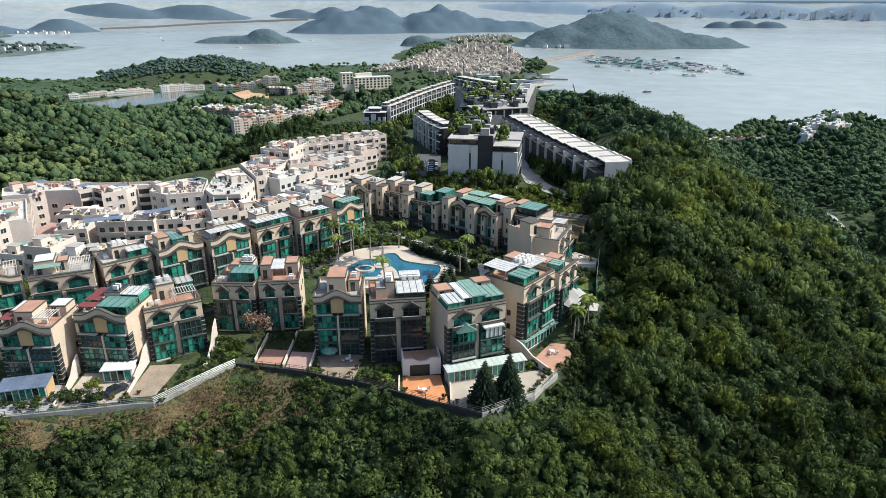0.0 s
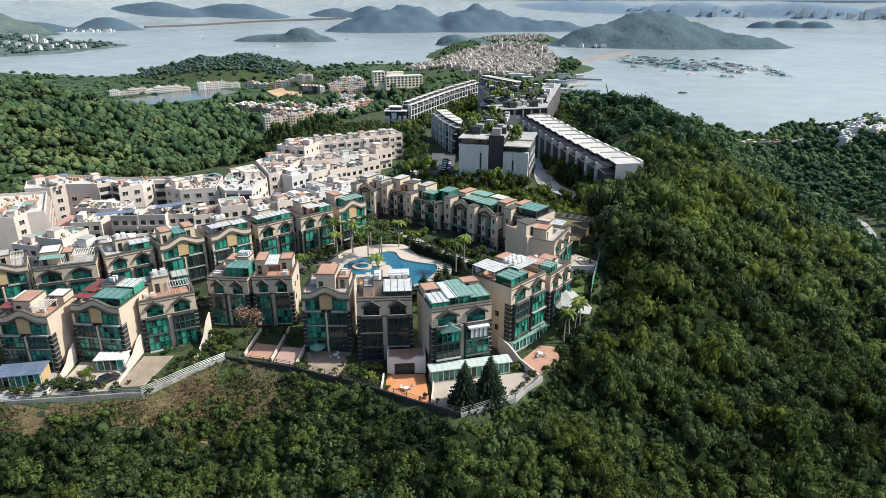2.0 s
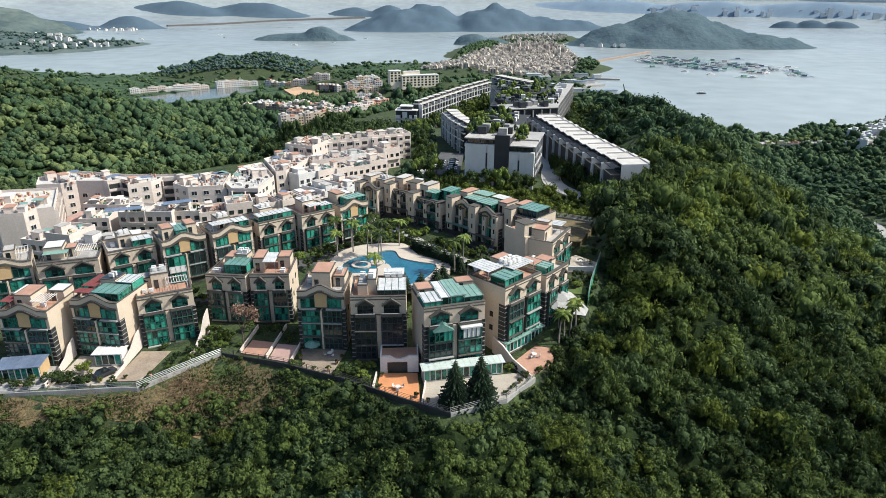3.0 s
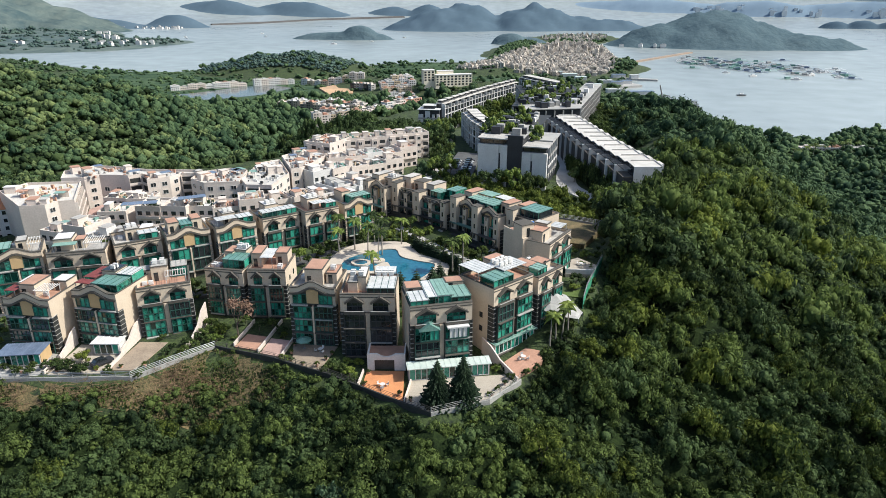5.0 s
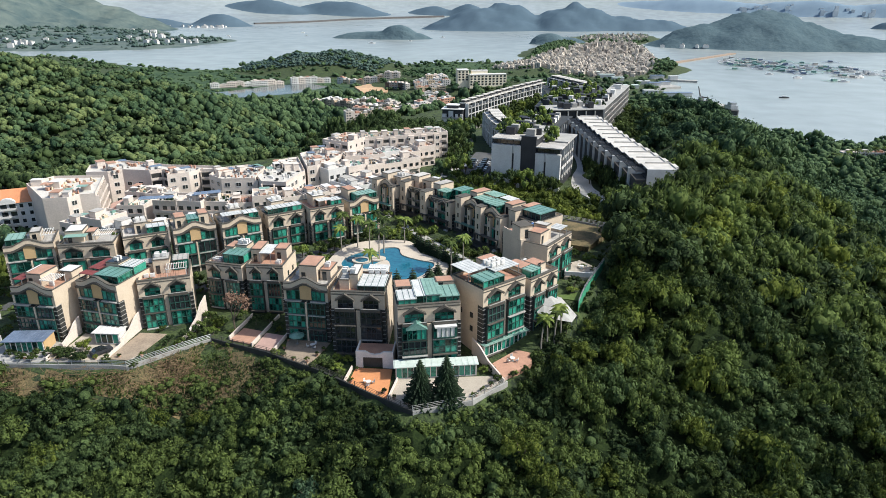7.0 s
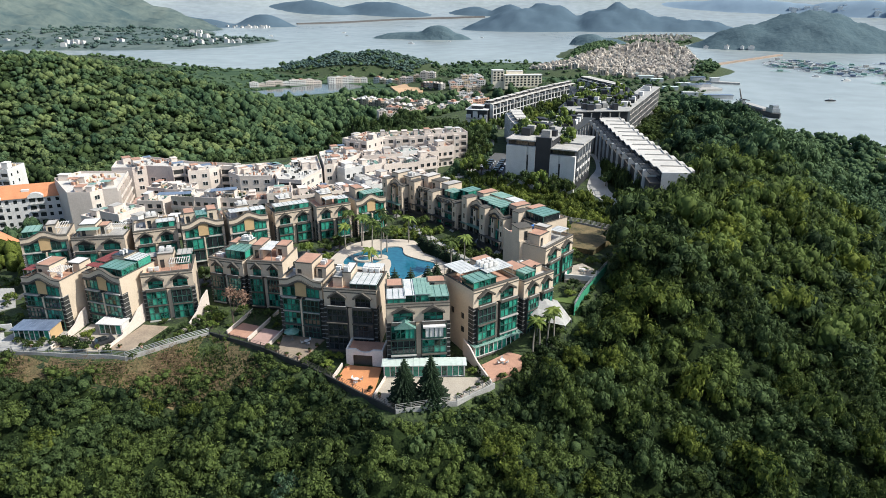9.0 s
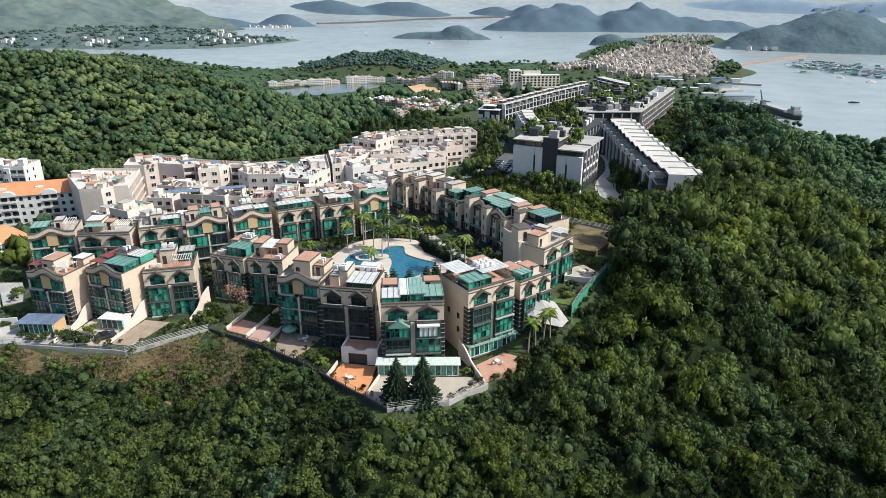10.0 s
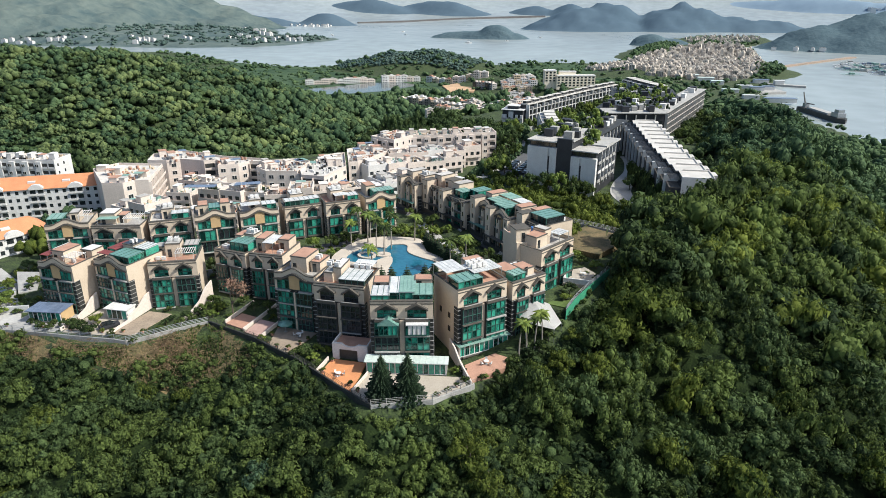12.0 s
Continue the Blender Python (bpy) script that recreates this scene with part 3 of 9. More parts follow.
def limb(bm, p, q, r0, r1, n=6):
    """A tapered round limb from p to q."""
    p, q = Vector(p), Vector(q)
    turn = (q - p).to_track_quat("Z", "Y").to_matrix()
    ring = [[bm.verts.new(c + turn @ Vector((r * math.cos(k * 6.2832 / n), r * math.sin(k * 6.2832 / n), 0))) for k in range(n)] for c, r in ((p, r0), (q, r1))]
    for k in range(n):
        bm.faces.new((ring[0][k], ring[0][(k + 1) % n], ring[1][(k + 1) % n], ring[1][k]))
    bm.faces.new(ring[1])


def trunk_mesh(seed):
    g = random.Random(seed)
    bm = bmesh.new()
    limb(bm, (0, 0, -0.15), (0.03, 0.02, 0.75), 0.07, 0.045)
    for k in range(4):
        a = k * 1.57 + g.uniform(-0.5, 0.5)
        limb(bm, (0.03, 0.02, 0.55 + 0.05 * k), (0.5 * math.cos(a), 0.5 * math.sin(a), 1.05 + g.uniform(-0.1, 0.2)), 0.03, 0.012, 5)
    return mesh_of("trunk", bm, M_bark)


TRUNKS = [trunk_mesh(i) for i in range(4)]
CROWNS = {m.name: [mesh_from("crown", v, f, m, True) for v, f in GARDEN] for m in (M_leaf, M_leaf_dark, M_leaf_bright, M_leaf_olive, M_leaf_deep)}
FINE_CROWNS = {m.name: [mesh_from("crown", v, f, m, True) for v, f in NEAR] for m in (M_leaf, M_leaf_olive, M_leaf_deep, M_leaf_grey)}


def broadleaf(x, y, radius, tall, leaf=None, label="dense broad-leaved tree with a rounded green crown", group="trees on the slope", z=None):
    leaf = leaf or M_leaf
    z = gz(x, y) if z is None else z
    g = random.Random(int(x * 131 + y * 977))
    ob = thing("tree", Matrix.LocRotScale((x, y, z), Euler((0, 0, g.uniform(0, 6.28))), (radius, radius, radius * tall)), label, "tree", group)
    t = new("trunk", g.choice(TRUNKS))
    t.parent = ob
    c = new("crown", g.choice((FINE_CROWNS if group == "trees on the slope" else CROWNS)[leaf.name]))
    c.parent = ob
    c.location = (0, 0, 0.55)
    return ob


near = scatter(-115, 150, 62, 262, 4.9, lambda x, y: free(x, y) & (outside(x, y, WEDGE) <= 12) & ((outside(x, y, DRY) > 0) | (rng.uniform(0, 1, x.shape) < 0.03)))
species = wobble(near[:, 0], near[:, 1], 11) * 0.6 + rng.normal(0, 0.55, len(near))
species -= 0.55 * (near[:, 0] < -5)
species -= np.clip((near[:, 0] - 15) / 70, 0, 1) * 0.25 * (near[:, 1] < 190)
first = (near[:, 1] < 106) & (near[:, 0] > -90) & (near[:, 0] < 62)
first &= np.cumsum(first) <= 95
rim = outside(near[:, 0], near[:, 1], HILLTOP)
cap = np.where((near[:, 0] < 26) & (near[:, 1] < 130), (1.1 * rim + 0.4) / 2.5, np.where((near[:, 0] < 44) & (near[:, 1] < 165), (1.0 * rim + 2.4) / 2.5, 99.0))  # low growth close under the walls
for (x, y, z), kind, low in zip(near[first], species[first], cap[first]):
    r = 2.6 + 3.2 * random.random() ** 1.5
    if outside(np.array([x]), np.array([y]), DRY)[0] < 4 or (y > 99 and x < 0):
        r = min(r, 1.6 + 0.8 * random.random())
    r = min(r, 1.3 * low + 0.6)
    leaf = M_leaf_olive if kind > 0.45 else M_leaf_deep if kind < -0.5 else M_leaf
    broadleaf(x, y, r, 0.95 + 0.3 * random.random(), leaf, "dense broad-leaved tree with a yellow-green crown" if kind > 0.45 else "dense broad-leaved tree with a rounded green crown", z=z - 1.6)
for x, y, r, leaf, words in ((-7.4, 84.5, 3.6, M_leaf_grey, "tree with a pale grey-green crown"), (36.5, 125.5, 3.0, M_leaf_olive, "tree with a golden-green crown"), (33.5, 122.0, 2.6, M_leaf_olive, "tree with a golden-green crown"),
                             (27.0, 96.0, 4.4, M_leaf_olive, "dense broad-leaved tree with a yellow-green crown"), (31.0, 93.0, 4.0, M_leaf_olive, "dense broad-leaved tree with a yellow-green crown")):
    broadleaf(x, y, r, 1.25, leaf, words, z=gz(x, y) - 0.6)
rest, kind = near[~first], species[~first]
close = rest[:, 1] < 158
thick = close | (rng.uniform(0, 1, len(rest)) < 0.78)
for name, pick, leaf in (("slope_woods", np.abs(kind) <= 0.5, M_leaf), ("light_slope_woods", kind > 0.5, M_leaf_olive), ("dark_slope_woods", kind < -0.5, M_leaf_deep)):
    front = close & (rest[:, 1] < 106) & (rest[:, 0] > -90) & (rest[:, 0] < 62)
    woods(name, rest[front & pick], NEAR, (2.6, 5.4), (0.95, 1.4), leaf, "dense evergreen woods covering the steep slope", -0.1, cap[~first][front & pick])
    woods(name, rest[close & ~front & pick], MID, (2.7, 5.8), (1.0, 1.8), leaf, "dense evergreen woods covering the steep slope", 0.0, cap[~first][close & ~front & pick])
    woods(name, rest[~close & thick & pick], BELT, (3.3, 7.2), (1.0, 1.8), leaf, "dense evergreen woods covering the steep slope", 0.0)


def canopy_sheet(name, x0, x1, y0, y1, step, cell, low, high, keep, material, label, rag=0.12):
    """Closed low canopy under the taller trees: a sheet of small domes, its dark colour standing for shade."""
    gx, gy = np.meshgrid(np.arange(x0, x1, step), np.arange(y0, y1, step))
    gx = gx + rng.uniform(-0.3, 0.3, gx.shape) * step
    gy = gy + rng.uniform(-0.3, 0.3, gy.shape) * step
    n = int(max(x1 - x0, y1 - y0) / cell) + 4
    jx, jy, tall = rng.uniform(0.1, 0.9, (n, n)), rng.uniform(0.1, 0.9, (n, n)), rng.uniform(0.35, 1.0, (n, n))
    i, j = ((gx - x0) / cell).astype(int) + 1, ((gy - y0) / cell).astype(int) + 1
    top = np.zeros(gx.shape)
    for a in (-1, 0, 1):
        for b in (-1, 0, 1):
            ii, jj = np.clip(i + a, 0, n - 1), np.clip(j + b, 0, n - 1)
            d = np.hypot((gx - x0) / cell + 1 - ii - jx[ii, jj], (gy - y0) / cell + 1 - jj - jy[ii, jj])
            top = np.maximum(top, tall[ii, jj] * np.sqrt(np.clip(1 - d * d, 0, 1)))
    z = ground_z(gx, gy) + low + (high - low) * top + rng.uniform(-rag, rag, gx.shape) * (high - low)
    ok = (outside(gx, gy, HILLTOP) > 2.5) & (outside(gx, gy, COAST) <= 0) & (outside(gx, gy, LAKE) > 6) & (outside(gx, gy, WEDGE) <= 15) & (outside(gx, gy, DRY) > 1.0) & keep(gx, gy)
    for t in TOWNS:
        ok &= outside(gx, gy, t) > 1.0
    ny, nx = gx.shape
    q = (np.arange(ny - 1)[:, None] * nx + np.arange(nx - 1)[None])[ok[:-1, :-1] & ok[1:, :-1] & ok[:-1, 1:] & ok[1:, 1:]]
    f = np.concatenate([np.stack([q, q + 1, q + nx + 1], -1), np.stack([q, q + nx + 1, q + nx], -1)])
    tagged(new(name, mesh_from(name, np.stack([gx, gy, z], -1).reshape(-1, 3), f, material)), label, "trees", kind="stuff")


canopy_sheet("low_canopy", -115, 150, 62, 262, 1.4, 3.4, -0.6, 1.9, lambda x, y: y > 0, M_under, "closed low undergrowth under the slope trees, coloured dark for shade")
canopy_sheet("shore_canopy", 40, 560, 262, 820, 4.2, 7.5, -2.0, 2.2, lambda x, y: x > 44, M_canopy, "closed low canopy above the shore, coloured dark for gap shade", 0.24)
canopy_sheet("valley_canopy", -900, -60, 190, 1000, 5.2, 9.0, -2.2, 1.2, lambda x, y: y > 0, M_canopy, "closed low canopy of the valley woods, coloured dark for gap shade", 0.24)
spots = scatter(-100, 140, 64, 230, 2.8, lambda x, y: free(x, y) & (outside(x, y, WEDGE) <= 5) & (outside(x, y, DRY) > 0))
gap = np.array([np.min((near[:, 0] - x) ** 2 + (near[:, 1] - y) ** 2) > 2.5 ** 2 for x, y, z in spots])
woods("gap_shrubs", spots[gap], SHRUB, (1.8, 3.1), (0.9, 1.5), M_leaf_deep, "bushy shrubs filling the gaps between trees", 0.0)
mid = scatter(40, 620, 262, 860, 10.2, lambda x, y: free(x, y) & (outside(x, y, WEDGE) <= 20) & (x > 40 + (y - 262) * 0.0))
m1 = mid[:, 1] < 380
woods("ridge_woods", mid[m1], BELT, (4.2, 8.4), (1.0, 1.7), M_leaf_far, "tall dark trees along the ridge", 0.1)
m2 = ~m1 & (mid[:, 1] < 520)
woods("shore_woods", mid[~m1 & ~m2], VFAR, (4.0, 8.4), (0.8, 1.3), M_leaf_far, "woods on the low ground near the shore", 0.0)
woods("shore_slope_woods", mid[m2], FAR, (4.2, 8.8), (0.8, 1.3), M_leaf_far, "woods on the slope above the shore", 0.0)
left = np.concatenate([scatter(-900, -60, 190, 430, 7.1, lambda x, y: free(x, y) & (outside(x, y, WEDGE) <= 20)), scatter(-900, -60, 430, 680, 8.6, lambda x, y: free(x, y) & (outside(x, y, WEDGE) <= 20)), scatter(-900, -60, 680, 1060, 11.5, lambda x, y: free(x, y) & (outside(x, y, WEDGE) <= 20) & (rng.uniform(0, 1, x.shape) < 0.75))])
hue = wobble(left[:, 0], left[:, 1], 30) * 0.6 + rng.normal(0, 0.6, len(left))
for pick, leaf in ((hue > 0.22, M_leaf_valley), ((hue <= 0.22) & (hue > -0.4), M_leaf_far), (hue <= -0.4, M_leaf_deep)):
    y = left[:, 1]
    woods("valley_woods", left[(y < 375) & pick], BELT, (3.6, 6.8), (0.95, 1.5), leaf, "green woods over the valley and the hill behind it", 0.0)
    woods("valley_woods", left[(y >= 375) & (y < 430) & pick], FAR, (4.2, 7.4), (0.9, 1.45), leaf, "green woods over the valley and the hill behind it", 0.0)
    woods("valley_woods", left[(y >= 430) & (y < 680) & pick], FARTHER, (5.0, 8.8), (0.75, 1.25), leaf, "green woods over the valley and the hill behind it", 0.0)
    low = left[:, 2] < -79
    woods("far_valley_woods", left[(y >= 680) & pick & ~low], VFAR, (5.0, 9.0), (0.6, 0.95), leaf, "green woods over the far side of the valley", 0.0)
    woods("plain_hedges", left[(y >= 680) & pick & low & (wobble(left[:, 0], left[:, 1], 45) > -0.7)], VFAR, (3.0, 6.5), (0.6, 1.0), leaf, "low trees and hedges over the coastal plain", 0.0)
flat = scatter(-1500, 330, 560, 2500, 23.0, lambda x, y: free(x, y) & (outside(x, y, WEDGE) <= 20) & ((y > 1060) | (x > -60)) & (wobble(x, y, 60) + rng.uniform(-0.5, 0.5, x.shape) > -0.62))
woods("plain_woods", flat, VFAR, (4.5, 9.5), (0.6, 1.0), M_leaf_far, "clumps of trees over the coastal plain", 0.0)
foot = scatter(-400, 30, 560, 1035, 12.5, lambda x, y: free(x, y) & (outside(x, y, TOWNS[6]) > 14))
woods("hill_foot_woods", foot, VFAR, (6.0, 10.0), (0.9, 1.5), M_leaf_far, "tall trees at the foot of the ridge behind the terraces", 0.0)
knoll = scatter(-690, -370, 1310, 1480, 8.0, lambda x, y: (outside(x, y, COAST) <= 0) & (ground_z(x, y) > SEA + 7))
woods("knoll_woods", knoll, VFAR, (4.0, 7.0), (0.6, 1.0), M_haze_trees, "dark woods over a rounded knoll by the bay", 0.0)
behind = scatter(-60, 130, -30, 64, 9.5, lambda x, y: x > -1e9)
woods("rear_woods", behind, VFAR, (3.6, 6.0), (0.9, 1.3), M_leaf, "woods on the lower slope", 0.0)
edge = [(60, 330), (76, 330), (84, 440), (74, 500), (67, 474), (52, 372)]
fringe = np.concatenate([scatter(48, 86, 325, 505, 5.0, lambda x, y: outside(x, y, edge) <= 0), scatter(52, 74, 200, 222, 4.0, lambda x, y: (x - 52) * 0.9 + 201 > y)])
woods("fringe_woods", fringe, BELT, (2.6, 4.6), (1.0, 1.6), M_leaf, "dense trees close beside the modern houses", 0.0)
spit = np.concatenate([scatter(190, 246, 1540, 1700, 9.0, lambda x, y: outside(x, y, COAST) <= 0), scatter(-110, 10, 1640, 2400, 11.0, lambda x, y: (outside(x, y, COAST) <= 0) & (outside(x, y, TOWNS[2]) > 4)), scatter(60, 300, 2390, 2560, 16.0, lambda x, y: outside(x, y, COAST) <= 0)])
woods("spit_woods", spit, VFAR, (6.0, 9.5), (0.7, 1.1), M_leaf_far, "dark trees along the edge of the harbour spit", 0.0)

# ---- villas with green glass ----
def pane_mesh(w, h):
    return lambda: boxes((-w / 2, w / 2, 0, 0.05, 0, h))


def window(parent, x0, x1, z0, z1, y, cols, rows, glass, frame=None, label=""):
    """A framed window, each pane a piece of its own."""
    frame = frame or M_gframe
    b = 0.07
    w, h = (x1 - x0) / cols, (z1 - z0) / rows
    key = (round(x1 - x0, 1), round(z1 - z0, 1), cols, rows)

    def make():
        bm = bmesh.new()
        xs_ = [v for c in range(cols + 1) for v in (c * w - b, c * w + b)]
        zs_ = [v for r in range(rows + 1) for v in (r * h - b, r * h + b)]
        vv = [[bm.verts.new((x, -0.1, z)) for z in zs_] for x in xs_]
        fs = [bm.faces.new((vv[i][j], vv[i + 1][j], vv[i + 1][j + 1], vv[i][j + 1])) for i in range(len(xs_) - 1) for j in range(len(zs_) - 1) if not (i % 2 and j % 2)]
        ex = bmesh.ops.extrude_face_region(bm, geom=fs)
        bmesh.ops.translate(bm, vec=(0, 0.18, 0), verts=[e for e in ex["geom"] if isinstance(e, bmesh.types.BMVert)])
        bmesh.ops.recalc_face_normals(bm, faces=bm.faces)
        return bm

    win = shared("window", key, parent, make, frame, pose(x0, y, z0), label)
    for c in range(cols):
        for r in range(rows):
            pane = shared("pane", (round(w, 1), round(h, 1)), win, pane_mesh(round(w, 1) - 2 * b + 0.1, round(h, 1) - 0.1), glass, pose((c + 0.5) * w, 0, r * h + 0.05))
    return win


def gable_line(w, z, rise, kind):
    if kind == "arch":
        return [(-w / 2, z), (-w * 0.37, z), (-w * 0.30, z + rise * 0.08), (-w * 0.045, z + rise * 0.97), (w * 0.045, z + rise * 0.97), (w * 0.30, z + rise * 0.08), (w * 0.37, z), (w / 2, z)]
    return [(-w / 2, z), (w / 2, z)]


def band(bm, line, down, up, y0, y1):
    slab_xz(bm, [(x, z - down) for x, z in line] + [(x, z + up) for x, z in line[::-1]], y0, y1)


def hood(parent, xc, half, z, y, rise=1.35):
    """A small pointed hood over a window bay, with a dark stone spandrel."""
    bm = bmesh.new()
    e = half + 0.45
    slab_xz(bm, [(xc - e, z - 0.32), (xc - e, z), (xc, z + rise), (xc + e, z), (xc + e, z - 0.32), (xc + e - 0.35, z - 0.32), (xc + e - 0.35, z - 0.12), (xc, z + rise - 0.45), (xc - e + 0.35, z - 0.12), (xc - e + 0.35, z - 0.32)], y - 0.75, y)
    part("hood", bm, M_trim, parent, "brown-grey pointed window hood")
    bm = bmesh.new()
    slab_xz(bm, [(xc - e + 0.4, z - 0.3), (xc + e - 0.4, z - 0.3), (xc, z + rise - 0.5)], y - 0.12, y - 0.02)
    part("spandrel", bm, M_stone, parent, "dark stone spandrel under the hood")


def box_part(name, material, parent, dims, label=""):
    return part(name, boxes(*dims) if isinstance(dims[0], tuple) else boxes(dims), material, parent, label)


def fan_unit():
    bm = boxes((-0.5, 0.5, -0.25, 0.25, 0.1, 0.95))
    c = bmesh.ops.create_cone(bm, cap_ends=True, segments=12, radius1=0.33, radius2=0.33, depth=0.04)
    bmesh.ops.transform(bm, matrix=pose(0, -0.27, 0.55, 90), verts=c["verts"])
    for x in (-0.35, 0.35):
        box(bm, x - 0.05, x + 0.05, -0.2, 0.2, 0, 0.1)
    return bm


def single_posts(parent, spots, z0, z1, material=None, name="post", r=0.05):
    for x, y in spots:
        box_part(name, material or M_steel, parent, [(x - r, x + r, y - r, y + r, z0, z1)])


def roofscape(v, items, w, depth, h, g, glass):
    """What stands on a flat roof. Each item: kind, x0, x1, y0, y1 as shares of the roof, height, top material."""
    for kind, fx0, fx1, fy0, fy1, hh, top in items:
        x0, x1, y0, y1 = (fx0 - 0.5) * w, (fx1 - 0.5) * w, fy0 * depth, fy1 * depth
        if kind == "box":
            b = box_part("stair_house", M_render, v, [(x0, x1, y0, y1, h, h + hh)], "beige stair house on the roof")
            box_part("cap", M_trim, b, [(x0 - 0.12, x1 + 0.12, y0 - 0.12, y1 + 0.12, h + hh, h + hh + 0.16)])
            box_part("top", top, b, [(x0 + 0.15, x1 - 0.15, y0 + 0.15, y1 - 0.15, h + hh + 0.16, h + hh + 0.2)])
            if x1 - x0 > 2.2:
                box_part("door", M_dglass, b, [(x0 + 0.5, x0 + 1.4, y0 - 0.05, y0, h + 0.1, h + 2.1)])
        elif kind == "sun":
            b = box_part("sunroom", top, v, [(x0 - 0.15, x1 + 0.15, y0 - 0.15, y1 + 0.15, h + hh, h + hh + 0.12)], "glazed roof-top sunroom with a sheet roof")
            n = max(3, int((x1 - x0) / 1.2))
            for k in range(n + 1):
                x = x0 + k * (x1 - x0) / n
                box_part("roof_bar", M_gframe, b, [(x - 0.04, x + 0.04, y0 - 0.15, y1 + 0.15, h + hh + 0.12, h + hh + 0.17)])
            window(v, x0, x1, h + 0.2, h + hh - 0.05, y0, n, 1, glass)
            for x in (x0, x1):
                box_part("side_pane", glass, b, [(x - 0.03, x + 0.03, y0 + 0.1, y1, h + 0.15, h + hh)])
            box_part("back_wall", M_render, b, [(x0 + 0.05, x1 - 0.05, y1 - 0.2, y1, h + 0.05, h + hh)])
        elif kind == "canopy":
            b = box_part("canopy", top, v, [(x0, x1, y0, y1, h + hh, h + hh + 0.1)], "flat sheet canopy on thin posts")
            n = int((x1 - x0) / 0.8)
            for k in range(1, n):
                x = x0 + k * (x1 - x0) / n
                box_part("seam", top, b, [(x - 0.03, x + 0.03, y0, y1, h + hh + 0.1, h + hh + 0.15)])
            single_posts(b, [(x, y) for x in (x0 + 0.1, x1 - 0.1) for y in (y0 + 0.1, y1 - 0.1)], h + 0.06, h + hh)
        elif kind == "pergola":
            b = box_part("pergola", top, v, [(x0, x1, y0, y0 + 0.12, h + hh, h + hh + 0.14)], "white slatted pergola")
            box_part("beam", top, b, [(x0, x1, y1 - 0.12, y1, h + hh, h + hh + 0.14)])
            n = int((x1 - x0) / 0.5)
            for k in range(n + 1):
                x = x0 + k * (x1 - x0) / n
                box_part("slat", top, b, [(x - 0.04, x + 0.04, y0 - 0.2, y1 + 0.2, h + hh + 0.14, h + hh + 0.24)])
            single_posts(b, [(x, y) for x in (x0 + 0.1, x1 - 0.1) for y in (y0 + 0.06, y1 - 0.06)], h + 0.06, h + hh, top)
        elif kind == "ac":
            n = max(1, int((x1 - x0) / 1.15))
            for k in range(n):
                for r in range(2 if y1 - y0 > 1.4 else 1):
                    shared("air_conditioner", "ac", v, fan_unit, M_white, pose(x0 + (k + 0.5) * (x1 - x0) / n, y0 + 0.4 + r * 1.0, h + hh, 0, 0, 0), "white outdoor cooling unit")
        elif kind == "plant":
            c = new("planter_greenery", CROWNS[M_leaf.name][g.randrange(3)])
            c.parent = v
            c.matrix_basis = Matrix.Translation(((x0 + x1) / 2, (y0 + y1) / 2, h)) @ Matrix.Diagonal(((x1 - x0) / 2, (y1 - y0) / 2, hh, 1))


# what the roofs carry: kind, left, right, front, back, height, top
COMMON_ROOFS = []
COMMON_ROOFS.append([("box", 0.12, 0.44, 0.34, 0.8, 2.8, M_terra), ("box", 0.44, 0.62, 0.42, 0.85, 3.5, M_roof), ("canopy", 0.64, 0.95, 0.12, 0.5, 2.3, M_sheet), ("ac", 0.66, 0.92, 0.62, 0.8, 0.06, M_white)])
COMMON_ROOFS.append([("box", 0.1, 0.36, 0.3, 0.75, 2.9, M_terra), ("box", 0.66, 0.9, 0.36, 0.8, 2.9, M_terra), ("sun", 0.38, 0.64, 0.18, 0.6, 2.4, M_groof), ("ac", 0.4, 0.62, 0.7, 0.9, 0.06, M_white)])
COMMON_ROOFS.append([("box", 0.3, 0.6, 0.4, 0.85, 2.8, M_roof), ("sun", 0.55, 0.96, 0.08, 0.36, 2.3, M_sheet), ("ac", 0.1, 0.28, 0.5, 0.8, 0.06, M_white), ("ac", 0.34, 0.58, 0.5, 0.7, 2.9, M_white)])
COMMON_ROOFS.append([("box", 0.08, 0.4, 0.36, 0.85, 3.0, M_white), ("box", 0.42, 0.6, 0.45, 0.8, 2.2, M_terra), ("canopy", 0.1, 0.5, 0.1, 0.34, 2.3, M_gmetal), ("pergola", 0.62, 0.94, 0.15, 0.6, 2.2, M_white), ("plant", 0.8, 0.95, 0.7, 0.88, 0.9, M_leaf)])
COMMON_ROOFS.append([("box", 0.45, 0.78, 0.32, 0.8, 2.8, M_terra), ("canopy", 0.08, 0.42, 0.1, 0.6, 2.4, M_sheet), ("ac", 0.1, 0.4, 0.7, 0.9, 0.06, M_white), ("box", 0.8, 0.95, 0.5, 0.85, 2.0, M_terra)])
ROOFS = {}
ROOFS[1] = [("box", 0.24, 0.58, 0.22, 0.72, 3.0, M_terra), ("box", 0.1, 0.26, 0.36, 0.8, 2.6, M_white), ("box", 0.66, 0.98, 0.62, 0.96, 2.2, M_white), ("canopy", 0.01, 0.24, 0.08, 0.4, 2.2, M_redroof), ("ac", 0.62, 0.8, 0.3, 0.4, 0.06, M_white), ("pergola", 0.6, 0.92, 0.16, 0.5, 2.0, M_white)]
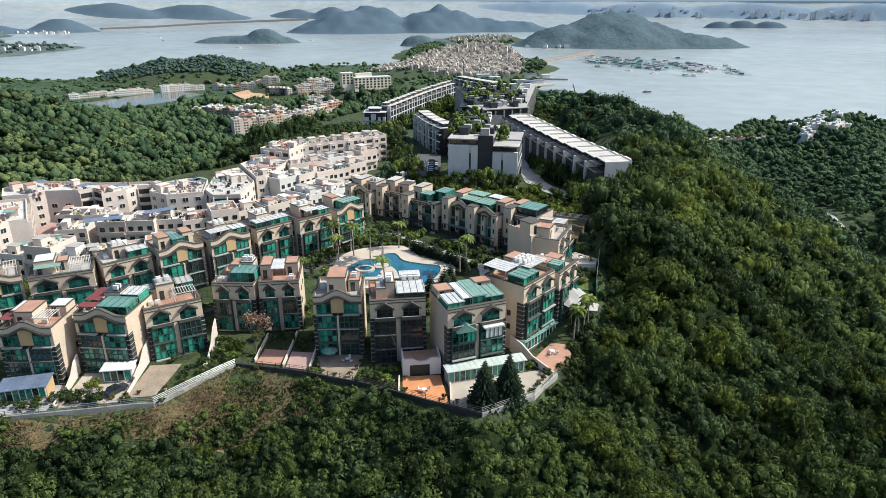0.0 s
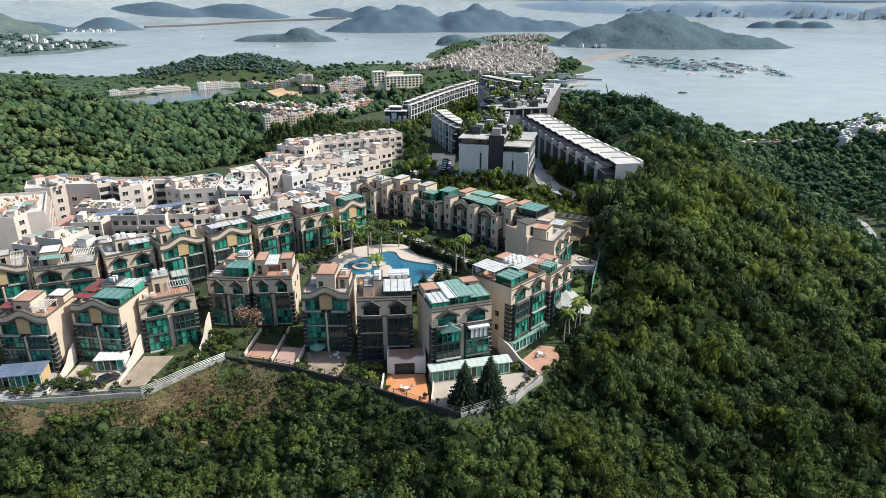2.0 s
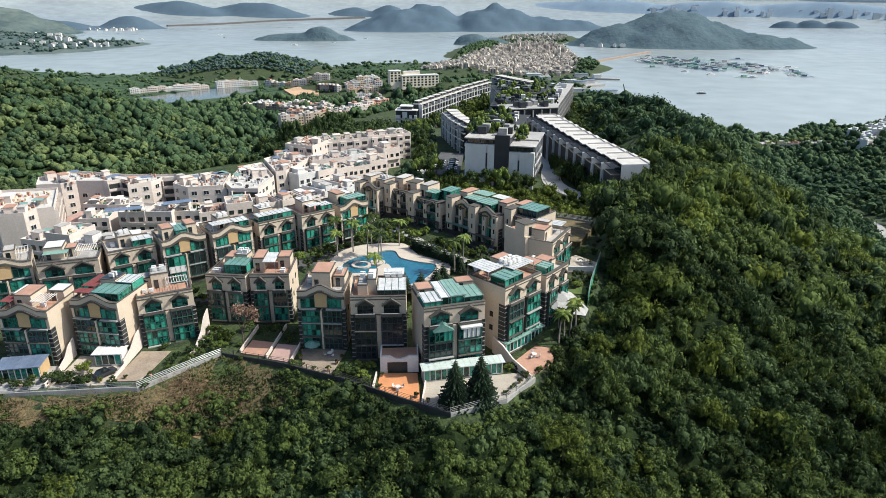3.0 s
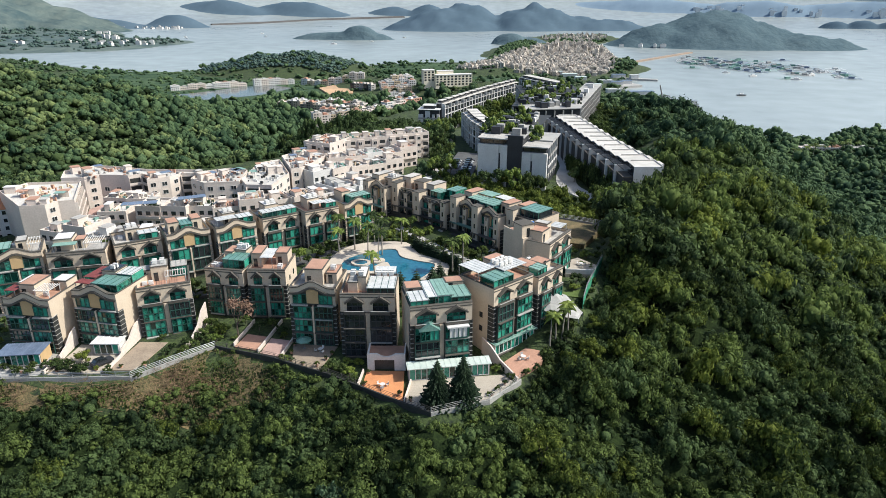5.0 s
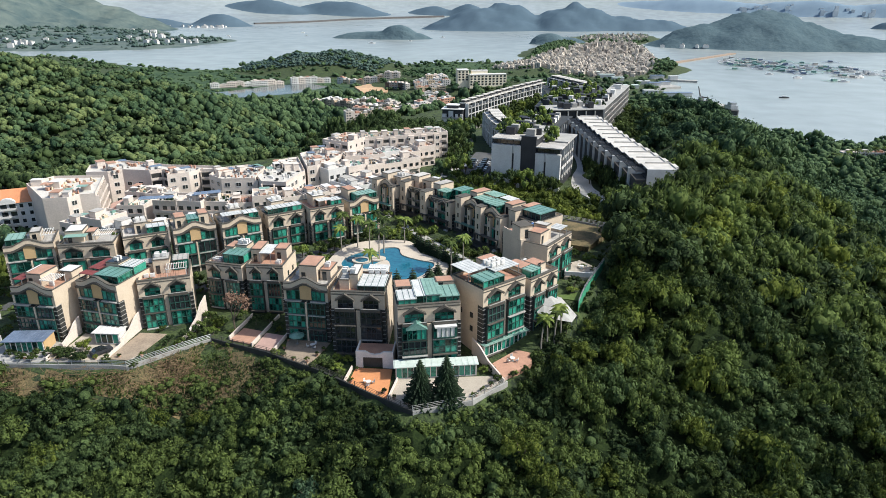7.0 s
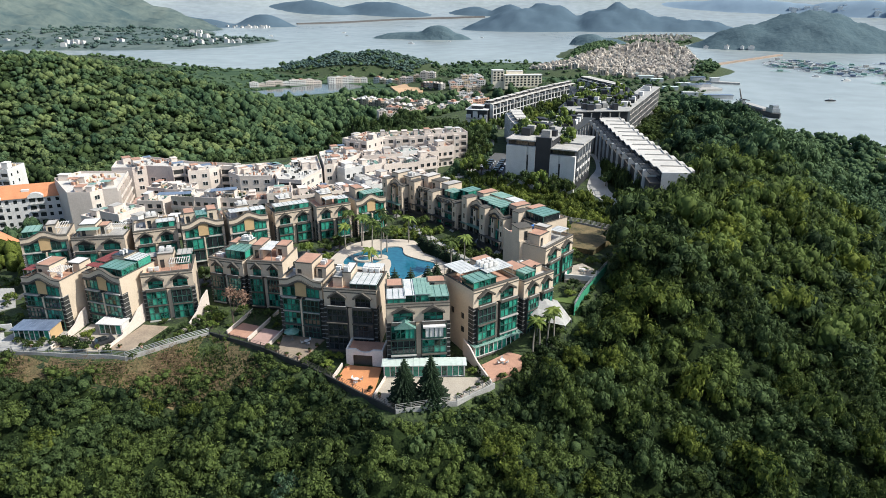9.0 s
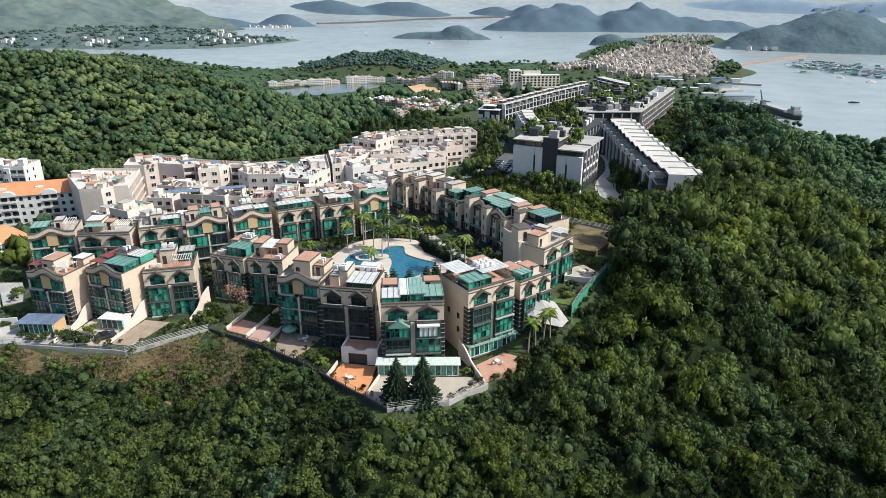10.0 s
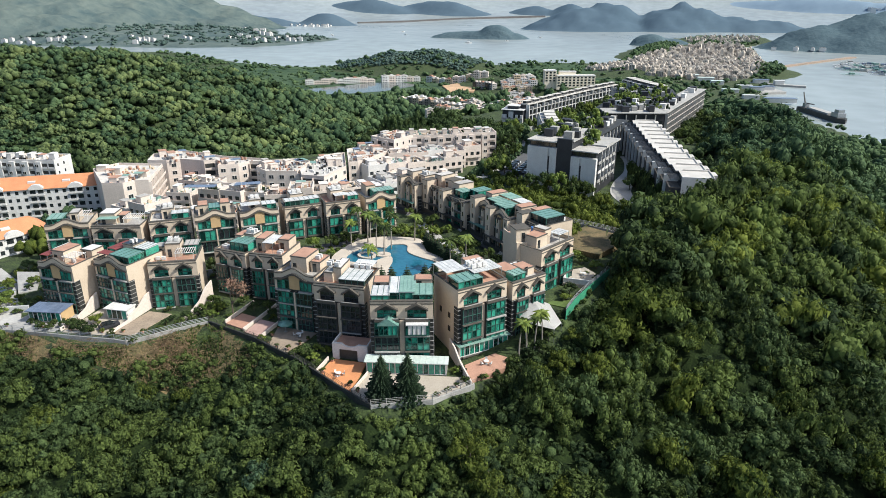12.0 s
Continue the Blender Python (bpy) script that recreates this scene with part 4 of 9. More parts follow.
ROOFS[2] = [("sun", 0.42, 0.98, 0.1, 0.5, 2.3, M_groof), ("box", 0.3, 0.62, 0.55, 0.9, 3.0, M_dglass), ("sun", 0.64, 0.97, 0.56, 0.92, 2.6, M_sheet), ("canopy", 0.02, 0.3, 0.35, 0.9, 2.2, M_redroof), ("canopy", 0.02, 0.36, 0.1, 0.3, 2.0, M_redroof), ("ac", 0.4, 0.6, 0.6, 0.8, 3.2, M_white)]
ROOFS[3] = [("box", 0.3, 0.62, 0.5, 0.9, 3.4, M_conc), ("sun", 0.68, 0.97, 0.6, 0.94, 2.6, M_roof), ("box", 0.08, 0.3, 0.6, 0.92, 2.4, M_conc), ("pergola", 0.56, 0.94, 0.14, 0.48, 2.2, M_white), ("ac", 0.32, 0.6, 0.6, 0.8, 3.6, M_white), ("plant", 0.12, 0.28, 0.12, 0.26, 0.8, M_leaf), ("ac", 0.1, 0.34, 0.3, 0.42, 0.06, M_white)]
ROOFS[4] = [("box", 0.28, 0.5, 0.5, 0.9, 3.0, M_terra), ("sun", 0.42, 0.98, 0.16, 0.6, 2.6, M_groof), ("box", 0.5, 0.8, 0.62, 0.94, 3.2, M_white), ("ac", 0.05, 0.3, 0.2, 0.4, 0.06, M_white), ("ac", 0.52, 0.8, 0.66, 0.9, 3.4, M_white)]
ROOFS[5] = [("box", 0.02, 0.3, 0.36, 0.9, 3.2, M_terra), ("canopy", 0.3, 0.62, 0.2, 0.8, 2.9, M_sheet), ("box", 0.62, 0.94, 0.5, 0.9, 2.9, M_terra), ("ac", 0.66, 0.9, 0.2, 0.36, 0.06, M_white)]
ROOFS[6] = [("box", 0.26, 0.66, 0.3, 0.85, 3.6, M_terra), ("box", 0.7, 0.94, 0.4, 0.85, 2.4, M_terra), ("ac", 0.72, 0.92, 0.5, 0.7, 2.6, M_white), ("ac", 0.06, 0.22, 0.5, 0.64, 0.06, M_white)]
ROOFS[7] = [("box", 0.12, 0.3, 0.24, 0.6, 2.2, M_conc), ("box", 0.3, 0.46, 0.3, 0.8, 3.2, M_white), ("ac", 0.14, 0.44, 0.3, 0.6, 3.4, M_white), ("sun", 0.5, 0.99, 0.06, 0.62, 1.9, M_sheet), ("canopy", 0.58, 0.97, 0.66, 0.98, 2.6, M_sheet), ("ac", 0.6, 0.95, 0.6, 0.8, 2.05, M_white)]
ROOFS[8] = [("sun", 0.02, 0.3, 0.06, 0.5, 1.8, M_sheet), ("sun", 0.3, 0.68, 0.14, 0.9, 2.0, M_sheet), ("canopy", 0.46, 0.72, 0.12, 0.92, 2.16, M_gmetal), ("sun", 0.68, 0.99, 0.1, 0.62, 1.7, M_gmetal), ("box", 0.02, 0.28, 0.6, 0.95, 2.0, M_terra), ("box", 0.7, 0.99, 0.68, 0.96, 2.2, M_terra)]
ROOFS[9] = [("sun", 0.02, 0.5, 0.04, 0.42, 2.3, M_groof), ("canopy", 0.0, 0.4, 0.46, 1.05, 2.8, M_sheet), ("canopy", 0.42, 1.0, 0.2, 0.7, 2.7, M_sheet), ("box", 0.55, 0.9, 0.72, 0.98, 2.9, M_terra), ("ac", 0.46, 0.8, 0.5, 0.7, 2.85, M_white), ("ac", 0.46, 0.8, 0.36, 0.46, 2.85, M_white)]
ROOFS[10] = [("box", 0.1, 0.5, 0.4, 0.9, 1.8, M_terra), ("box", 0.55, 0.9, 0.3, 0.7, 1.6, M_terra), ("sun", 0.1, 0.45, 0.1, 0.36, 2.0, M_gmetal), ("ac", 0.6, 0.9, 0.74, 0.9, 0.06, M_white)]
ROOFS[12] = [("box", 0.5, 0.72, 0.4, 0.8, 2.6, M_roof), ("sun", 0.06, 0.4, 0.1, 0.6, 2.2, M_gmetal), ("pergola", 0.74, 0.96, 0.2, 0.7, 2.2, M_white), ("ac", 0.2, 0.5, 0.7, 0.9, 0.06, M_white)]
ROOFS[16] = [("box", 0.3, 0.62, 0.45, 0.9, 2.8, M_roof), ("canopy", 0.06, 0.56, 0.1, 0.42, 2.4, M_sheet), ("sun", 0.6, 0.96, 0.1, 0.4, 2.3, M_sheet), ("ac", 0.34, 0.6, 0.5, 0.8, 3.0, M_white)]
ROOFS[17] = [("box", 0.25, 0.6, 0.45, 0.9, 2.9, M_white), ("sun", 0.04, 0.96, 0.08, 0.38, 2.2, M_sheet), ("ac", 0.3, 0.58, 0.5, 0.8, 3.1, M_white)]
ROOFS[18] = [("box", 0.25, 0.6, 0.4, 0.85, 3.0, M_white), ("canopy", 0.3, 0.66, 0.1, 0.4, 2.3, M_sheet), ("sun", 0.66, 0.97, 0.1, 0.4, 2.0, M_sheet), ("ac", 0.3, 0.6, 0.45, 0.8, 3.2, M_white)]
ROOFS[20] = [("box", 0.05, 0.4, 0.2, 0.8, 3.4, M_roof), ("box", 0.5, 0.9, 0.35, 0.9, 2.6, M_roof), ("ac", 0.55, 0.85, 0.45, 0.8, 2.8, M_white)]
ROOFS[21] = [("box", 0.1, 0.45, 0.25, 0.8, 3.6, M_roof), ("box", 0.55, 0.95, 0.3, 0.7, 2.8, M_trim), ("canopy", 0.45, 0.75, 0.7, 0.98, 2.4, M_sheet)]
ROOFS[22] = [("box", 0.08, 0.34, 0.3, 0.85, 3.6, M_roof), ("sun", 0.4, 0.7, 0.1, 0.45, 2.6, M_gmetal), ("sun", 0.68, 0.98, 0.4, 0.9, 3.0, M_groof), ("ac", 0.42, 0.66, 0.6, 0.8, 0.06, M_white)]
ROOFS[23] = [("box", 0.1, 0.42, 0.3, 0.85, 3.3, M_terra), ("sun", 0.45, 0.97, 0.12, 0.5, 2.5, M_gmetal), ("canopy", 0.42, 0.98, 0.55, 0.95, 2.9, M_gmetal)]
ROOFS[24] = [("sun", 0.04, 0.6, 0.1, 0.6, 2.6, M_gmetal), ("box", 0.6, 0.92, 0.4, 0.9, 3.0, M_terra), ("canopy", 0.1, 0.6, 0.65, 0.98, 3.0, M_sheet)]
ROOFS[25] = [("sun", 0.3, 0.98, 0.1, 0.7, 2.6, M_groof), ("box", 0.02, 0.3, 0.3, 0.8, 2.6, M_terra), ("ac", 0.4, 0.8, 0.75, 0.95, 0.06, M_white)]
ROOFS[19] = [("box", 0.2, 0.5, 0.45, 0.9, 3.0, M_terra), ("sun", 0.3, 0.97, 0.08, 0.42, 2.3, M_gmetal), ("box", 0.52, 0.8, 0.5, 0.9, 2.4, M_white)]


def villa(p, q, roof, base, kind="arch", depth=11.0, seed=0, glass=None, top="terrace", group="villas with green glass", sunk=0.0, roofs=None, fine=True):
    """p, q: the left and right ends of the facade, seen from its front; roof and base: heights."""
    g = random.Random(seed * 17 + 3)
    glass = glass or M_gglass
    w, h = math.hypot(q[0] - p[0], q[1] - p[1]) - 0.6, roof - base
    m = Matrix.Translation(((p[0] + q[0]) / 2, (p[1] + q[1]) / 2, base)) @ pose(0, 0, 0, 0, 0, facing(p, q))
    words = {"arch": "beige rendered villa with a wide curved gable and green glass bays", "twin": "beige rendered villa with two gabled bays of green glass"}[kind]
    v = thing("villa", m, words, "house", group)
    s3, hw = 3.1, w / 2
    fr = M_black if seed == 7 else None
    zt = h - s3  # floor of the top storey
    box_part("wall", M_render, v, [(-hw, hw, 0.55, depth, -5 - sunk, h)])
    # small side windows
    for sx in (-1, 1):
        for k in range(3):
            for yy in (depth * 0.35, depth * 0.7):
                if g.random() < 0.35:
                    x = sx * (hw + 0.02)
                    shared("side_window", "s", v, lambda: boxes((-0.04, 0.04, -0.45, 0.45, 0, 1.2)), M_dglass, pose(x, yy, 1.4 + k * s3), "small dark window")
    # top storey
    line = gable_line(w, h + 0.15, 1.45, kind)
    bm = bmesh.new()
    band(bm, line, 0.5 if kind == 'arch' else 0.7, 0.55, 0, 0.55)
    part("gable_wall", bm, M_render, v)
    bm = bmesh.new()
    band(bm, line, 0.95, -0.48, -0.35, 0.02) if kind == 'arch' else band(bm, line, 0.1, 0.12, -0.06, 0.02)
    part("gable_trim", bm, M_trim, v, "brown-grey moulding along the gable")
    bm = bmesh.new()
    band(bm, line, -0.55, 0.75, -0.12, 0.62)
    part("gable_cap", bm, M_trim, v)
    if kind == "arch":
        xs_ = [(-hw + 0.7, -1.35), (1.35, hw - 0.7)]
        for a, b in ((-hw, -hw + 0.7), (hw - 0.7, hw)):
            box_part("pier", M_render, v, [(a, b, 0, 0.55, zt, h - 0.34)])
        box_part("panel", M_panel, v, [(-1.3, 1.3, -0.02, 0.1, zt + 0.3, h + 0.45)], "ochre panel under the gable")
        # infill colour covers both dark cladding and the shadow below the gable
        bm = bmesh.new()
        slab_xz(bm, [(-hw + 0.7, zt), (hw - 0.7, zt)] + [(x, z - 0.6) for x, z in line[::-1] if abs(x) < hw - 0.8], 0.1, 0.55)
        part("gable_infill", bm, M_stone, v, "dark infill under the gable, stone cladding and shadow in one colour")
    else:
        xs_ = [(-hw + 1.3, -1.05), (1.05, hw - 1.3)]
        for a, b in ((-hw, -hw + 1.3), (hw - 1.3, hw), (-1.05, 1.05)):
            box_part("pier", M_render, v, [(a, b, 0, 0.55, zt, h - 0.53)])
        for a, b in xs_:
            hood(v, (a + b) / 2, (b - a) / 2 - 0.1, h - 0.8, 0)
    for a, b in xs_:
        window(v, a, b, zt + 0.25, h - (0.75 if kind == 'arch' else 1.2), 0.02 if kind == 'arch' else 0.28, 3, 1 if kind == 'arch' or not fine else 2, glass, fr)
    # balcony slabs at each storey and the bays below
    for a, b in xs_:
        if kind == "arch":
            box_part("ledge", M_conc, v, [(a - 0.3, b + 0.3, -0.55, 0.5, zt - 0.16, zt + 0.08)])
        else:
            box_part("balcony", M_trim, v, [(a - 0.5, b + 0.4, -0.95, 0.5, zt - 0.22, zt + 0.02), (a - 0.5, b + 0.4, -0.95, -0.87, zt + 0.02, zt + 0.42)])
            box_part("balcony_coping", M_conc, v, [(a - 0.36, b + 0.36, -1.0, -0.82, zt + 0.42, zt + 0.52)])
    for a, b in ((-hw, xs_[0][0] - 0.1), (xs_[1][1] + 0.1, hw)):
        edge = []
        n = int((zt + 3) / 0.55)
        for k in range(n):
            z = -3 + k * (zt + 3) / n
            edge += [(-0.02, z), (-0.02, z + 0.36), (-0.14, z + 0.38), (-0.14, z + (zt + 3) / n - 0.02)]
        bm = bmesh.new()
        lo, hi = [[bm.verts.new((x, y, z)) for y, z in edge + [(0.55, zt), (0.55, -3)]] for x in (a, b)]
        n = len(lo)
        bm.faces.new(lo)
        bm.faces.new(hi[::-1])
        for k in range(n):
            bm.faces.new((lo[k], hi[k], hi[(k + 1) % n], lo[(k + 1) % n]))
        bmesh.ops.recalc_face_normals(bm, faces=bm.faces)
        part("pier", bm, M_stone if fine else M_render, v, "stone-clad pier with string courses")
        sx = -1 if a < 0 else 1
        x0, x1 = sorted((sx * (hw - 0.02), sx * (hw + 0.09)))
        box_part("quoin", M_stone, v, [(x0, x1, -0.12, 1.5, -3, zt)], "dark stone corner quoin")
        c0, c1 = sorted((sx * (hw + 0.14), a if sx > 0 else b))
        bm = bmesh.new()
        for k in range(int((zt - 0.4) / 1.02) + 1):
            box(bm, c0, c1, -0.2, 1.56, 0.4 + k * 1.02, 0.5 + k * 1.02)
        tagged(part("string_course", bm, M_conc, v, "pale string courses round the corner pier"), kind="stuff")
    low = [(-hw + 0.75, -0.62), (0.62, hw - 0.75)] if kind == "twin" else [(-hw + 0.75, -0.35), (0.35, hw - 0.75)]
    box_part("pier", M_render, v, [(low[0][1] + 0.16, low[1][0] - 0.16, -0.45 if kind == "arch" else -0.12, 0.55, -3, zt - 0.3)])
    for a, b in low:
        z = zt - 0.25
        n = max(2, int(z / s3 + 0.4))
        fh = z / n
        out = -0.6 if kind == "twin" else -0.25
        box_part("bay", M_stone, v, [(a - 0.15, b + 0.15, out, 0.55, -3, zt - 0.23)], "dark stone-framed bay")
        for k in range(n):
            gl = glass if g.random() < 0.75 else M_dglass
            window(v, a + 0.05, b - 0.05, k * fh + 0.34, (k + 1) * fh - 0.12, out - 0.06, 4 if fine else 3, 2 if fine else 1, gl, fr)
            box_part("floor_slab", M_trim if g.random() < 0.7 else M_conc, v, [(a - 0.12, b + 0.12, out - (0.62 if (k + seed) % 2 else 0.35), out + 0.1, k * fh + 0.02, k * fh + 0.22)])
    # roof
    fl = g.choice((M_terra, M_roof, M_roof))
    box_part("roof_slab", fl, v, [(-hw + 0.25, hw - 0.25, 0.6, depth - 0.25, h, h + 0.06)])
    bm = boxes((-hw, -hw + 0.25, 0.55, depth, h, h + 0.75), (hw - 0.25, hw, 0.55, depth, h, h + 0.75), (-hw + 0.25, hw - 0.25, depth - 0.25, depth, h, h + 0.75))
    part("parapet", bm, M_render, v)
    bm = boxes((-hw - 0.08, -hw + 0.33, 0.62, depth + 0.08, h + 0.75, h + 0.87), (hw - 0.33, hw + 0.08, 0.62, depth + 0.08, h + 0.75, h + 0.87), (-hw + 0.33, hw - 0.33, depth - 0.33, depth + 0.08, h + 0.75, h + 0.87))
    part("parapet_cap", bm, M_trim, v)
    roofscape(v, roofs or g.choice(COMMON_ROOFS), w, depth, h, g, glass)
    return v


# facade left, facade right, roof, base, kind, depth
FRONT_ROW = [
    ((-84.3, 109.3), (-73.6, 109.7), 9.9, -2.6, "arch", 10.5),
    ((-72.4, 114.4), (-61.3, 113.6), 10.3, -2.4, "arch", 11),
    ((-60.4, 118.1), (-50.3, 124.0), 9.4, -2.2, "twin", 10),
    ((-50.8, 130.4), (-40.9, 130.0), 10.0, -1.2, "twin", 10),
    ((-40.6, 130.3), (-31.3, 131.4), 10.2, -1.2, "twin", 10),
    ((-26.8, 120.4), (-16.4, 120.8), 11.3, -2.2, "arch", 10.5),
    ((-14.8, 117.0), (-3.2, 118.5), 12.0, -2.0, "twin", 10.5),
    ((0.6, 112.3), (12.7, 117.0), 12.3, -2.0, "twin", 10),
    ((16.2, 120.2), (24.2, 129.6), 13.6, -1.5, "twin", 10),
    ((25.0, 129.4), (30.6, 137.6), 12.6, 0.0, "twin", 9),
    ((27.5, 146.0), (33.0, 158.0), 14.0, 2.0, "twin", 8),
]
BACK_ROW = [
    ((-102.5, 126.6), (-93.0, 133.0), 10.8, -2.0, "arch", 10),
    ((-91.4, 131.4), (-79.0, 136.8), 10.5, -1.0, "twin", 10),
    ((-78.0, 138.0), (-69.2, 145.2), 11.1, 0.5, "twin", 10),
    ((-67.2, 143.4), (-58.6, 150.6), 12.1, 1.5, "arch", 10),
    ((-57.0, 149.6), (-48.9, 157.0), 12.4, 2.5, "arch", 10),
    ((-47.8, 157.5), (-39.9, 165.2), 12.7, 3.5, "twin", 10),
    ((-38.0, 163.2), (-30.3, 170.6), 13.3, 3.8, "twin", 10),
    ((-29.2, 170.8), (-22.4, 178.0), 13.5, 4.0, "arch", 10),
]
POOL_ROW = [
    ((-29.0, 199.0), (-21.0, 194.0), 12.6, 3.0, "arch", 10),
    ((-20.4, 195.0), (-11.6, 190.2), 12.4, 3.2, "twin", 10),
    ((-10.8, 188.6), (-0.4, 181.6), 12.6, 3.2, "twin", 10),
    ((0.0, 181.0), (8.0, 174.6), 12.9, 3.4, "arch", 10),
    ((8.4, 174.0), (16.0, 167.6), 13.6, 3.4, "arch", 10),
    ((16.6, 168.6), (24.0, 163.0), 13.8, 3.4, "twin", 10),
]
VILLAS = FRONT_ROW + BACK_ROW + POOL_ROW
for i, (p, q, roof, base, kind, depth) in enumerate(VILLAS):
    if i >= 19:  # the row beyond the pool steps in and out, on dark podiums
        d = Vector((q[1] - p[1], p[0] - q[0])).normalized() * (1.3 if i % 2 else -0.8)
        p, q = (p[0] + d.x, p[1] + d.y), (q[0] + d.x, q[1] + d.y)
        w = math.hypot(q[0] - p[0], q[1] - p[1])
        pod = thing("stepped_podium", Matrix.Translation(((p[0] + q[0]) / 2, (p[1] + q[1]) / 2, base)) @ pose(0, 0, 0, 0, 0, facing(p, q)), "dark stone garden podium with steps below a villa", "podium", "garden podiums")
        part("terrace", boxes((-w / 2, w / 2, -2.2, -0.9, -2, 1.7)), M_stone, pod)
        part("lower_terrace", boxes((-w / 2, w / 2 - 1.6, -3.6, -2.2, -2, 0.7)), M_stone, pod)
        for k in range(4):
            x = -w / 2 + 0.4 + k * (w - 1.2) / 3
            part("pillar", boxes((x, x + 0.4, -2.2, -1.8, 1.7, 3.6)), M_trim, pod)
        part("awning", boxes((-w / 2 + 0.3, w / 2 - 0.6, -2.3, -0.8, 3.6, 3.75)), (M_stone, M_groof, M_trim)[i % 3], pod)
        for k in range(6):
            part("step", boxes((w / 2 - 1.5, w / 2, -3.9 + 0.33 * k, -3.57 + 0.33 * k, -2, 0.2 + 0.25 * k)), M_conc, pod)
    v = villa(p, q, roof - 0.8, base, kind, depth, seed=i + 1, glass=M_dglass if i == 6 or (i >= 19 and i % 2 == 0) else M_gglass, roofs=ROOFS.get(i + 1), fine=i < 11)
    if i >= 19:  # tall plain stair towers between the recessed bays
        hw, h = math.hypot(q[0] - p[0], q[1] - p[1]) / 2 - 0.3, roof - 0.8 - base
        for x0, x1, out, top in ((-hw - 0.05, -hw + 2.3, 1.7, h + 2.5 - 0.5 * (i % 2)), (hw - 1.7, hw + 0.05, 1.1, h + 0.6), (-0.6, 0.7, 0.9, h - 0.3)):
            tower = part("stair_tower", boxes((x0, x1, -out, 2.2, -3, top)), M_render, v, "tall plain beige stair tower")
            part("cap", boxes((x0 - 0.12, x1 + 0.12, -out - 0.12, 2.3, top, top + 0.16)), M_trim, tower)
            for k in range(3):
                part("slot_window", boxes(((x0 + x1) / 2 - 0.25, (x0 + x1) / 2 + 0.25, -out - 0.03, -out + 0.05, 2.2 + 2.9 * k, 3.5 + 2.9 * k)), M_dglass, tower)

# glazed gable and white box bay of the corner villa
v8 = bpy.data.objects["villa.007"]
for xc, roof_m, pitched in ((-2.7, M_groof, True), (3.0, M_white, False)):
    b = box_part("conservatory", M_gframe, v8, [(xc - 1.9, xc + 1.9, -1.7, -0.3, 7.4, 7.7)], "glazed conservatory bay")
    window(v8, xc - 1.8, xc + 1.8, 7.7, 9.8, -1.7, 4, 1, M_gglass if pitched else M_white, M_gframe)
    bm = bmesh.new()
    if pitched:
        slab_xz(bm, [(xc - 2.1, 9.8), (xc + 2.1, 9.8), (xc, 11.3)], -1.9, 0.2)
    else:
        box(bm, xc - 2.2, xc + 2.2, -1.9, 0.2, 9.8, 10.1)
    part("roof", bm, roof_m, b)

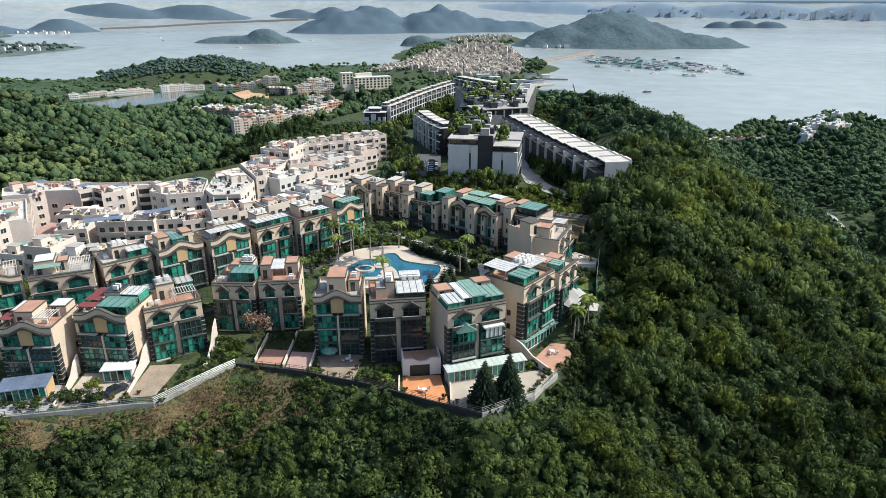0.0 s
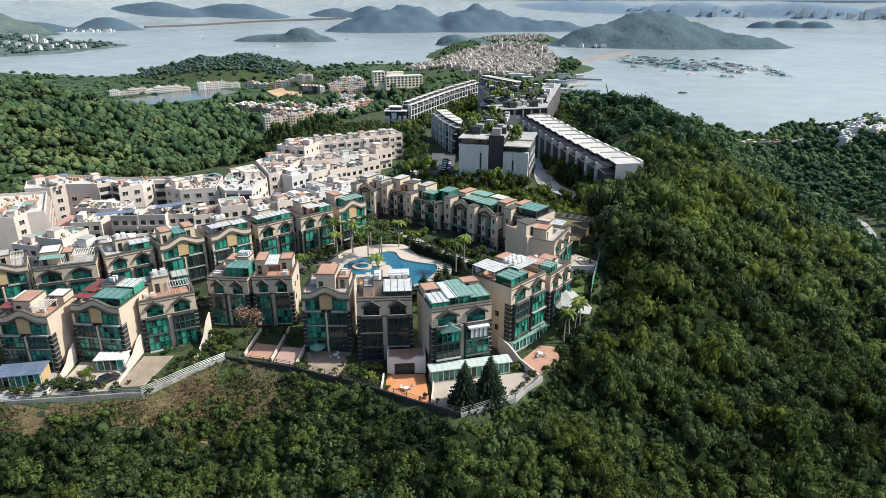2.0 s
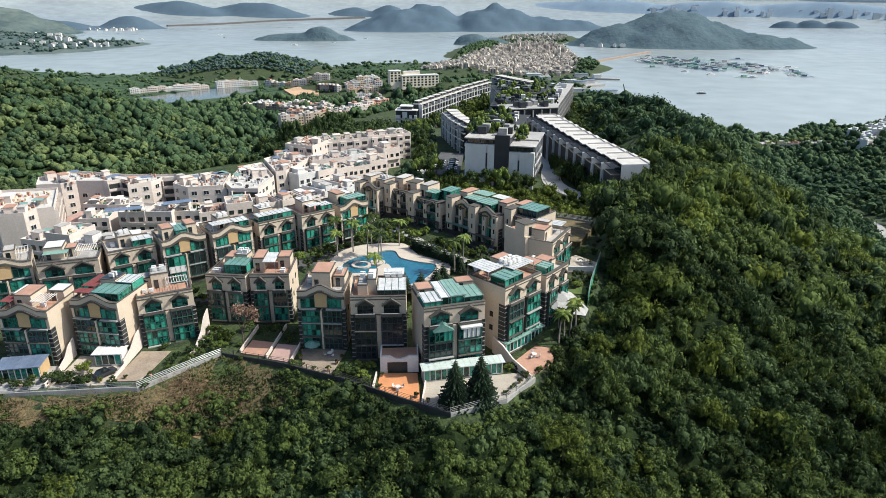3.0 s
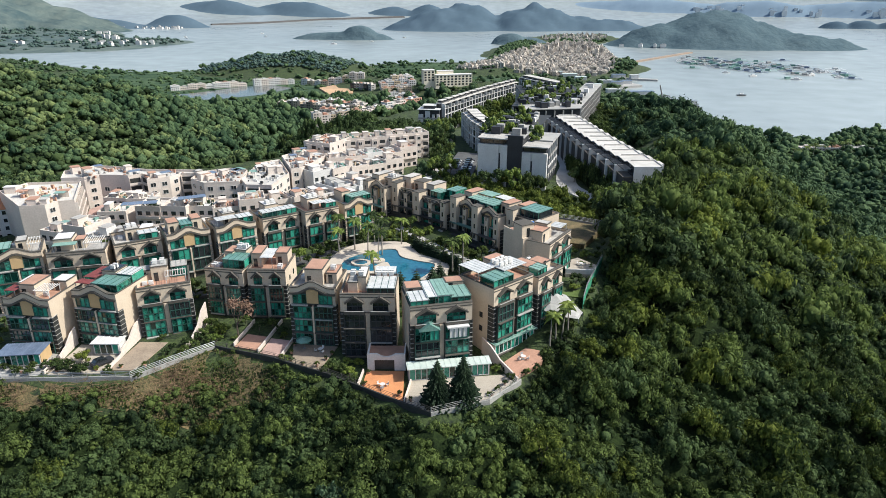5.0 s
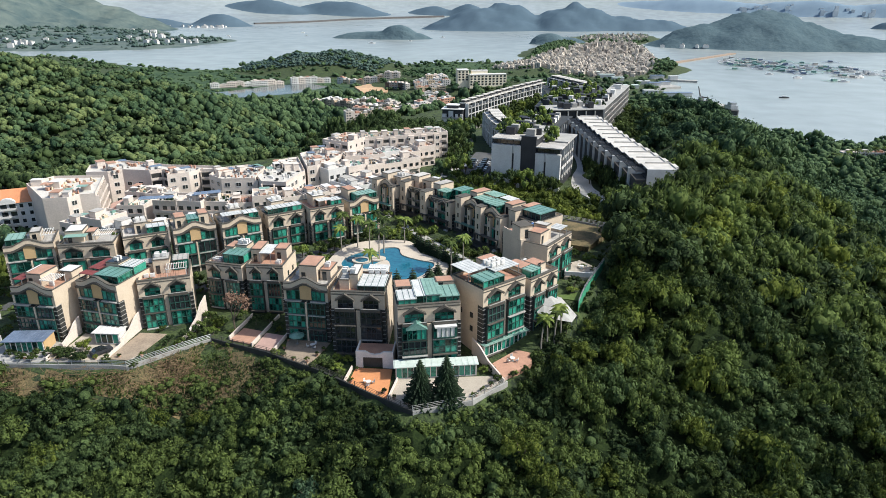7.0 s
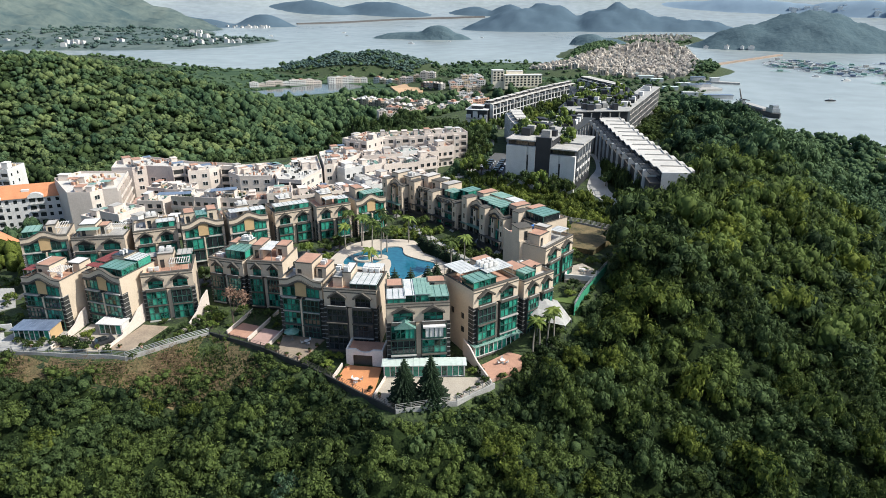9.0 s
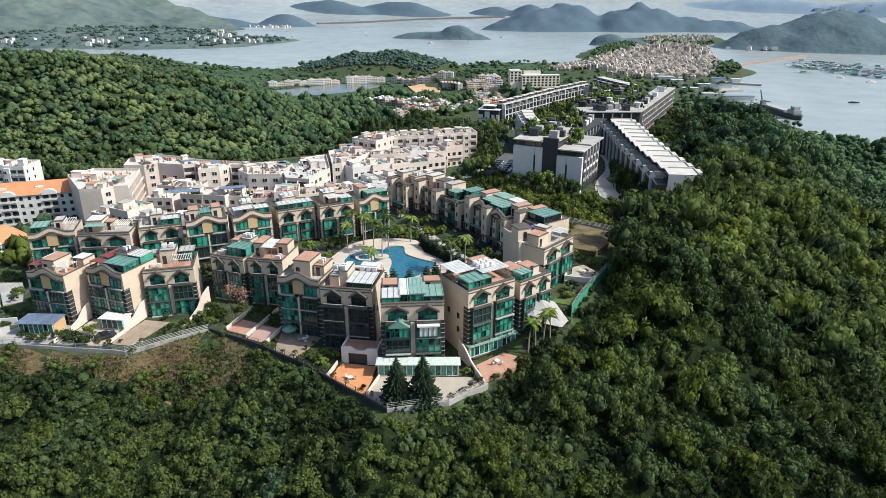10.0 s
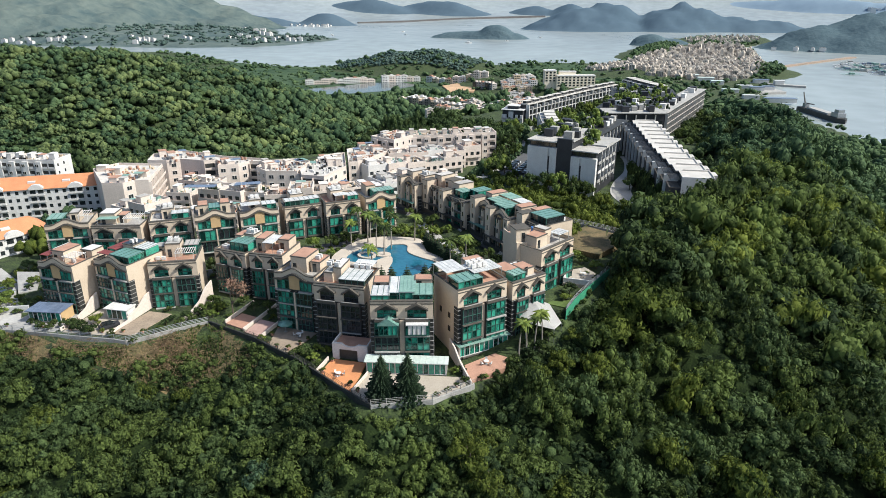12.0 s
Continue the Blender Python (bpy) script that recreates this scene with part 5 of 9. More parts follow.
# ---- pale apartment blocks and terraces ----
def block(p, q, roof, base, depth, wall, storeys, name="apartment_block", label="pale pinkish apartment block with rows of dark windows", group="pale apartment blocks", step=3.0, win=(1.6, 1.35), roof_mat=None, seed=0, bays=True, sides=True):
    g = random.Random(seed * 31 + 7)
    w, h = math.hypot(q[0] - p[0], q[1] - p[1]), roof - base
    v = thing(name, Matrix.Translation(((p[0] + q[0]) / 2, (p[1] + q[1]) / 2, base)) @ pose(0, 0, 0, 0, 0, facing(p, q)), label, "building", group)
    hw, fh = w / 2, h / storeys
    bm = boxes((-hw, hw, 0, depth, -6, h))
    if bays:
        for k in range(int(w / (step * 2))):
            x = -hw + step * (2 * k + 1)
            part("bay", boxes((x - step * 0.42, x + step * 0.42, -0.7, 0, -6, h - 0.01)), wall, v)
    part("wall", bm, wall, v)
    n = max(1, int(w / step))
    for r in range(storeys):
        for c in range(n):
            x = -hw + (c + 0.5) * w / n
            inbay = bays and any(abs(x - (-hw + step * (2 * k + 1))) < step * 0.5 for k in range(int(w / (step * 2))))
            y = -0.72 if inbay else -0.02
            if bays and not inbay:
                rec = shared("balcony", ("recess", wall.name), v, lambda: boxes((-1.35, 1.35, -0.55, 0, -0.15, 0.0), (-1.35, 1.35, -0.55, -0.45, 0.0, 0.85)), wall, pose(x, 0, r * fh + 0.35))
                # flat panel on the wall, dark like the shade of a recess
                shared("opening", "recess", rec, lambda: boxes((-1.2, 1.2, -0.03, 0.03, 0.0, 2.2)), M_stone, pose(0, 0, 0), "flat dark panel for the shade in a balcony recess")
            elif bays:
                win_ob = shared("window", win, v, lambda: boxes((-win[0] / 2, win[0] / 2, -0.06, 0.04, 0, 0.1), (-win[0] / 2, win[0] / 2, -0.06, 0.04, win[1] - 0.1, win[1]), (-win[0] / 2, -win[0] / 2 + 0.08, -0.05, 0.04, 0.1, win[1] - 0.1), (win[0] / 2 - 0.08, win[0] / 2, -0.05, 0.04, 0.1, win[1] - 0.1), (-0.04, 0.04, -0.05, 0.04, 0.1, win[1] - 0.1)), M_white, pose(x, y, r * fh + 0.95))
                shared("pane", win, win_ob, lambda: boxes((-win[0] / 2 + 0.06, win[0] / 2 - 0.06, -0.02, 0.02, 0.06, win[1] - 0.06)), M_dglass, pose(0, 0, 0))
            elif r > 0:
                shared("window", ("t", win), v, lambda: boxes((-win[0] / 2, win[0] / 2, -0.05, 0.04, 0, win[1])), M_dglass, pose(x, y, r * fh + 0.95))
        if not bays and r > 0:
            shared("balcony", (round(w, 1),), v, lambda: boxes((-hw + 0.3, hw - 0.3, -1.0, 0, -0.12, 0.05), (-hw + 0.3, hw - 0.3, -1.0, -0.9, 0.05, 0.85)), wall, pose(0, 0, r * fh + 0.1))
        if sides:
            for sx in (1,):
                for k in range(max(1, int(depth / 4.5))):
                    shared("side_window", "s", v, lambda: boxes((-0.04, 0.04, -0.6, 0.6, 0, 1.2)), M_dglass, pose(sx * (hw + 0.01), 2.2 + k * 4.2, r * fh + 1.0))
    roof_clutter(v, -hw, hw, 0, depth, h, wall, g, roof_mat or M_roof)
    return v


def roof_clutter(v, x0, x1, y0, y1, h, wall, g, roof_mat):
    part("roof_slab", boxes((x0 + 0.25, x1 - 0.25, y0 + 0.25, y1 - 0.25, h, h + 0.05)), roof_mat, v)
    part("parapet", boxes((x0, x0 + 0.25, y0, y1, h, h + 0.9), (x1 - 0.25, x1, y0, y1, h, h + 0.9), (x0 + 0.25, x1 - 0.25, y0, y0 + 0.25, h, h + 0.9), (x0 + 0.25, x1 - 0.25, y1 - 0.25, y1, h, h + 0.9)), wall, v)
    for stuff in (g.choice((M_white, M_roof, M_conc, M_cream)), g.choice((M_leaf_dark, M_terra, M_stone, M_gmetal, M_trim))):
        bm = bmesh.new()
        for k in range(int((x1 - x0) * (y1 - y0) / 9)):
            cx, cy, s = g.uniform(x0 + 0.6, x1 - 1.2), g.uniform(y0 + 0.6, y1 - 1.2), g.uniform(0.25, 1.0)
            box(bm, cx, cx + s, cy, cy + s * g.uniform(0.5, 1.6), h + 0.05, h + g.uniform(0.3, 1.3))
        tagged(part("roof_clutter", bm, stuff, v, "small tanks, pots and boxes on the roof"), kind="stuff")
    if x1 - x0 > 6:
        for k in range(int((x1 - x0) / 9)):
            x = x0 + 9 * (k + 0.5)
            if x < x1 - 0.5:
                part("party_wall", boxes((x, x + 0.18, y0 + 0.25, y1 - 0.25, h + 0.05, h + 1.1)), wall, v)
    n = max(1, int((x1 - x0) / 5))
    for k in range(n):
        xa = x0 + (k + g.uniform(0.1, 0.35)) * (x1 - x0) / n
        wd, dp = g.uniform(1.8, 3.4), min(g.uniform(2.4, 4.0), (y1 - y0) * 0.5)
        ya = y0 + g.uniform(0.3, 0.6) * (y1 - y0 - dp)
        hh = g.uniform(1.9, 2.9)
        xb = min(xa + wd, x1 - 0.4)
        if xb - xa < 0.8:
            continue
        sh = part("stair_house", boxes((xa, xb, ya, ya + dp, h, h + hh)), wall, v)
        part("stair_house_roof", boxes((xa - 0.15, xb + 0.15, ya - 0.15, ya + dp + 0.15, h + hh, h + hh + 0.14)), g.choice((M_roof, M_white, M_terra, M_pink, M_roof)), sh)
        ax, ay = g.uniform(x0 + 0.5, max(x0 + 0.6, x1 - 4)), g.uniform(y0 + 0.5, max(y0 + 0.6, y1 - 3.5))
        kind = g.random()
        if kind < 0.5:
            aw = part("awning", boxes((ax, min(ax + g.uniform(2, 3.6), x1 - 0.3), ay, min(ay + g.uniform(2, 3), y1 - 0.3), h + 2.1, h + 2.2)), g.choice((M_white, M_white, M_solar, M_gmetal, M_terra, M_pink, M_conc)), v)
            part("awning_frame", boxes(*[(ax + o, ax + o + 0.1, ay + o, ay + o + 0.1, h, h + 2.1) for o in (0.1, 1.7)]), M_steel, aw)
        elif kind < 0.75:
            part("planter", boxes((ax, ax + 2.0, ay, ay + 0.7, h, h + 0.6)), M_leaf_dark, v, "green roof planter")
        for j in range(g.randint(0, 3)):
            shared("air_conditioner", "ac", v, fan_unit, M_white, pose(g.uniform(x0 + 0.8, x1 - 0.8), g.uniform(y0 + 0.8, y1 - 0.8), h + 0.05, 0, 0, g.choice((0, 90, 180, 270))), "white outdoor cooling unit")


def angled_block(outline, roof, base, storeys, faces, wall, label, seed):
    """An apartment block on a many-cornered plan. faces: for each side w (windows), b (open balconies) or - (blank)."""
    g = random.Random(seed * 13 + 5)
    cx, cy = sum(p[0] for p in outline) / len(outline), sum(p[1] for p in outline) / len(outline)
    pts = [(x - cx, y - cy) for x, y in outline]
    h, n = roof - base, len(pts)
    fh = 3.1
    v = thing("apartment_block", Matrix.Translation((cx, cy, base)), label, "building", "pale apartment blocks")
    bm = bmesh.new()
    prism(bm, pts, -4, h)
    part("wall", bm, wall, v)
    bm = bmesh.new()
    prism(bm, [(x * 0.985, y * 0.985) for x, y in pts], h, h + 0.06)
    part("roof_slab", bm, g.choice((M_palescreed, M_palescreed, M_roof)), v)
    for k in range(n):
        a, b = Vector(pts[k]), Vector(pts[(k + 1) % n])
        run = (b - a).length
        m = Matrix.Translation((a.x, a.y, 0)) @ pose(0, 0, 0, 0, 0, facing(a, b))
        ob = part("parapet", boxes((0.0, run - 0.02, 0.02, 0.24, h, h + 0.95)), wall, v)
        ob.matrix_basis = m
        style = faces[k] if k < len(faces) else "-"
        if style == "-":
            continue
        cols = max(1, int(run / (3.1 if style == "w" else 3.8)))
        for c in range(cols):
            for r in range(storeys):
                x, z = (c + 0.5) * run / cols, h - (r + 1) * fh
                if style == "w":
                    if g.random() < 0.88:
                        win = shared("window", "angled", v, lambda: boxes((-0.95, 0.95, -0.1, 0.03, 0, 0.1), (-0.95, 0.95, -0.1, 0.03, 1.5, 1.6), (-0.95, -0.86, -0.08, 0.03, 0.1, 1.5), (0.86, 0.95, -0.08, 0.03, 0.1, 1.5), (-0.04, 0.04, -0.06, 0.03, 0.1, 1.5)), M_white, m @ pose(x, 0, z + 0.8))
                        shared("pane", "angled", win, lambda: boxes((-0.88, 0.88, -0.03, 0.02, 0.08, 1.52)), M_dglass, Matrix())
                else:
                    w = run / cols - 0.5
                    bl = shared("balcony", ("angled", round(w, 1), wall.name), v, lambda: boxes((-w / 2, w / 2, -0.9, 0, 0, 0.16), (-w / 2, w / 2, -0.9, -0.8, 0.16, 0.95), (-w / 2 - 0.2, -w / 2, -0.9, 0, 0, 3.0)), wall, m @ pose(x, 0, z + 0.1))
                    # no recess is cut: a dark panel stands for its shade
                    shared("opening", ("angled", round(w, 1)), bl, lambda: boxes((-w / 2 + 0.1, w / 2 - 0.1, -0.04, 0.03, 0.16, 2.5)), M_stone, Matrix(), "flat dark panel for the shade in a balcony recess")
    spots = []
    poly = [(x * 0.86, y * 0.86) for x, y in pts]
    while len(spots) < 60:
        x, y = g.uniform(min(p[0] for p in pts), max(p[0] for p in pts)), g.uniform(min(p[1] for p in pts), max(p[1] for p in pts))
        if outside(np.array([x]), np.array([y]), poly)[0] <= 0:
            spots.append((x, y))
    turn = pose(0, 0, 0, 0, 0, facing(outline[0], outline[1]))
    for k, (x, y) in enumerate(spots[:9]):
        if k < 5:
            w, d, hh = g.uniform(1.0, 1.9), g.uniform(1.0, 2.0), g.uniform(1.8, 2.8)
            sh = part("stair_house", boxes((-w, w, -d, d, 0, hh)), wall, v)
            sh.matrix_basis = Matrix.Translation((x, y, h + 0.05)) @ turn
            part("stair_house_roof", boxes((-w - 0.15, w + 0.15, -d - 0.15, d + 0.15, hh, hh + 0.14)), g.choice((M_roof, M_white, M_terra, M_pink)), sh)
        else:
            w, d = g.uniform(1.0, 2.2), g.uniform(0.9, 1.6)
            aw = part("awning", boxes((-w, w, -d, d, 2.1, 2.2)), g.choice((M_white, M_solar, M_gmetal, M_sheet, M_terra)), v)
            aw.matrix_basis = Matrix.Translation((x, y, h + 0.05)) @ turn
            part("awning_frame", boxes(*[(sx * (w - 0.15) - 0.05, sx * (w - 0.15) + 0.05, -0.05, 0.05, 0, 2.1) for sx in (-1, 1)]), M_steel, aw)
    for stuff, some in ((g.choice((M_white, M_conc, M_cream)), spots[9:34]), (g.choice((M_leaf_dark, M_terra, M_stone, M_gmetal)), spots[34:])):
        bm = bmesh.new()
        for x, y in some:
            d = g.uniform(0.2, 0.55)
            box(bm, x - d, x + d, y - d * 0.8, y + d * 0.8, h + 0.05, h + g.uniform(0.4, 1.4))
        tagged(part("roof_clutter", bm, stuff, v, "small tanks, pots and boxes on the roof"), kind="stuff")
    return v


ANGLED = "pale pinkish apartment block with angled fronts and dark windows"
angled_block([(-140.3, 181.1), (-133.0, 183.6), (-131.6, 187.9), (-127.3, 190.2), (-140.5, 212.0), (-158, 207), (-160, 196)], 4.0, -9, 4, "-w-b--", M_pink, ANGLED, 1)
angled_block([(-142.3, 216.3), (-139.0, 220.4), (-129.9, 221.4), (-127.6, 221.0), (-124.2, 224.5), (-119.5, 222.2), (-117.5, 216.8), (-111.3, 221.7), (-109.8, 227.1), (-104.4, 228.9), (-107.1, 233), (-126, 231), (-136.6, 233), (-149.2, 234), (-156, 224), (-150, 214)], 4.2, -8, 4, "ww-bb-wwb", M_pink, ANGLED, 2)
angled_block([(-103.5, 222.5), (-95.7, 217.6), (-84.1, 221.5), (-88, 238), (-96.1, 239.8), (-105, 233)], 3.6, -7, 3, "wwb", M_pink, ANGLED, 3)
angled_block([(-84, 223.5), (-79.2, 216.9), (-69.9, 217.5), (-69.9, 235.2), (-81.8, 256), (-88, 249)], 3.8, -6, 3, "wbw", M_pink, ANGLED, 4)
angled_block([(-69.5, 236.4), (-66.5, 239), (-64.7, 246), (-63.4, 262), (-76, 271), (-81.4, 257.4)], 5.0, -5, 3, "www", M_pink, ANGLED, 5)
APARTMENTS = [((-77, 272.5), (-64, 268.6), 8.2, -5, 18, 4), ((-62.5, 280), (-44, 289), 8.0, -5, 11, 4), ((-44, 289), (-26, 299), 8.6, -4, 11, 4)]
for i, (p, q, roof, base, depth, n) in enumerate(APARTMENTS):
    block(p, q, roof, base, depth, M_pink, n, seed=i, roof_mat=(M_roof, M_patio, M_roof)[i])


for p, q in (((-109, 188), (-97.5, 192.5)), ((-94, 196.5), (-86.5, 201.5))):
    v = thing("solar_canopy", Matrix.Translation(((p[0] + q[0]) / 2, (p[1] + q[1]) / 2, 2.4)) @ pose(0, 0, 0, 0, 0, facing(p, q)), "long blue-grey solar panel canopy on a terrace roof", "canopy", "solar canopies")
    half = math.hypot(q[0] - p[0], q[1] - p[1]) / 2
    for k in range(int(half * 2 / 2.2)):
        x = -half + k * 2.2
        part("panel", boxes((x, x + 2.1, -1.8, 1.8, 2.5, 2.58)), M_solar, v)
    for x in (-half + 0.2, 0, half - 0.4):
        part("post", boxes((x, x + 0.12, -1.6, -1.48, 0, 2.5)), M_steel, v)

def along(line, step):
    """Even stretches of a bent line: pairs of end points."""
    pts, out, need = [Vector((*c, 0)) for c in line], [], 0.0
    marks = []
    run = 0.0
    for a, b in zip(pts, pts[1:]):
        d = (b - a).length
        while need <= run + d:
            marks.append(a + (b - a) * ((need - run) / d))
            need += step
        run += d
    return [((a.x, a.y), (b.x, b.y)) for a, b in zip(marks, marks[1:])]


k = 0
for line, roof, fall, depth, st in (([(-124, 168), (-98, 163), (-74, 172), (-58, 182), (-44, 196)], 2.2, 0.4, 10, 2), ([(-108, 194), (-84, 196), (-64, 206), (-48, 222), (-34, 244)], 2.0, 0.4, 11, 2),
                                    ([(-60, 236), (-46, 255), (-26, 274)], 2.6, 0.3, 11, 2), ([(-58, 208), (-38, 228), (-24, 252)], 2.0, 0.0, 9, 2), ([(-62, 258), (-46, 268), (-26, 286)], 4.4, 0.0, 10, 2)):
    for a, b in along(line, 8.6):
        k += 1
        gk = random.Random(k * 7)
        off = Vector((b[1] - a[1], a[0] - b[0])).normalized() * gk.uniform(-1.8, 1.8)
        a, b = (a[0] + off.x, a[1] + off.y), (b[0] + off.x, b[1] + off.y)
        block(a, b, roof + random.Random(k).uniform(-1.4, 1.6), -8, depth * random.Random(k + 50).uniform(0.8, 1.0), gk.choice((M_pink, M_pink, M_pink, M_white)), 3, "terraced_house", "pale terraced house with a cluttered flat roof", "pale terraced houses", 2.5, (1.5, 1.4), random.Random(k).choice((M_palescreed, M_terra, M_pink, M_palescreed, M_sheet, M_roof, M_conc, M_palescreed)), k + 40, bays=False, sides=False)

for a, b, roof, deep, k in (((-119.5, 189.5), (-110.5, 191.5), 0.4, 9, 91), ((-128, 205.5), (-117.5, 206), 0.2, 9, 92), ((-117.5, 202.5), (-108.5, 204.5), 1.0, 8, 93)):
    block(a, b, roof, -8, deep, M_pink, 3, "terraced_house", "pale terraced house with a cluttered flat roof", "pale terraced houses", 2.5, (1.5, 1.4), M_palescreed, k, bays=False, sides=False)


def tiled_block(p, q, eave, base, depth, storeys, seed):
    w, h = math.hypot(q[0] - p[0], q[1] - p[1]), eave - base
    v = thing("tiled_apartment_block", Matrix.Translation(((p[0] + q[0]) / 2, (p[1] + q[1]) / 2, base)) @ pose(0, 0, 0, 0, 0, facing(p, q)), "white apartment block with an orange tiled hip roof", "building", "orange-roofed blocks")
    hw, fh = w / 2, h / storeys
    part("wall", boxes((-hw, hw, 0, depth, -6, h)), M_white, v)
    bm = bmesh.new()
    e = 0.6
    lo = [bm.verts.new(c) for c in ((-hw - e, -e, h), (hw + e, -e, h), (hw + e, depth + e, h), (-hw - e, depth + e, h))]
    hi = [bm.verts.new(c) for c in ((-hw + 4, depth / 2, h + 3.6), (hw - 4, depth / 2, h + 3.6))]
    for f in ((lo[0], lo[1], hi[1], hi[0]), (lo[2], lo[3], hi[0], hi[1]), (lo[1], lo[2], hi[1]), (lo[3], lo[0], hi[0]), lo[::-1]):
        bm.faces.new(f)
    roof = part("roof", bm, M_orange_roof, v, "orange clay-tiled hip roof")
    for k in range(int(w / 12)):
        x = -hw + 8 + k * 12
        part("skylight", boxes((x, x + 2.6, depth * 0.2, depth * 0.34, h + 1.0, h + 2.3)), M_white, roof)
    n = int(w / 2.6)
    for c in range(n):
        x = -hw + (c + 0.5) * w / n
        for r in range(storeys):
            wide = c % 5 in (2, 3)
            shared("window", wide, v, lambda: boxes((-0.95, 0.95, -0.06, 0.03, 0, 1.6)) if wide else boxes((-0.55, 0.55, -0.06, 0.03, 0.1, 1.4)), M_dglass, pose(x, 0, r * fh + 0.8))
            if wide:
                shared("balcony", "b", v, lambda: boxes((-1.25, 1.25, -0.9, 0, 0, 0.12), (-1.25, 1.25, -0.9, -0.82, 0.12, 0.8)), M_white, pose(x, 0, r * fh + 0.3))
        if c % 5 == 2:
            bm = bmesh.new()
            xx = x + w / n / 2
            slab_xz(bm, [(xx - 2.6, h - 0.2), (xx + 2.6, h - 0.2), (xx + 2.6, h + 0.5), (xx + 1.4, h + 1.5), (xx, h + 1.8), (xx - 1.4, h + 1.5), (xx - 2.6, h + 0.5)], -0.7, 0.9)
            part("dormer", bm, M_white, v, "curved white dormer gable")
    return v


tiled_block((-203, 161), (-154.3, 195.6), -0.8, -12, 13, 4, 1)
tiled_block((-147, 108.7), (-130.8, 150.7), -1.0, -10, 13, 3, 2)
block((-236, 199), (-197.5, 210), 1.2, -12, 12, M_white, 4, label="white apartment block with a flat roof behind an orange-roofed one", group="pale apartment blocks", seed=77)

# ---- dark modern blocks ----
def modern_block():
    v = thing("modern_block", Matrix.Translation((14.5, 239.5, 4.5)) @ pose(0, 0, 0, 0, 0, facing((0.5, 241), (28.5, 236))), "modern dark block with white end panels and a planted roof", "building")
    part("wall", boxes((-12.4, 4.0, 0.8, 27, -9, 14.6), (4.0, 12.4, 0.8, 27, -9, 12.4), (-1.6, 4, -0.3, 0.8, -9, 16.2)), M_black, v)
    for x0, x1, sl, top in ((-12.6, -1.6, -4.4, 12.6), (4.0, 13.2, 7.6, 10.4)):
        pn = part("end_panel", boxes((x0, sl - 0.35, -0.9, 0.8, -9, top), (sl + 0.35, x1, -0.9, 0.8, -9, top), (sl - 0.35, sl + 0.35, -0.5, 0.8, -9, top)), M_white, v, "white rendered end panel")
        part("slot_window", boxes((sl - 0.34, sl + 0.34, -0.62, -0.52, -6, top - 3)), M_black, pn)
        window(v, x0 + 0.6, x1 - 0.6, top + 0.2, top + 1.8, 0.4, 4, 1, M_dglass, M_black)
    for xa, xb, z in ((-12.9, -1.7, 14.6), (4.1, 13.6, 12.4)):
        for ya, yb, dz in ((-1.0, 9, 0), (9.3, 18, 0.5), (18.3, 27.5, 0)):
            part("roof_slab", boxes((xa, xb, ya, yb, z, z + 0.4 + dz)), M_roof if ya < 5 else M_conc, v)
    part("roof_deck", boxes((-1.7, 4.1, 1.2, 27.5, 15.0, 15.3)), M_conc, v)
    for k in range(15):
        gq = random.Random(k)
        x, y = gq.uniform(-11, 0.5), 5 + k * 1.4
        part("stair_house", boxes((x, x + gq.uniform(2, 3.6), y, y + gq.uniform(2, 3), 15.0, 17.4 + gq.uniform(0, 1.4))), M_black if k % 3 else M_conc, v, "dark roof stair house")
    for sx in (-1, 1):
        for c in range(5):
            for r in range(4 if sx < 0 else 3):
                x, y, z = sx * 12.45, 3.5 + c * 4.2, 1.2 + r * 3.3
                bl = shared("balcony", ("m", sx), v, lambda: boxes((0, sx * 1.0, -1.5, 1.5, 0, 0.18), (sx * 0.92, sx * 1.0, -1.5, 1.5, 0.18, 1.1)), M_white if r % 2 else M_conc, pose(x, y, z))
                shared("pane", "m", bl, lambda: boxes((-0.02, 0.04, -1.4, 1.4, 0.2, 2.4)), M_dglass, pose(sx * 0.04, 0, 0))
            part("fin", boxes((sx * 12.4, sx * 13.3, 3.5 + c * 4.2 + 1.75, 3.5 + c * 4.2 + 2.1, 0, 14.5 if sx < 0 else 12.3)), M_white, v)
    return v


modern_block()


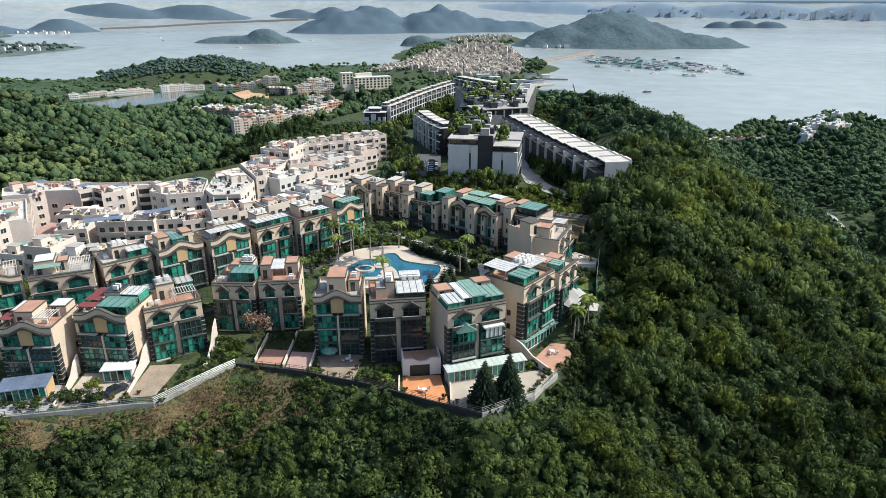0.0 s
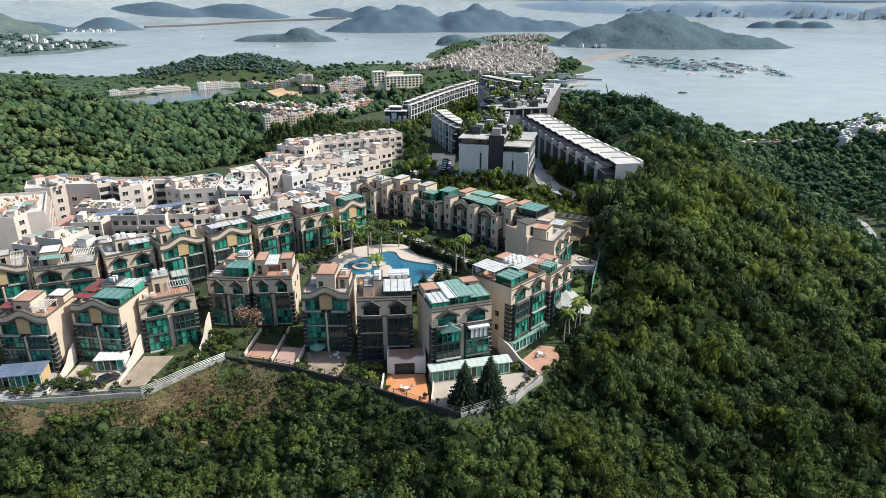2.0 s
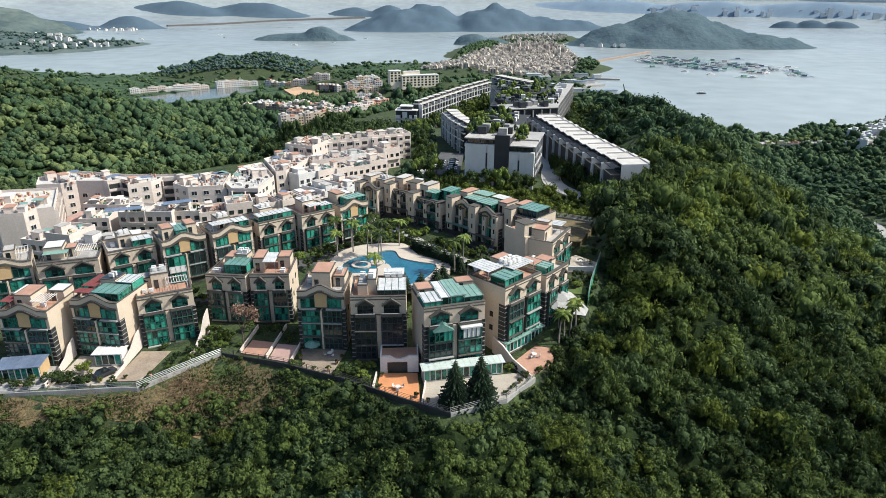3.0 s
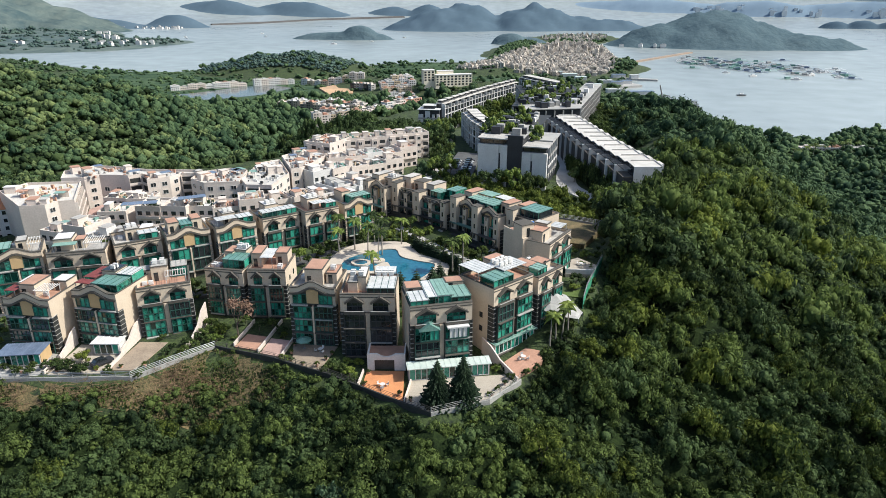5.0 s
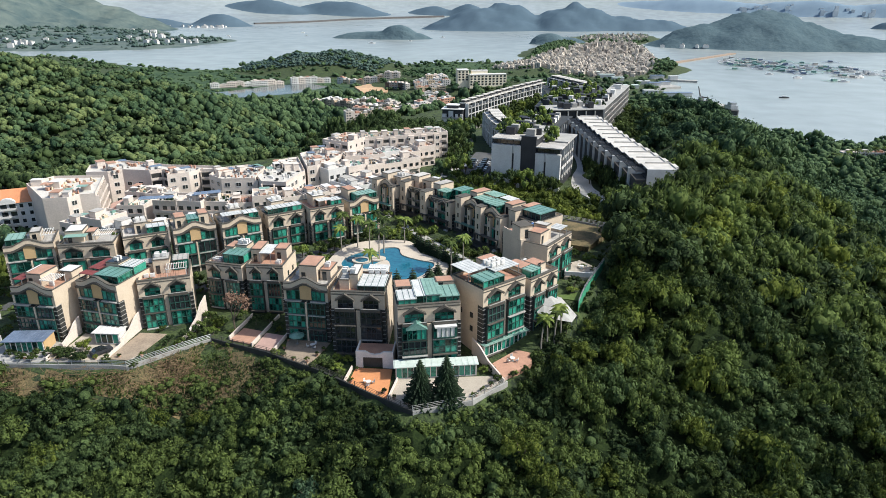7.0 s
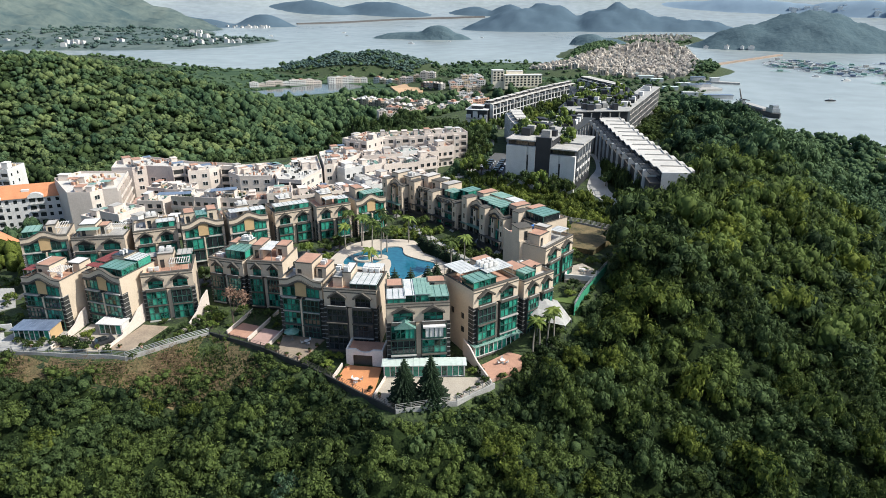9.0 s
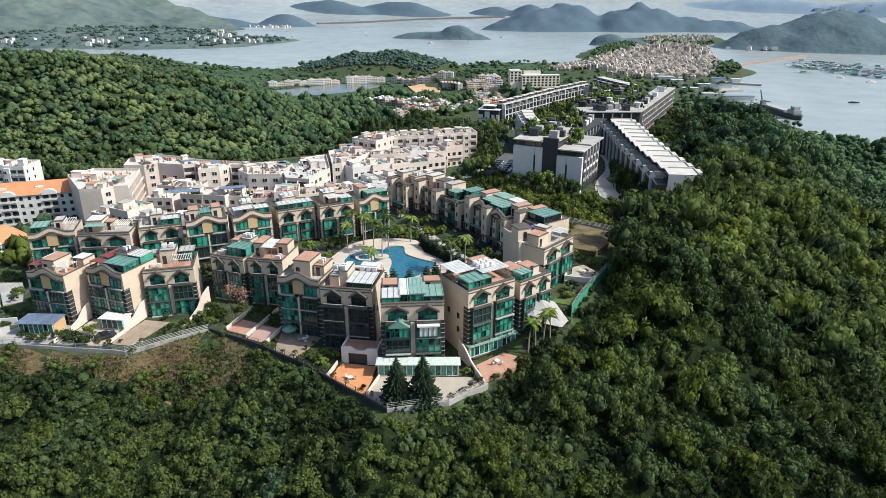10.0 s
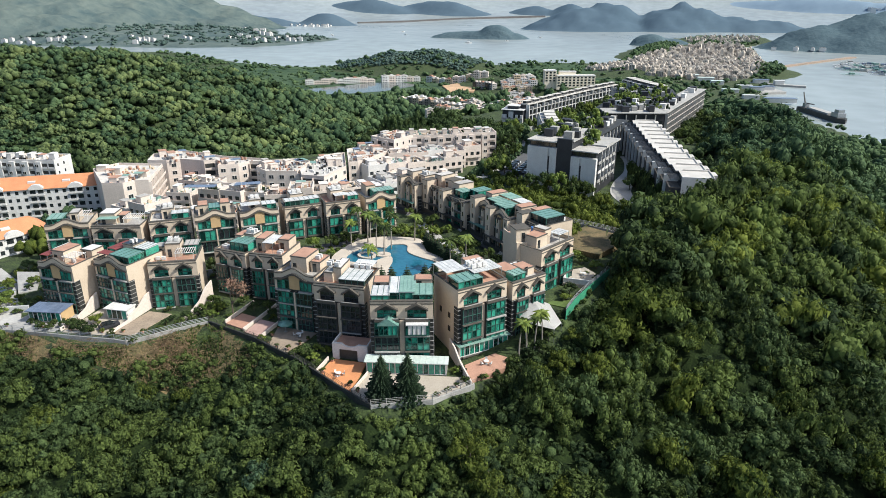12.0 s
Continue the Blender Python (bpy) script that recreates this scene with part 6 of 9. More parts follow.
def row_house(p, q, roof, base, depth, deck=True, skew=0.0, group="dark terraced houses"):
    w, h = math.hypot(q[0] - p[0], q[1] - p[1]), roof - base
    v = thing("modern_terraced_house", Matrix.Translation(((p[0] + q[0]) / 2, (p[1] + q[1]) / 2, base)) @ pose(0, 0, 0, 0, 0, facing(p, q) + skew), "dark modern terraced house with pale fins and a pale flat roof", "house", group)
    hw = w / 2
    part("wall", boxes((-hw, hw, 0.8, depth, -6, h - 0.3)), M_black, v)
    part("fin", boxes((-hw, -hw + (1.0 if deck else 0.6), -5.3 if deck else -1.5, 0.8, -6, h - (1.3 if deck else 0.35))), M_white, v, "pale party-wall fin")
    part("bay", boxes((-hw + 2.4, hw - 0.6, -1.0, 0.8, -4, h - 2.6)), M_black, v)
    window(v, -hw + 1.1, hw - 0.3, h - 3.0, h - 0.6, 0.5, 3 if deck else 1, 1, M_dglass, M_black)
    window(v, -hw + 2.6, hw - 0.8, 0.4, h - 2.9, -1.1, 2 if deck else 1, 3 if deck else 1, M_dglass, M_black)
    part("roof_slab", boxes((-hw, hw, -0.9, depth + 0.3, h - 0.3, h)), M_palescreed, v)
    part("roof_upstand", boxes((-hw, -hw + 0.35, 0.3, depth + 0.3, h, h + 0.45), (-hw + 0.35, hw, depth, depth + 0.3, h, h + 0.35)), M_palescreed, v)
    if not deck:
        part("attic", boxes((-hw + 1.0, hw - 1.6, 1.6, depth - 0.4, h, h + 1.5)), M_black, v, "dark set-back attic")
        part("attic_roof", boxes((-hw + 0.6, hw - 1.2, 1.0, depth, h + 1.5, h + 1.7)), M_palescreed, v)
        part("pier", boxes((-0.4, 0.1, -1.5, 0.8, -6, h - 1.4)), M_white, v, "pale rendered pier")
        for k in (1, 2, 3):
            part("balcony", boxes((-hw + 0.6, hw, -1.25, -1.1 if k > 1 else -0.2, h - 3.3 * k, h - 3.3 * k + 0.5)), M_conc if k % 2 else M_white, v)
    if deck:
        part("rear_bay", boxes((-hw + 0.2, 0.6, depth, depth + 1.9, -6, h - 0.05)), M_palescreed, v, "pale rear bay with its own flat roof")
        part("terrace", boxes((-hw + 0.6, hw, -4.6, -0.9, h - 3.7, h - 3.4)), M_trim, v)
        pg = part("pergola", boxes((-hw + 0.4, hw - 1.0, -4.4, -4.25, h - 1.2, h - 1.0), (-hw + 0.4, hw - 1.0, -1.2, -1.05, h - 1.2, h - 1.0)), M_black, v, "dark slatted pergola over the terrace")
        for k in range(6):
            x = -hw + 0.6 + k * (w - 1.8) / 5
            part("slat", boxes((x, x + 0.35, -4.5, -0.95, h - 1.0, h - 0.85)), M_black, pg)
        part("post", boxes((-hw + 0.5, -hw + 0.68, -4.4, -4.22, h - 3.4, h - 1.2)), M_black, pg)
        part("front_block", boxes((-hw + 1.2, hw, -4.5, -0.9, -6, h - 3.7)), M_black, v)
    return v


for i, (a, b) in enumerate(along([(32.5, 322), (36.4, 306), (43.0, 275), (48.2, 254), (57.4, 221)], 8.66)):
    last = row_house(a, b, 14.6 + i * 0.05, 1.0, 8.4, skew=-6)
part("end_wall", boxes((4.06, 4.4, -1.0, 8.7, -6, 14.2)), M_white, last, "white rendered end wall")
for i, (a, b) in enumerate(along([(-32, 386), (-20, 420), (-8, 452), (9, 490)], 8.4)):
    row_house(a, b, 9.0 + i * 0.1, -5.0, 4.2, False, group="far dark terraced houses")
for i, (a, b) in enumerate(along([(9, 522), (22, 500), (36, 478)], 8.4)):
    row_house(a, b, 9.6, -4.0, 8, False, group="far dark terraced houses")
for i, (a, b) in enumerate(along([(-14, 338), (-8, 316), (0, 297)], 8.4)):
    row_house(a, b, 12.5, 0.5, 6.5, False, group="dark houses by the car park")


def modern_slab(p, q, roof, base, depth, label, wall=None, storeys=4, seed=0):
    g = random.Random(seed)
    w, h = math.hypot(q[0] - p[0], q[1] - p[1]), roof - base
    v = thing("modern_slab_block", Matrix.Translation(((p[0] + q[0]) / 2, (p[1] + q[1]) / 2, base)) @ pose(0, 0, 0, 0, 0, facing(p, q)), label, "building", "modern slab blocks")
    hw, fh = w / 2, h / storeys
    part("wall", boxes((-hw, hw, 0, depth, -8, h - 0.4)), wall or M_black, v)
    part("roof_slab", boxes((-hw - 0.8, hw + 0.8, -1.2, depth + 0.8, h - 0.4, h)), M_stone if depth > 30 else M_conc, v)
    n = int(w / 4.2)
    for c in range(n):
        x = -hw + (c + 0.5) * w / n
        part("fin", boxes((x - w / n / 2, x - w / n / 2 + 0.3, -1.5, 0, -8, h - 0.9)), M_palescreed, v)
        for r in range(storeys):
            shared("pane", "slab", v, lambda: boxes((-1.5, 1.5, -0.06, 0.02, 0, 2.0)), M_dglass, pose(x + 0.2, 0, r * fh + 0.6))
            shared("balcony", "slab", v, lambda: boxes((-1.7, 1.7, -1.3, 0, 0, 0.15), (-1.7, 1.7, -1.3, -1.22, 0.15, 0.5)), M_palescreed, pose(x + 0.2, 0, r * fh + 0.2))
    if depth > 30:
        for k in range(int(depth / 5)):
            for sx in (-1, 1):
                part("fin", boxes((sx * hw, sx * (hw + 0.8), k * 5.0 + 1, k * 5.0 + 1.5, -8, h - 0.4)), M_white, v)
                for r in range(2, storeys):
                    shared("pane", ("side", sx), v, lambda: boxes((sx * 0.0, sx * 0.06, -1.8, 1.8, 0, 2.0)), M_dglass, pose(sx * hw, k * 5.0 + 3.6, r * fh + 0.6))
    for k in range(max(3, int(w * depth / 55))):
        x, y = g.uniform(-hw + 1, hw - 4), g.uniform(1, max(1.2, depth - 5))
        part("stair_house", boxes((x, x + g.uniform(2, 3.6), y, y + g.uniform(2.5, 4), h, h + g.uniform(1.8, 3.2))), g.choice((M_black, M_conc, M_white, M_black)), v)
    return v


modern_slab((18, 342), (45, 351), 14.0, 1.0, 14, "low modern club building with a broad pale roof", storeys=2, seed=3)
modern_slab((45, 366), (64, 468), 12.0, -4, 9, "modern slab block with pale balconies along the ridge", None, 5, 4)
modern_slab((5, 290), (21, 287), 13.0, 1.0, 44, "dark modern block with planted roof terraces", seed=5)
modern_slab((10, 362), (36, 360), 12.5, -2, 40, "dark modern block with planted roof terraces", seed=6)
modern_slab((14, 410), (50, 415), 12.5, -4, 40, "dark modern block with planted roof terraces", seed=7)
v = thing("white_tower", Matrix.Translation((-39.5, 381.5, -6)), "white modern end tower with dark glazing", "building")
part("wall", boxes((-6, 6, 0, 9, -4, 12)), M_black, v)
for x0, x1, top in ((-6.2, -3.4, 9.4), (-2.2, 0.6, 11.2), (1.8, 3.4, 9.4), (4.6, 6.2, 9.4)):
    part("end_panel", boxes((x0, x1, -0.8, 0.2, -4, top)), M_white, v, "white rendered end panel")
for k in (0, 1, 2):
    part("balcony", boxes((-6.2, 6.2, -1.5, -0.8, k * 3.2 + 0.4, k * 3.2 + 0.6), (-6.2, 6.2, -1.5, -1.42, k * 3.2 + 0.6, k * 3.2 + 1.3)), M_conc, v)
for x in (-3.3, 0.7, 3.5):
    for k in (0, 1, 2):
        part("pane", boxes((x, x + 1.0, -0.1, -0.04, k * 3.2 + 0.7, k * 3.2 + 3.0)), M_dglass, v)
part("roof_slab", boxes((-6.6, 6.6, -1.2, 9.6, 12, 12.3)), M_white, v)
part("attic", boxes((-3.6, 3.0, 2, 8, 12.3, 14.0)), M_black, v, "dark set-back attic")
part("attic_roof", boxes((-4.2, 3.6, 1.4, 8.6, 14.0, 14.25)), M_white, v)

# ---- towns on the plain ----
def town_building(x, y, turn, w, d, n, wall, label, group, roof=None, z=None, tiny=False):
    h = n * 3.1
    z = gz(x, y) if z is None else z
    v = thing("town_building", Matrix.Translation((x, y, z)) @ pose(0, 0, 0, 0, 0, turn), label, "building", group)
    k = (round(w), round(d), n)
    w, d = round(w), round(d)
    shared("wall", k, v, lambda: boxes((-w / 2, w / 2, -d / 2, d / 2, -3, h), (-w / 2, w / 2, -d / 2, -d / 2 + 0.3, h, h + 0.9), (-w / 2, w / 2, d / 2 - 0.3, d / 2, h, h + 0.9)), wall, Matrix())
    shared("roof_slab", k, v, lambda: boxes((-w / 2 + 0.2, w / 2 - 0.2, -d / 2 + 0.35, d / 2 - 0.35, h, h + 0.2), (-w / 5, w / 6, -d / 5, d / 4, h, h + 2.6)), roof or (M_sheet if group == "shore villas" else M_roof), Matrix())
    def bands():
        bm = bmesh.new()
        for r in range(n):
            z = r * 3.1
            for c in range(max(1, int((w - 2) / 3.2))):
                box(bm, -w / 2 + 1 + c * 3.2, -w / 2 + 3 + c * 3.2, -d / 2 - 0.08, -d / 2 + 0.05, z + 1.0, z + 2.4)
            for c in range(max(1, int((d - 2) / 3.4))):
                box(bm, w / 2 - 0.05, w / 2 + 0.08, -d / 2 + 1.2 + c * 3.4, -d / 2 + 3.0 + c * 3.4, z + 1.0, z + 2.4)
        return bm

    if not tiny:
        tagged(shared("window_band", k, v, bands, M_dglass, Matrix()), kind="stuff")
    return v


g = random.Random(11)


def fill_town(poly, step, turn, sizes, storeys, walls, label, group, keep=0.9, cap=400):
    made = 0
    x0, x1, y0, y1 = min(p[0] for p in poly), max(p[0] for p in poly), min(p[1] for p in poly), max(p[1] for p in poly)
    y = y0
    row = 0
    while y < y1:
        x = x0 + (row % 2) * step * 0.5
        while x < x1 and made < cap:
            px, py = x + g.uniform(-0.25, 0.25) * step, y + g.uniform(-0.25, 0.25) * step
            if g.random() < keep and outside(np.array([px]), np.array([py]), poly)[0] <= 0:
                town_building(px, py, turn + g.choice((0, 90, 0, 0)) + g.uniform(-8, 8), g.uniform(*sizes), g.uniform(9, 12.5), g.randint(*storeys), g.choice(walls), label, group)
                made += 1
            x += step
        y += step * 0.9
        row += 1



def town_row(line, unit, depth, storeys, walls, label, group, z=None, gaps=0.0):
    """Joined houses in a bent row, stepping a little in height and depth."""
    for a, b in along(line, unit):
        back = g.uniform(-1.2, 1.2)
        n = g.choice(storeys)
        if g.random() < gaps:
            continue
        town_building((a[0] + b[0]) / 2 + back * 0.3, (a[1] + b[1]) / 2 + depth / 2 + back, facing(a, b), unit + 1.0, depth, n, g.choice(walls), label, group, g.choice((M_roof, M_white, M_roof, M_pink, M_terra)), z=(gz((a[0] + b[0]) / 2, (a[1] + b[1]) / 2) if z is None else z))


M_tan = mat("tan_render", (0.60, 0.475, 0.375), (0.48, 0.38, 0.30), 0.85, scale=0.15, fine=1.5, vary=0.3)
CREAM = "cream row house with dark windows and a pale flat roof"
town_row([(-326, 900), (-273, 888), (-237, 876), (-186, 872)], 10, 13, (4, 5), (M_cream, M_tan, M_sand), CREAM, "cream row houses")
town_row([(-345, 905), (-300, 912), (-268, 916), (-215, 904)], 10, 13, (4, 5), (M_white, M_cream, M_pink), CREAM, "cream row houses")
town_row([(-246, 762), (-203, 788), (-159, 818), (-130, 838)], 10, 14, (5, 6), (M_tan, M_cream, M_tan, M_pink), CREAM, "cream row houses", -83)
town_row([(-255, 815), (-212, 824), (-170, 850), (-138, 870)], 10, 14, (5, 6), (M_tan, M_cream, M_pink), CREAM, "cream row houses")
town_row([(-190, 905), (-170, 930), (-150, 960)], 11, 14, (4, 5), (M_pink, M_white, M_terra), CREAM, "cream row houses")
for k in range(7):
    town_row([(-246 + k * 9, 1110 - k * 26), (-192 + k * 7, 1138 - k * 28)], 11, 11, (2, 3), (M_white, M_white, M_pink, M_cream), "small white house with a flat roof in a close cluster", "white house cluster")
VILLAGE = "white village house beside the green lake shore"
town_row([(-486, 1146), (-450, 1172), (-417, 1190)], 12, 12, (3, 4), (M_white, M_white, M_pink), VILLAGE, "lakeside village", gaps=0.06)
town_row([(-406, 1178), (-365, 1170), (-285, 1184)], 13, 13, (3, 4), (M_cream, M_white, M_pink), VILLAGE, "lakeside village", gaps=0.06)
town_row([(-600, 1064), (-550, 1100), (-496, 1142)], 14, 11, (2, 3), (M_white, M_white, M_pink), VILLAGE, "lakeside village", gaps=0.06)
town_row([(-295, 1120), (-248, 1086)], 9, 10, (3,), (M_stone, M_conc), "dark new row house beside the building site", "new row houses")

M_sandstone = mat("pale_cream_render", (0.78, 0.70, 0.55), (0.66, 0.58, 0.45), 0.85, scale=0.1, fine=1.0)
v = thing("hilltop_building", Matrix.Translation((-122, 1062, -66)) @ pose(0, 0, 0, 0, 0, 22), "large cream institutional building with deep windows on a wooded knoll", "building")
part("wall", boxes((-38, -20, 0, 16, -4, 24), (-20, 40, -6, 14, -4, 17), (-14, 12, 6, 14, 17, 22)), M_sandstone, v)
part("roof_slab", boxes((-38.4, -19.6, -0.4, 16.4, 24, 24.6), (-19.6, 40.4, -6.4, 6, 17, 17.6), (-14.4, 12.4, 5.6, 14.4, 22, 22.6)), M_white, v)
for r in range(4):
    for c in range(10):
        shared("window", "hilltop", v, lambda: boxes((-1.6, 1.6, -0.1, 0.1, 0, 2.4)), M_dglass, pose(-17 + c * 6, -6.05, 1.2 + r * 4.0))
    for c in range(3):
        shared("window", "hilltop", v, lambda: boxes((-1.6, 1.6, -0.1, 0.1, 0, 2.4)), M_dglass, pose(-35 + c * 6, -0.05, 8 + r * 4.0))

town_row([(303, 735), (352, 742), (389, 747)], 15, 9, (1,), (M_white,), "low white boat shed with a pale roof by the water", "shore sheds")
fill_town(TOWNS[4], 15, 35, (8, 11), (1, 3), (M_white, M_white, M_pink), "white villa among trees on the shore hill", "shore villas", 0.8)


def town_mass(name, poly, step, keep, low, high, material, label):
    """Dense small far buildings, joined, with set-back tops."""
    pts = scatter(min(p[0] for p in poly), max(p[0] for p in poly), min(p[1] for p in poly), max(p[1] for p in poly), step, lambda x, y: (outside(x, y, poly) <= 0) & (rng.uniform(0, 1, x.shape) < keep))
    vs, fs, dark_v, dark_f = [], [], [], []
    unit = np.array([(-1, -1, 0), (1, -1, 0), (1, 1, 0), (-1, 1, 0), (-1, -1, 1), (1, -1, 1), (1, 1, 1), (-1, 1, 1)], float)
    tri = np.array([(4, 5, 6), (4, 6, 7), (0, 1, 5), (0, 5, 4), (1, 2, 6), (1, 6, 5), (2, 3, 7), (2, 7, 6), (3, 0, 4), (3, 4, 7)])

    def put(vl, fl, c, sx, sy, z0, z1, a):
        q = unit * (sx, sy, z1 - z0)
        fl.append(tri + 8 * len(vl))
        vl.append(np.stack([q[:, 0] * math.cos(a) - q[:, 1] * math.sin(a) + c[0], q[:, 0] * math.sin(a) + q[:, 1] * math.cos(a) + c[1], q[:, 2] + z0], -1))

    for x, y, z in pts:
        sx, sy, h, a = rng.uniform(3.0, 6.6), rng.uniform(2.8, 4.8), rng.uniform(low, high), rng.uniform(-0.4, 0.4) + rng.integers(0, 2) * 1.57
        put(vs, fs, (x, y), sx, sy, z - 4, z + h, a)
        put(vs, fs, (x, y), sx * rng.uniform(0.3, 0.6), sy * 0.5, z + h, z + h + 2.4, a)
        for k in (-0.55, 0.05, 0.6):
            c = (x + k * sx * math.cos(a), y + k * sx * math.sin(a))
            put(dark_v, dark_f, c, 0.55, sy + 0.1, z + 1.5, z + h - 1.2, a)
    tagged(new(name, mesh_from(name, np.concatenate(vs), np.concatenate(fs), material)), label, "town", kind="stuff")
    tagged(new(name + "_window_strips", mesh_from(name, np.concatenate(dark_v), np.concatenate(dark_f), M_stone)), "dark window strips of the far town", "town", kind="stuff")


M_town = mat("pale_town_render", (0.63, 0.56, 0.475), (0.38, 0.33, 0.28), 0.9, scale=0.02, fine=0.1, island=0.7)
town_mass("harbour_town", TOWNS[2], 13.0, 0.8, 4, 11, M_town, "dense pale buildings of the far harbour town")
town_mass("harbour_towers", [(20, 1900), (190, 1880), (190, 2300), (60, 2300)], 26, 0.7, 13, 22, M_town, "taller pale housing blocks of the far harbour town")
town_mass("outer_town", [(30, 2560), (190, 2450), (290, 2700), (270, 3000), (120, 2950), (20, 2740)], 22, 0.6, 4, 10, M_town, "small white buildings at the end of the far spit")
bm = bmesh.new()
prism(bm, LAKE, SEA + 4.8, SEA + 5.4)
plain("lake", bm, M_lake, "still grey lake on the green plain", "lake", kind="structure")

patch_site = bmesh.new()
prism(patch_site, TOWNS[5], gz(-310, 1120) - 3, gz(-310, 1120) + 1.5)
plain("building_site", patch_site, M_site, "bare orange-brown earth of a building site", "earth", kind="structure")

# ---- estate grounds ----
def patch(name, outline, z, material, label, category="paving", thick=1.2, kind=""):
    if z is None:
        cx, cy = sum(p[0] for p in outline) / len(outline), sum(p[1] for p in outline) / len(outline)
        z = max([gz(x, y) for x, y in outline] + [gz((x + cx) / 2, (y + cy) / 2) for x, y in outline] + [gz(cx, cy)]) + 0.08
    bm = bmesh.new()
    prism(bm, outline, z - thick, z)
    return plain(name, bm, material, label, category, kind=kind)


def smooth_loop(pts, n=5):
    out, m = [], len(pts)
    for i in range(m):
        p0, p1, p2, p3 = [Vector(pts[(i + j) % m]) for j in (-1, 0, 1, 2)]
        for k in range(n):
            t = k / n
            q = 0.5 * ((2 * p1) + (p2 - p0) * t + (2 * p0 - 5 * p1 + 4 * p2 - p3) * t * t + (3 * p1 - p0 - 3 * p2 + p3) * t ** 3)
            out.append((q.x, q.y))
    return out


def holed(outer, holes, z, depth):
    """A flat deck with holes, and the holes' walls down to a depth."""
    bm = bmesh.new()
    edges = []
    for loop in [outer] + holes:
        vs = [bm.verts.new((x, y, z)) for x, y in loop]
        edges += [bm.edges.new((vs[i], vs[(i + 1) % len(vs)])) for i in range(len(vs))]
        lo = [bm.verts.new((x, y, z - depth)) for x, y in loop]
        for i in range(len(vs)):
            bm.faces.new((vs[i], vs[(i + 1) % len(vs)], lo[(i + 1) % len(vs)], lo[i]))
    bmesh.ops.triangle_fill(bm, use_beauty=True, edges=edges)
    bmesh.ops.recalc_face_normals(bm, faces=bm.faces)
    return bm


POOL = smooth_loop([(-24.3, 149.8), (-24.0, 154.0), (-21.5, 157.6), (-17.6, 158.6), (-17.0, 161.4), (-12.8, 162.4), (-10.3, 157.6), (-5.3, 155.2), (-0.8, 153.6), (-1.4, 147.6), (-4.0, 142.6), (-7.6, 140.6), (-10.6, 146.2),
                    (-11.6, 150.4), (-13.4, 153.2), (-15.6, 150.0), (-15.0, 147.2), (-19.0, 146.6), (-22.6, 146.8)], 4)
SPA = [(-19.6 + 1.7 * math.cos(a * 0.3927), 151.8 + 1.5 * math.sin(a * 0.3927)) for a in range(16)]
SPA_RIM = [(-19.6 + 2.5 * math.cos(a * 0.3927), 151.8 + 2.2 * math.sin(a * 0.3927)) for a in range(16)]
plain("pool_deck", holed(smooth_loop(DECK, 3), [POOL], 4.45, 1.4), M_deck, "pale stone deck round a swimming pool", "pool deck", kind="structure")
patch("swimming_pool", POOL, 4.2, M_poolwater, "curved blue swimming pool with still water", "pool", 0.3)
plain("spa_pool", holed(SPA_RIM, [SPA], 4.6, 0.9), M_deck, "round raised spa pool beside the swimming pool", "pool")
patch("spa_water", SPA, 4.45, M_poolwater, "clear water in the round spa pool", "water", 0.3)
ISLET = [(-17.6, 154.6), (-15.6, 155.6), (-13.9, 154.6), (-14.6, 152.6), (-16.8, 152.2)]
patch("pool_islet", smooth_loop(ISLET, 4), 4.55, M_deck, "small paved islet in the swimming pool", "paving")


def strip(name, line, width, lift, material, label, category="road", z=None, n=10):
    """A road along a bent line that follows the ground."""
    pts = []
    m = len(line)
    for i in range(m - 1):
        p0, p1, p2, p3 = [Vector(line[min(max(i + j, 0), m - 1)]) for j in (-1, 0, 1, 2)]
        for k in range(n):
            t = k / n
            pts.append(0.5 * ((2 * p1) + (p2 - p0) * t + (2 * p0 - 5 * p1 + 4 * p2 - p3) * t * t + (3 * p1 - p0 - 3 * p2 + p3) * t ** 3))
    pts.append(Vector(line[-1]))
    bm = bmesh.new()
    prev = None
    for i, p in enumerate(pts):
        d = (pts[min(i + 1, len(pts) - 1)] - pts[max(i - 1, 0)]).normalized()
        nn = Vector((-d.y, d.x)) * width / 2
        h = max(gz(p.x + s * nn.x, p.y + s * nn.y) for s in (-1, 0, 1)) + lift if z is None else z
        row = [bm.verts.new((p.x + s * nn.x, p.y + s * nn.y, h - dz)) for s, dz in ((-1, 1.2), (-1, 0), (1, 0), (1, 1.2))]
        if prev:
            for k in range(3):
                bm.faces.new((prev[k], prev[k + 1], row[k + 1], row[k]))
        prev = row
    bmesh.ops.recalc_face_normals(bm, faces=bm.faces)
    return plain(name, bm, material, label, category, kind="structure")


# meadows on the plain
# the plain's green is toned bluish to carry the haze over it
patch("coastal_plain", [(-1010, 1385), (-858, 1340), (-740, 1345), (-690, 1440), (-440, 1520), (-388, 1500), (-280, 1640), (-130, 1590), (-20, 1400), (-60, 1000), (-300, 760), (-400, 800), (-560, 900), (-800, 1150)], SEA + 5.1, M_plain, "flat green coastal plain of meadows and scrub", "ground", 3, kind="structure")
patch("meadow", [(-480, 950), (-430, 945), (-412, 990), (-428, 1045), (-468, 1010)], None, M_lawn, "pale green meadow beside the still lake", "meadow")
patch("meadow", [(-720, 1150), (-640, 1080), (-585, 1088), (-610, 1180), (-700, 1230), (-790, 1250)], None, M_lawn, "pale green meadow on the coastal plain", "meadow")
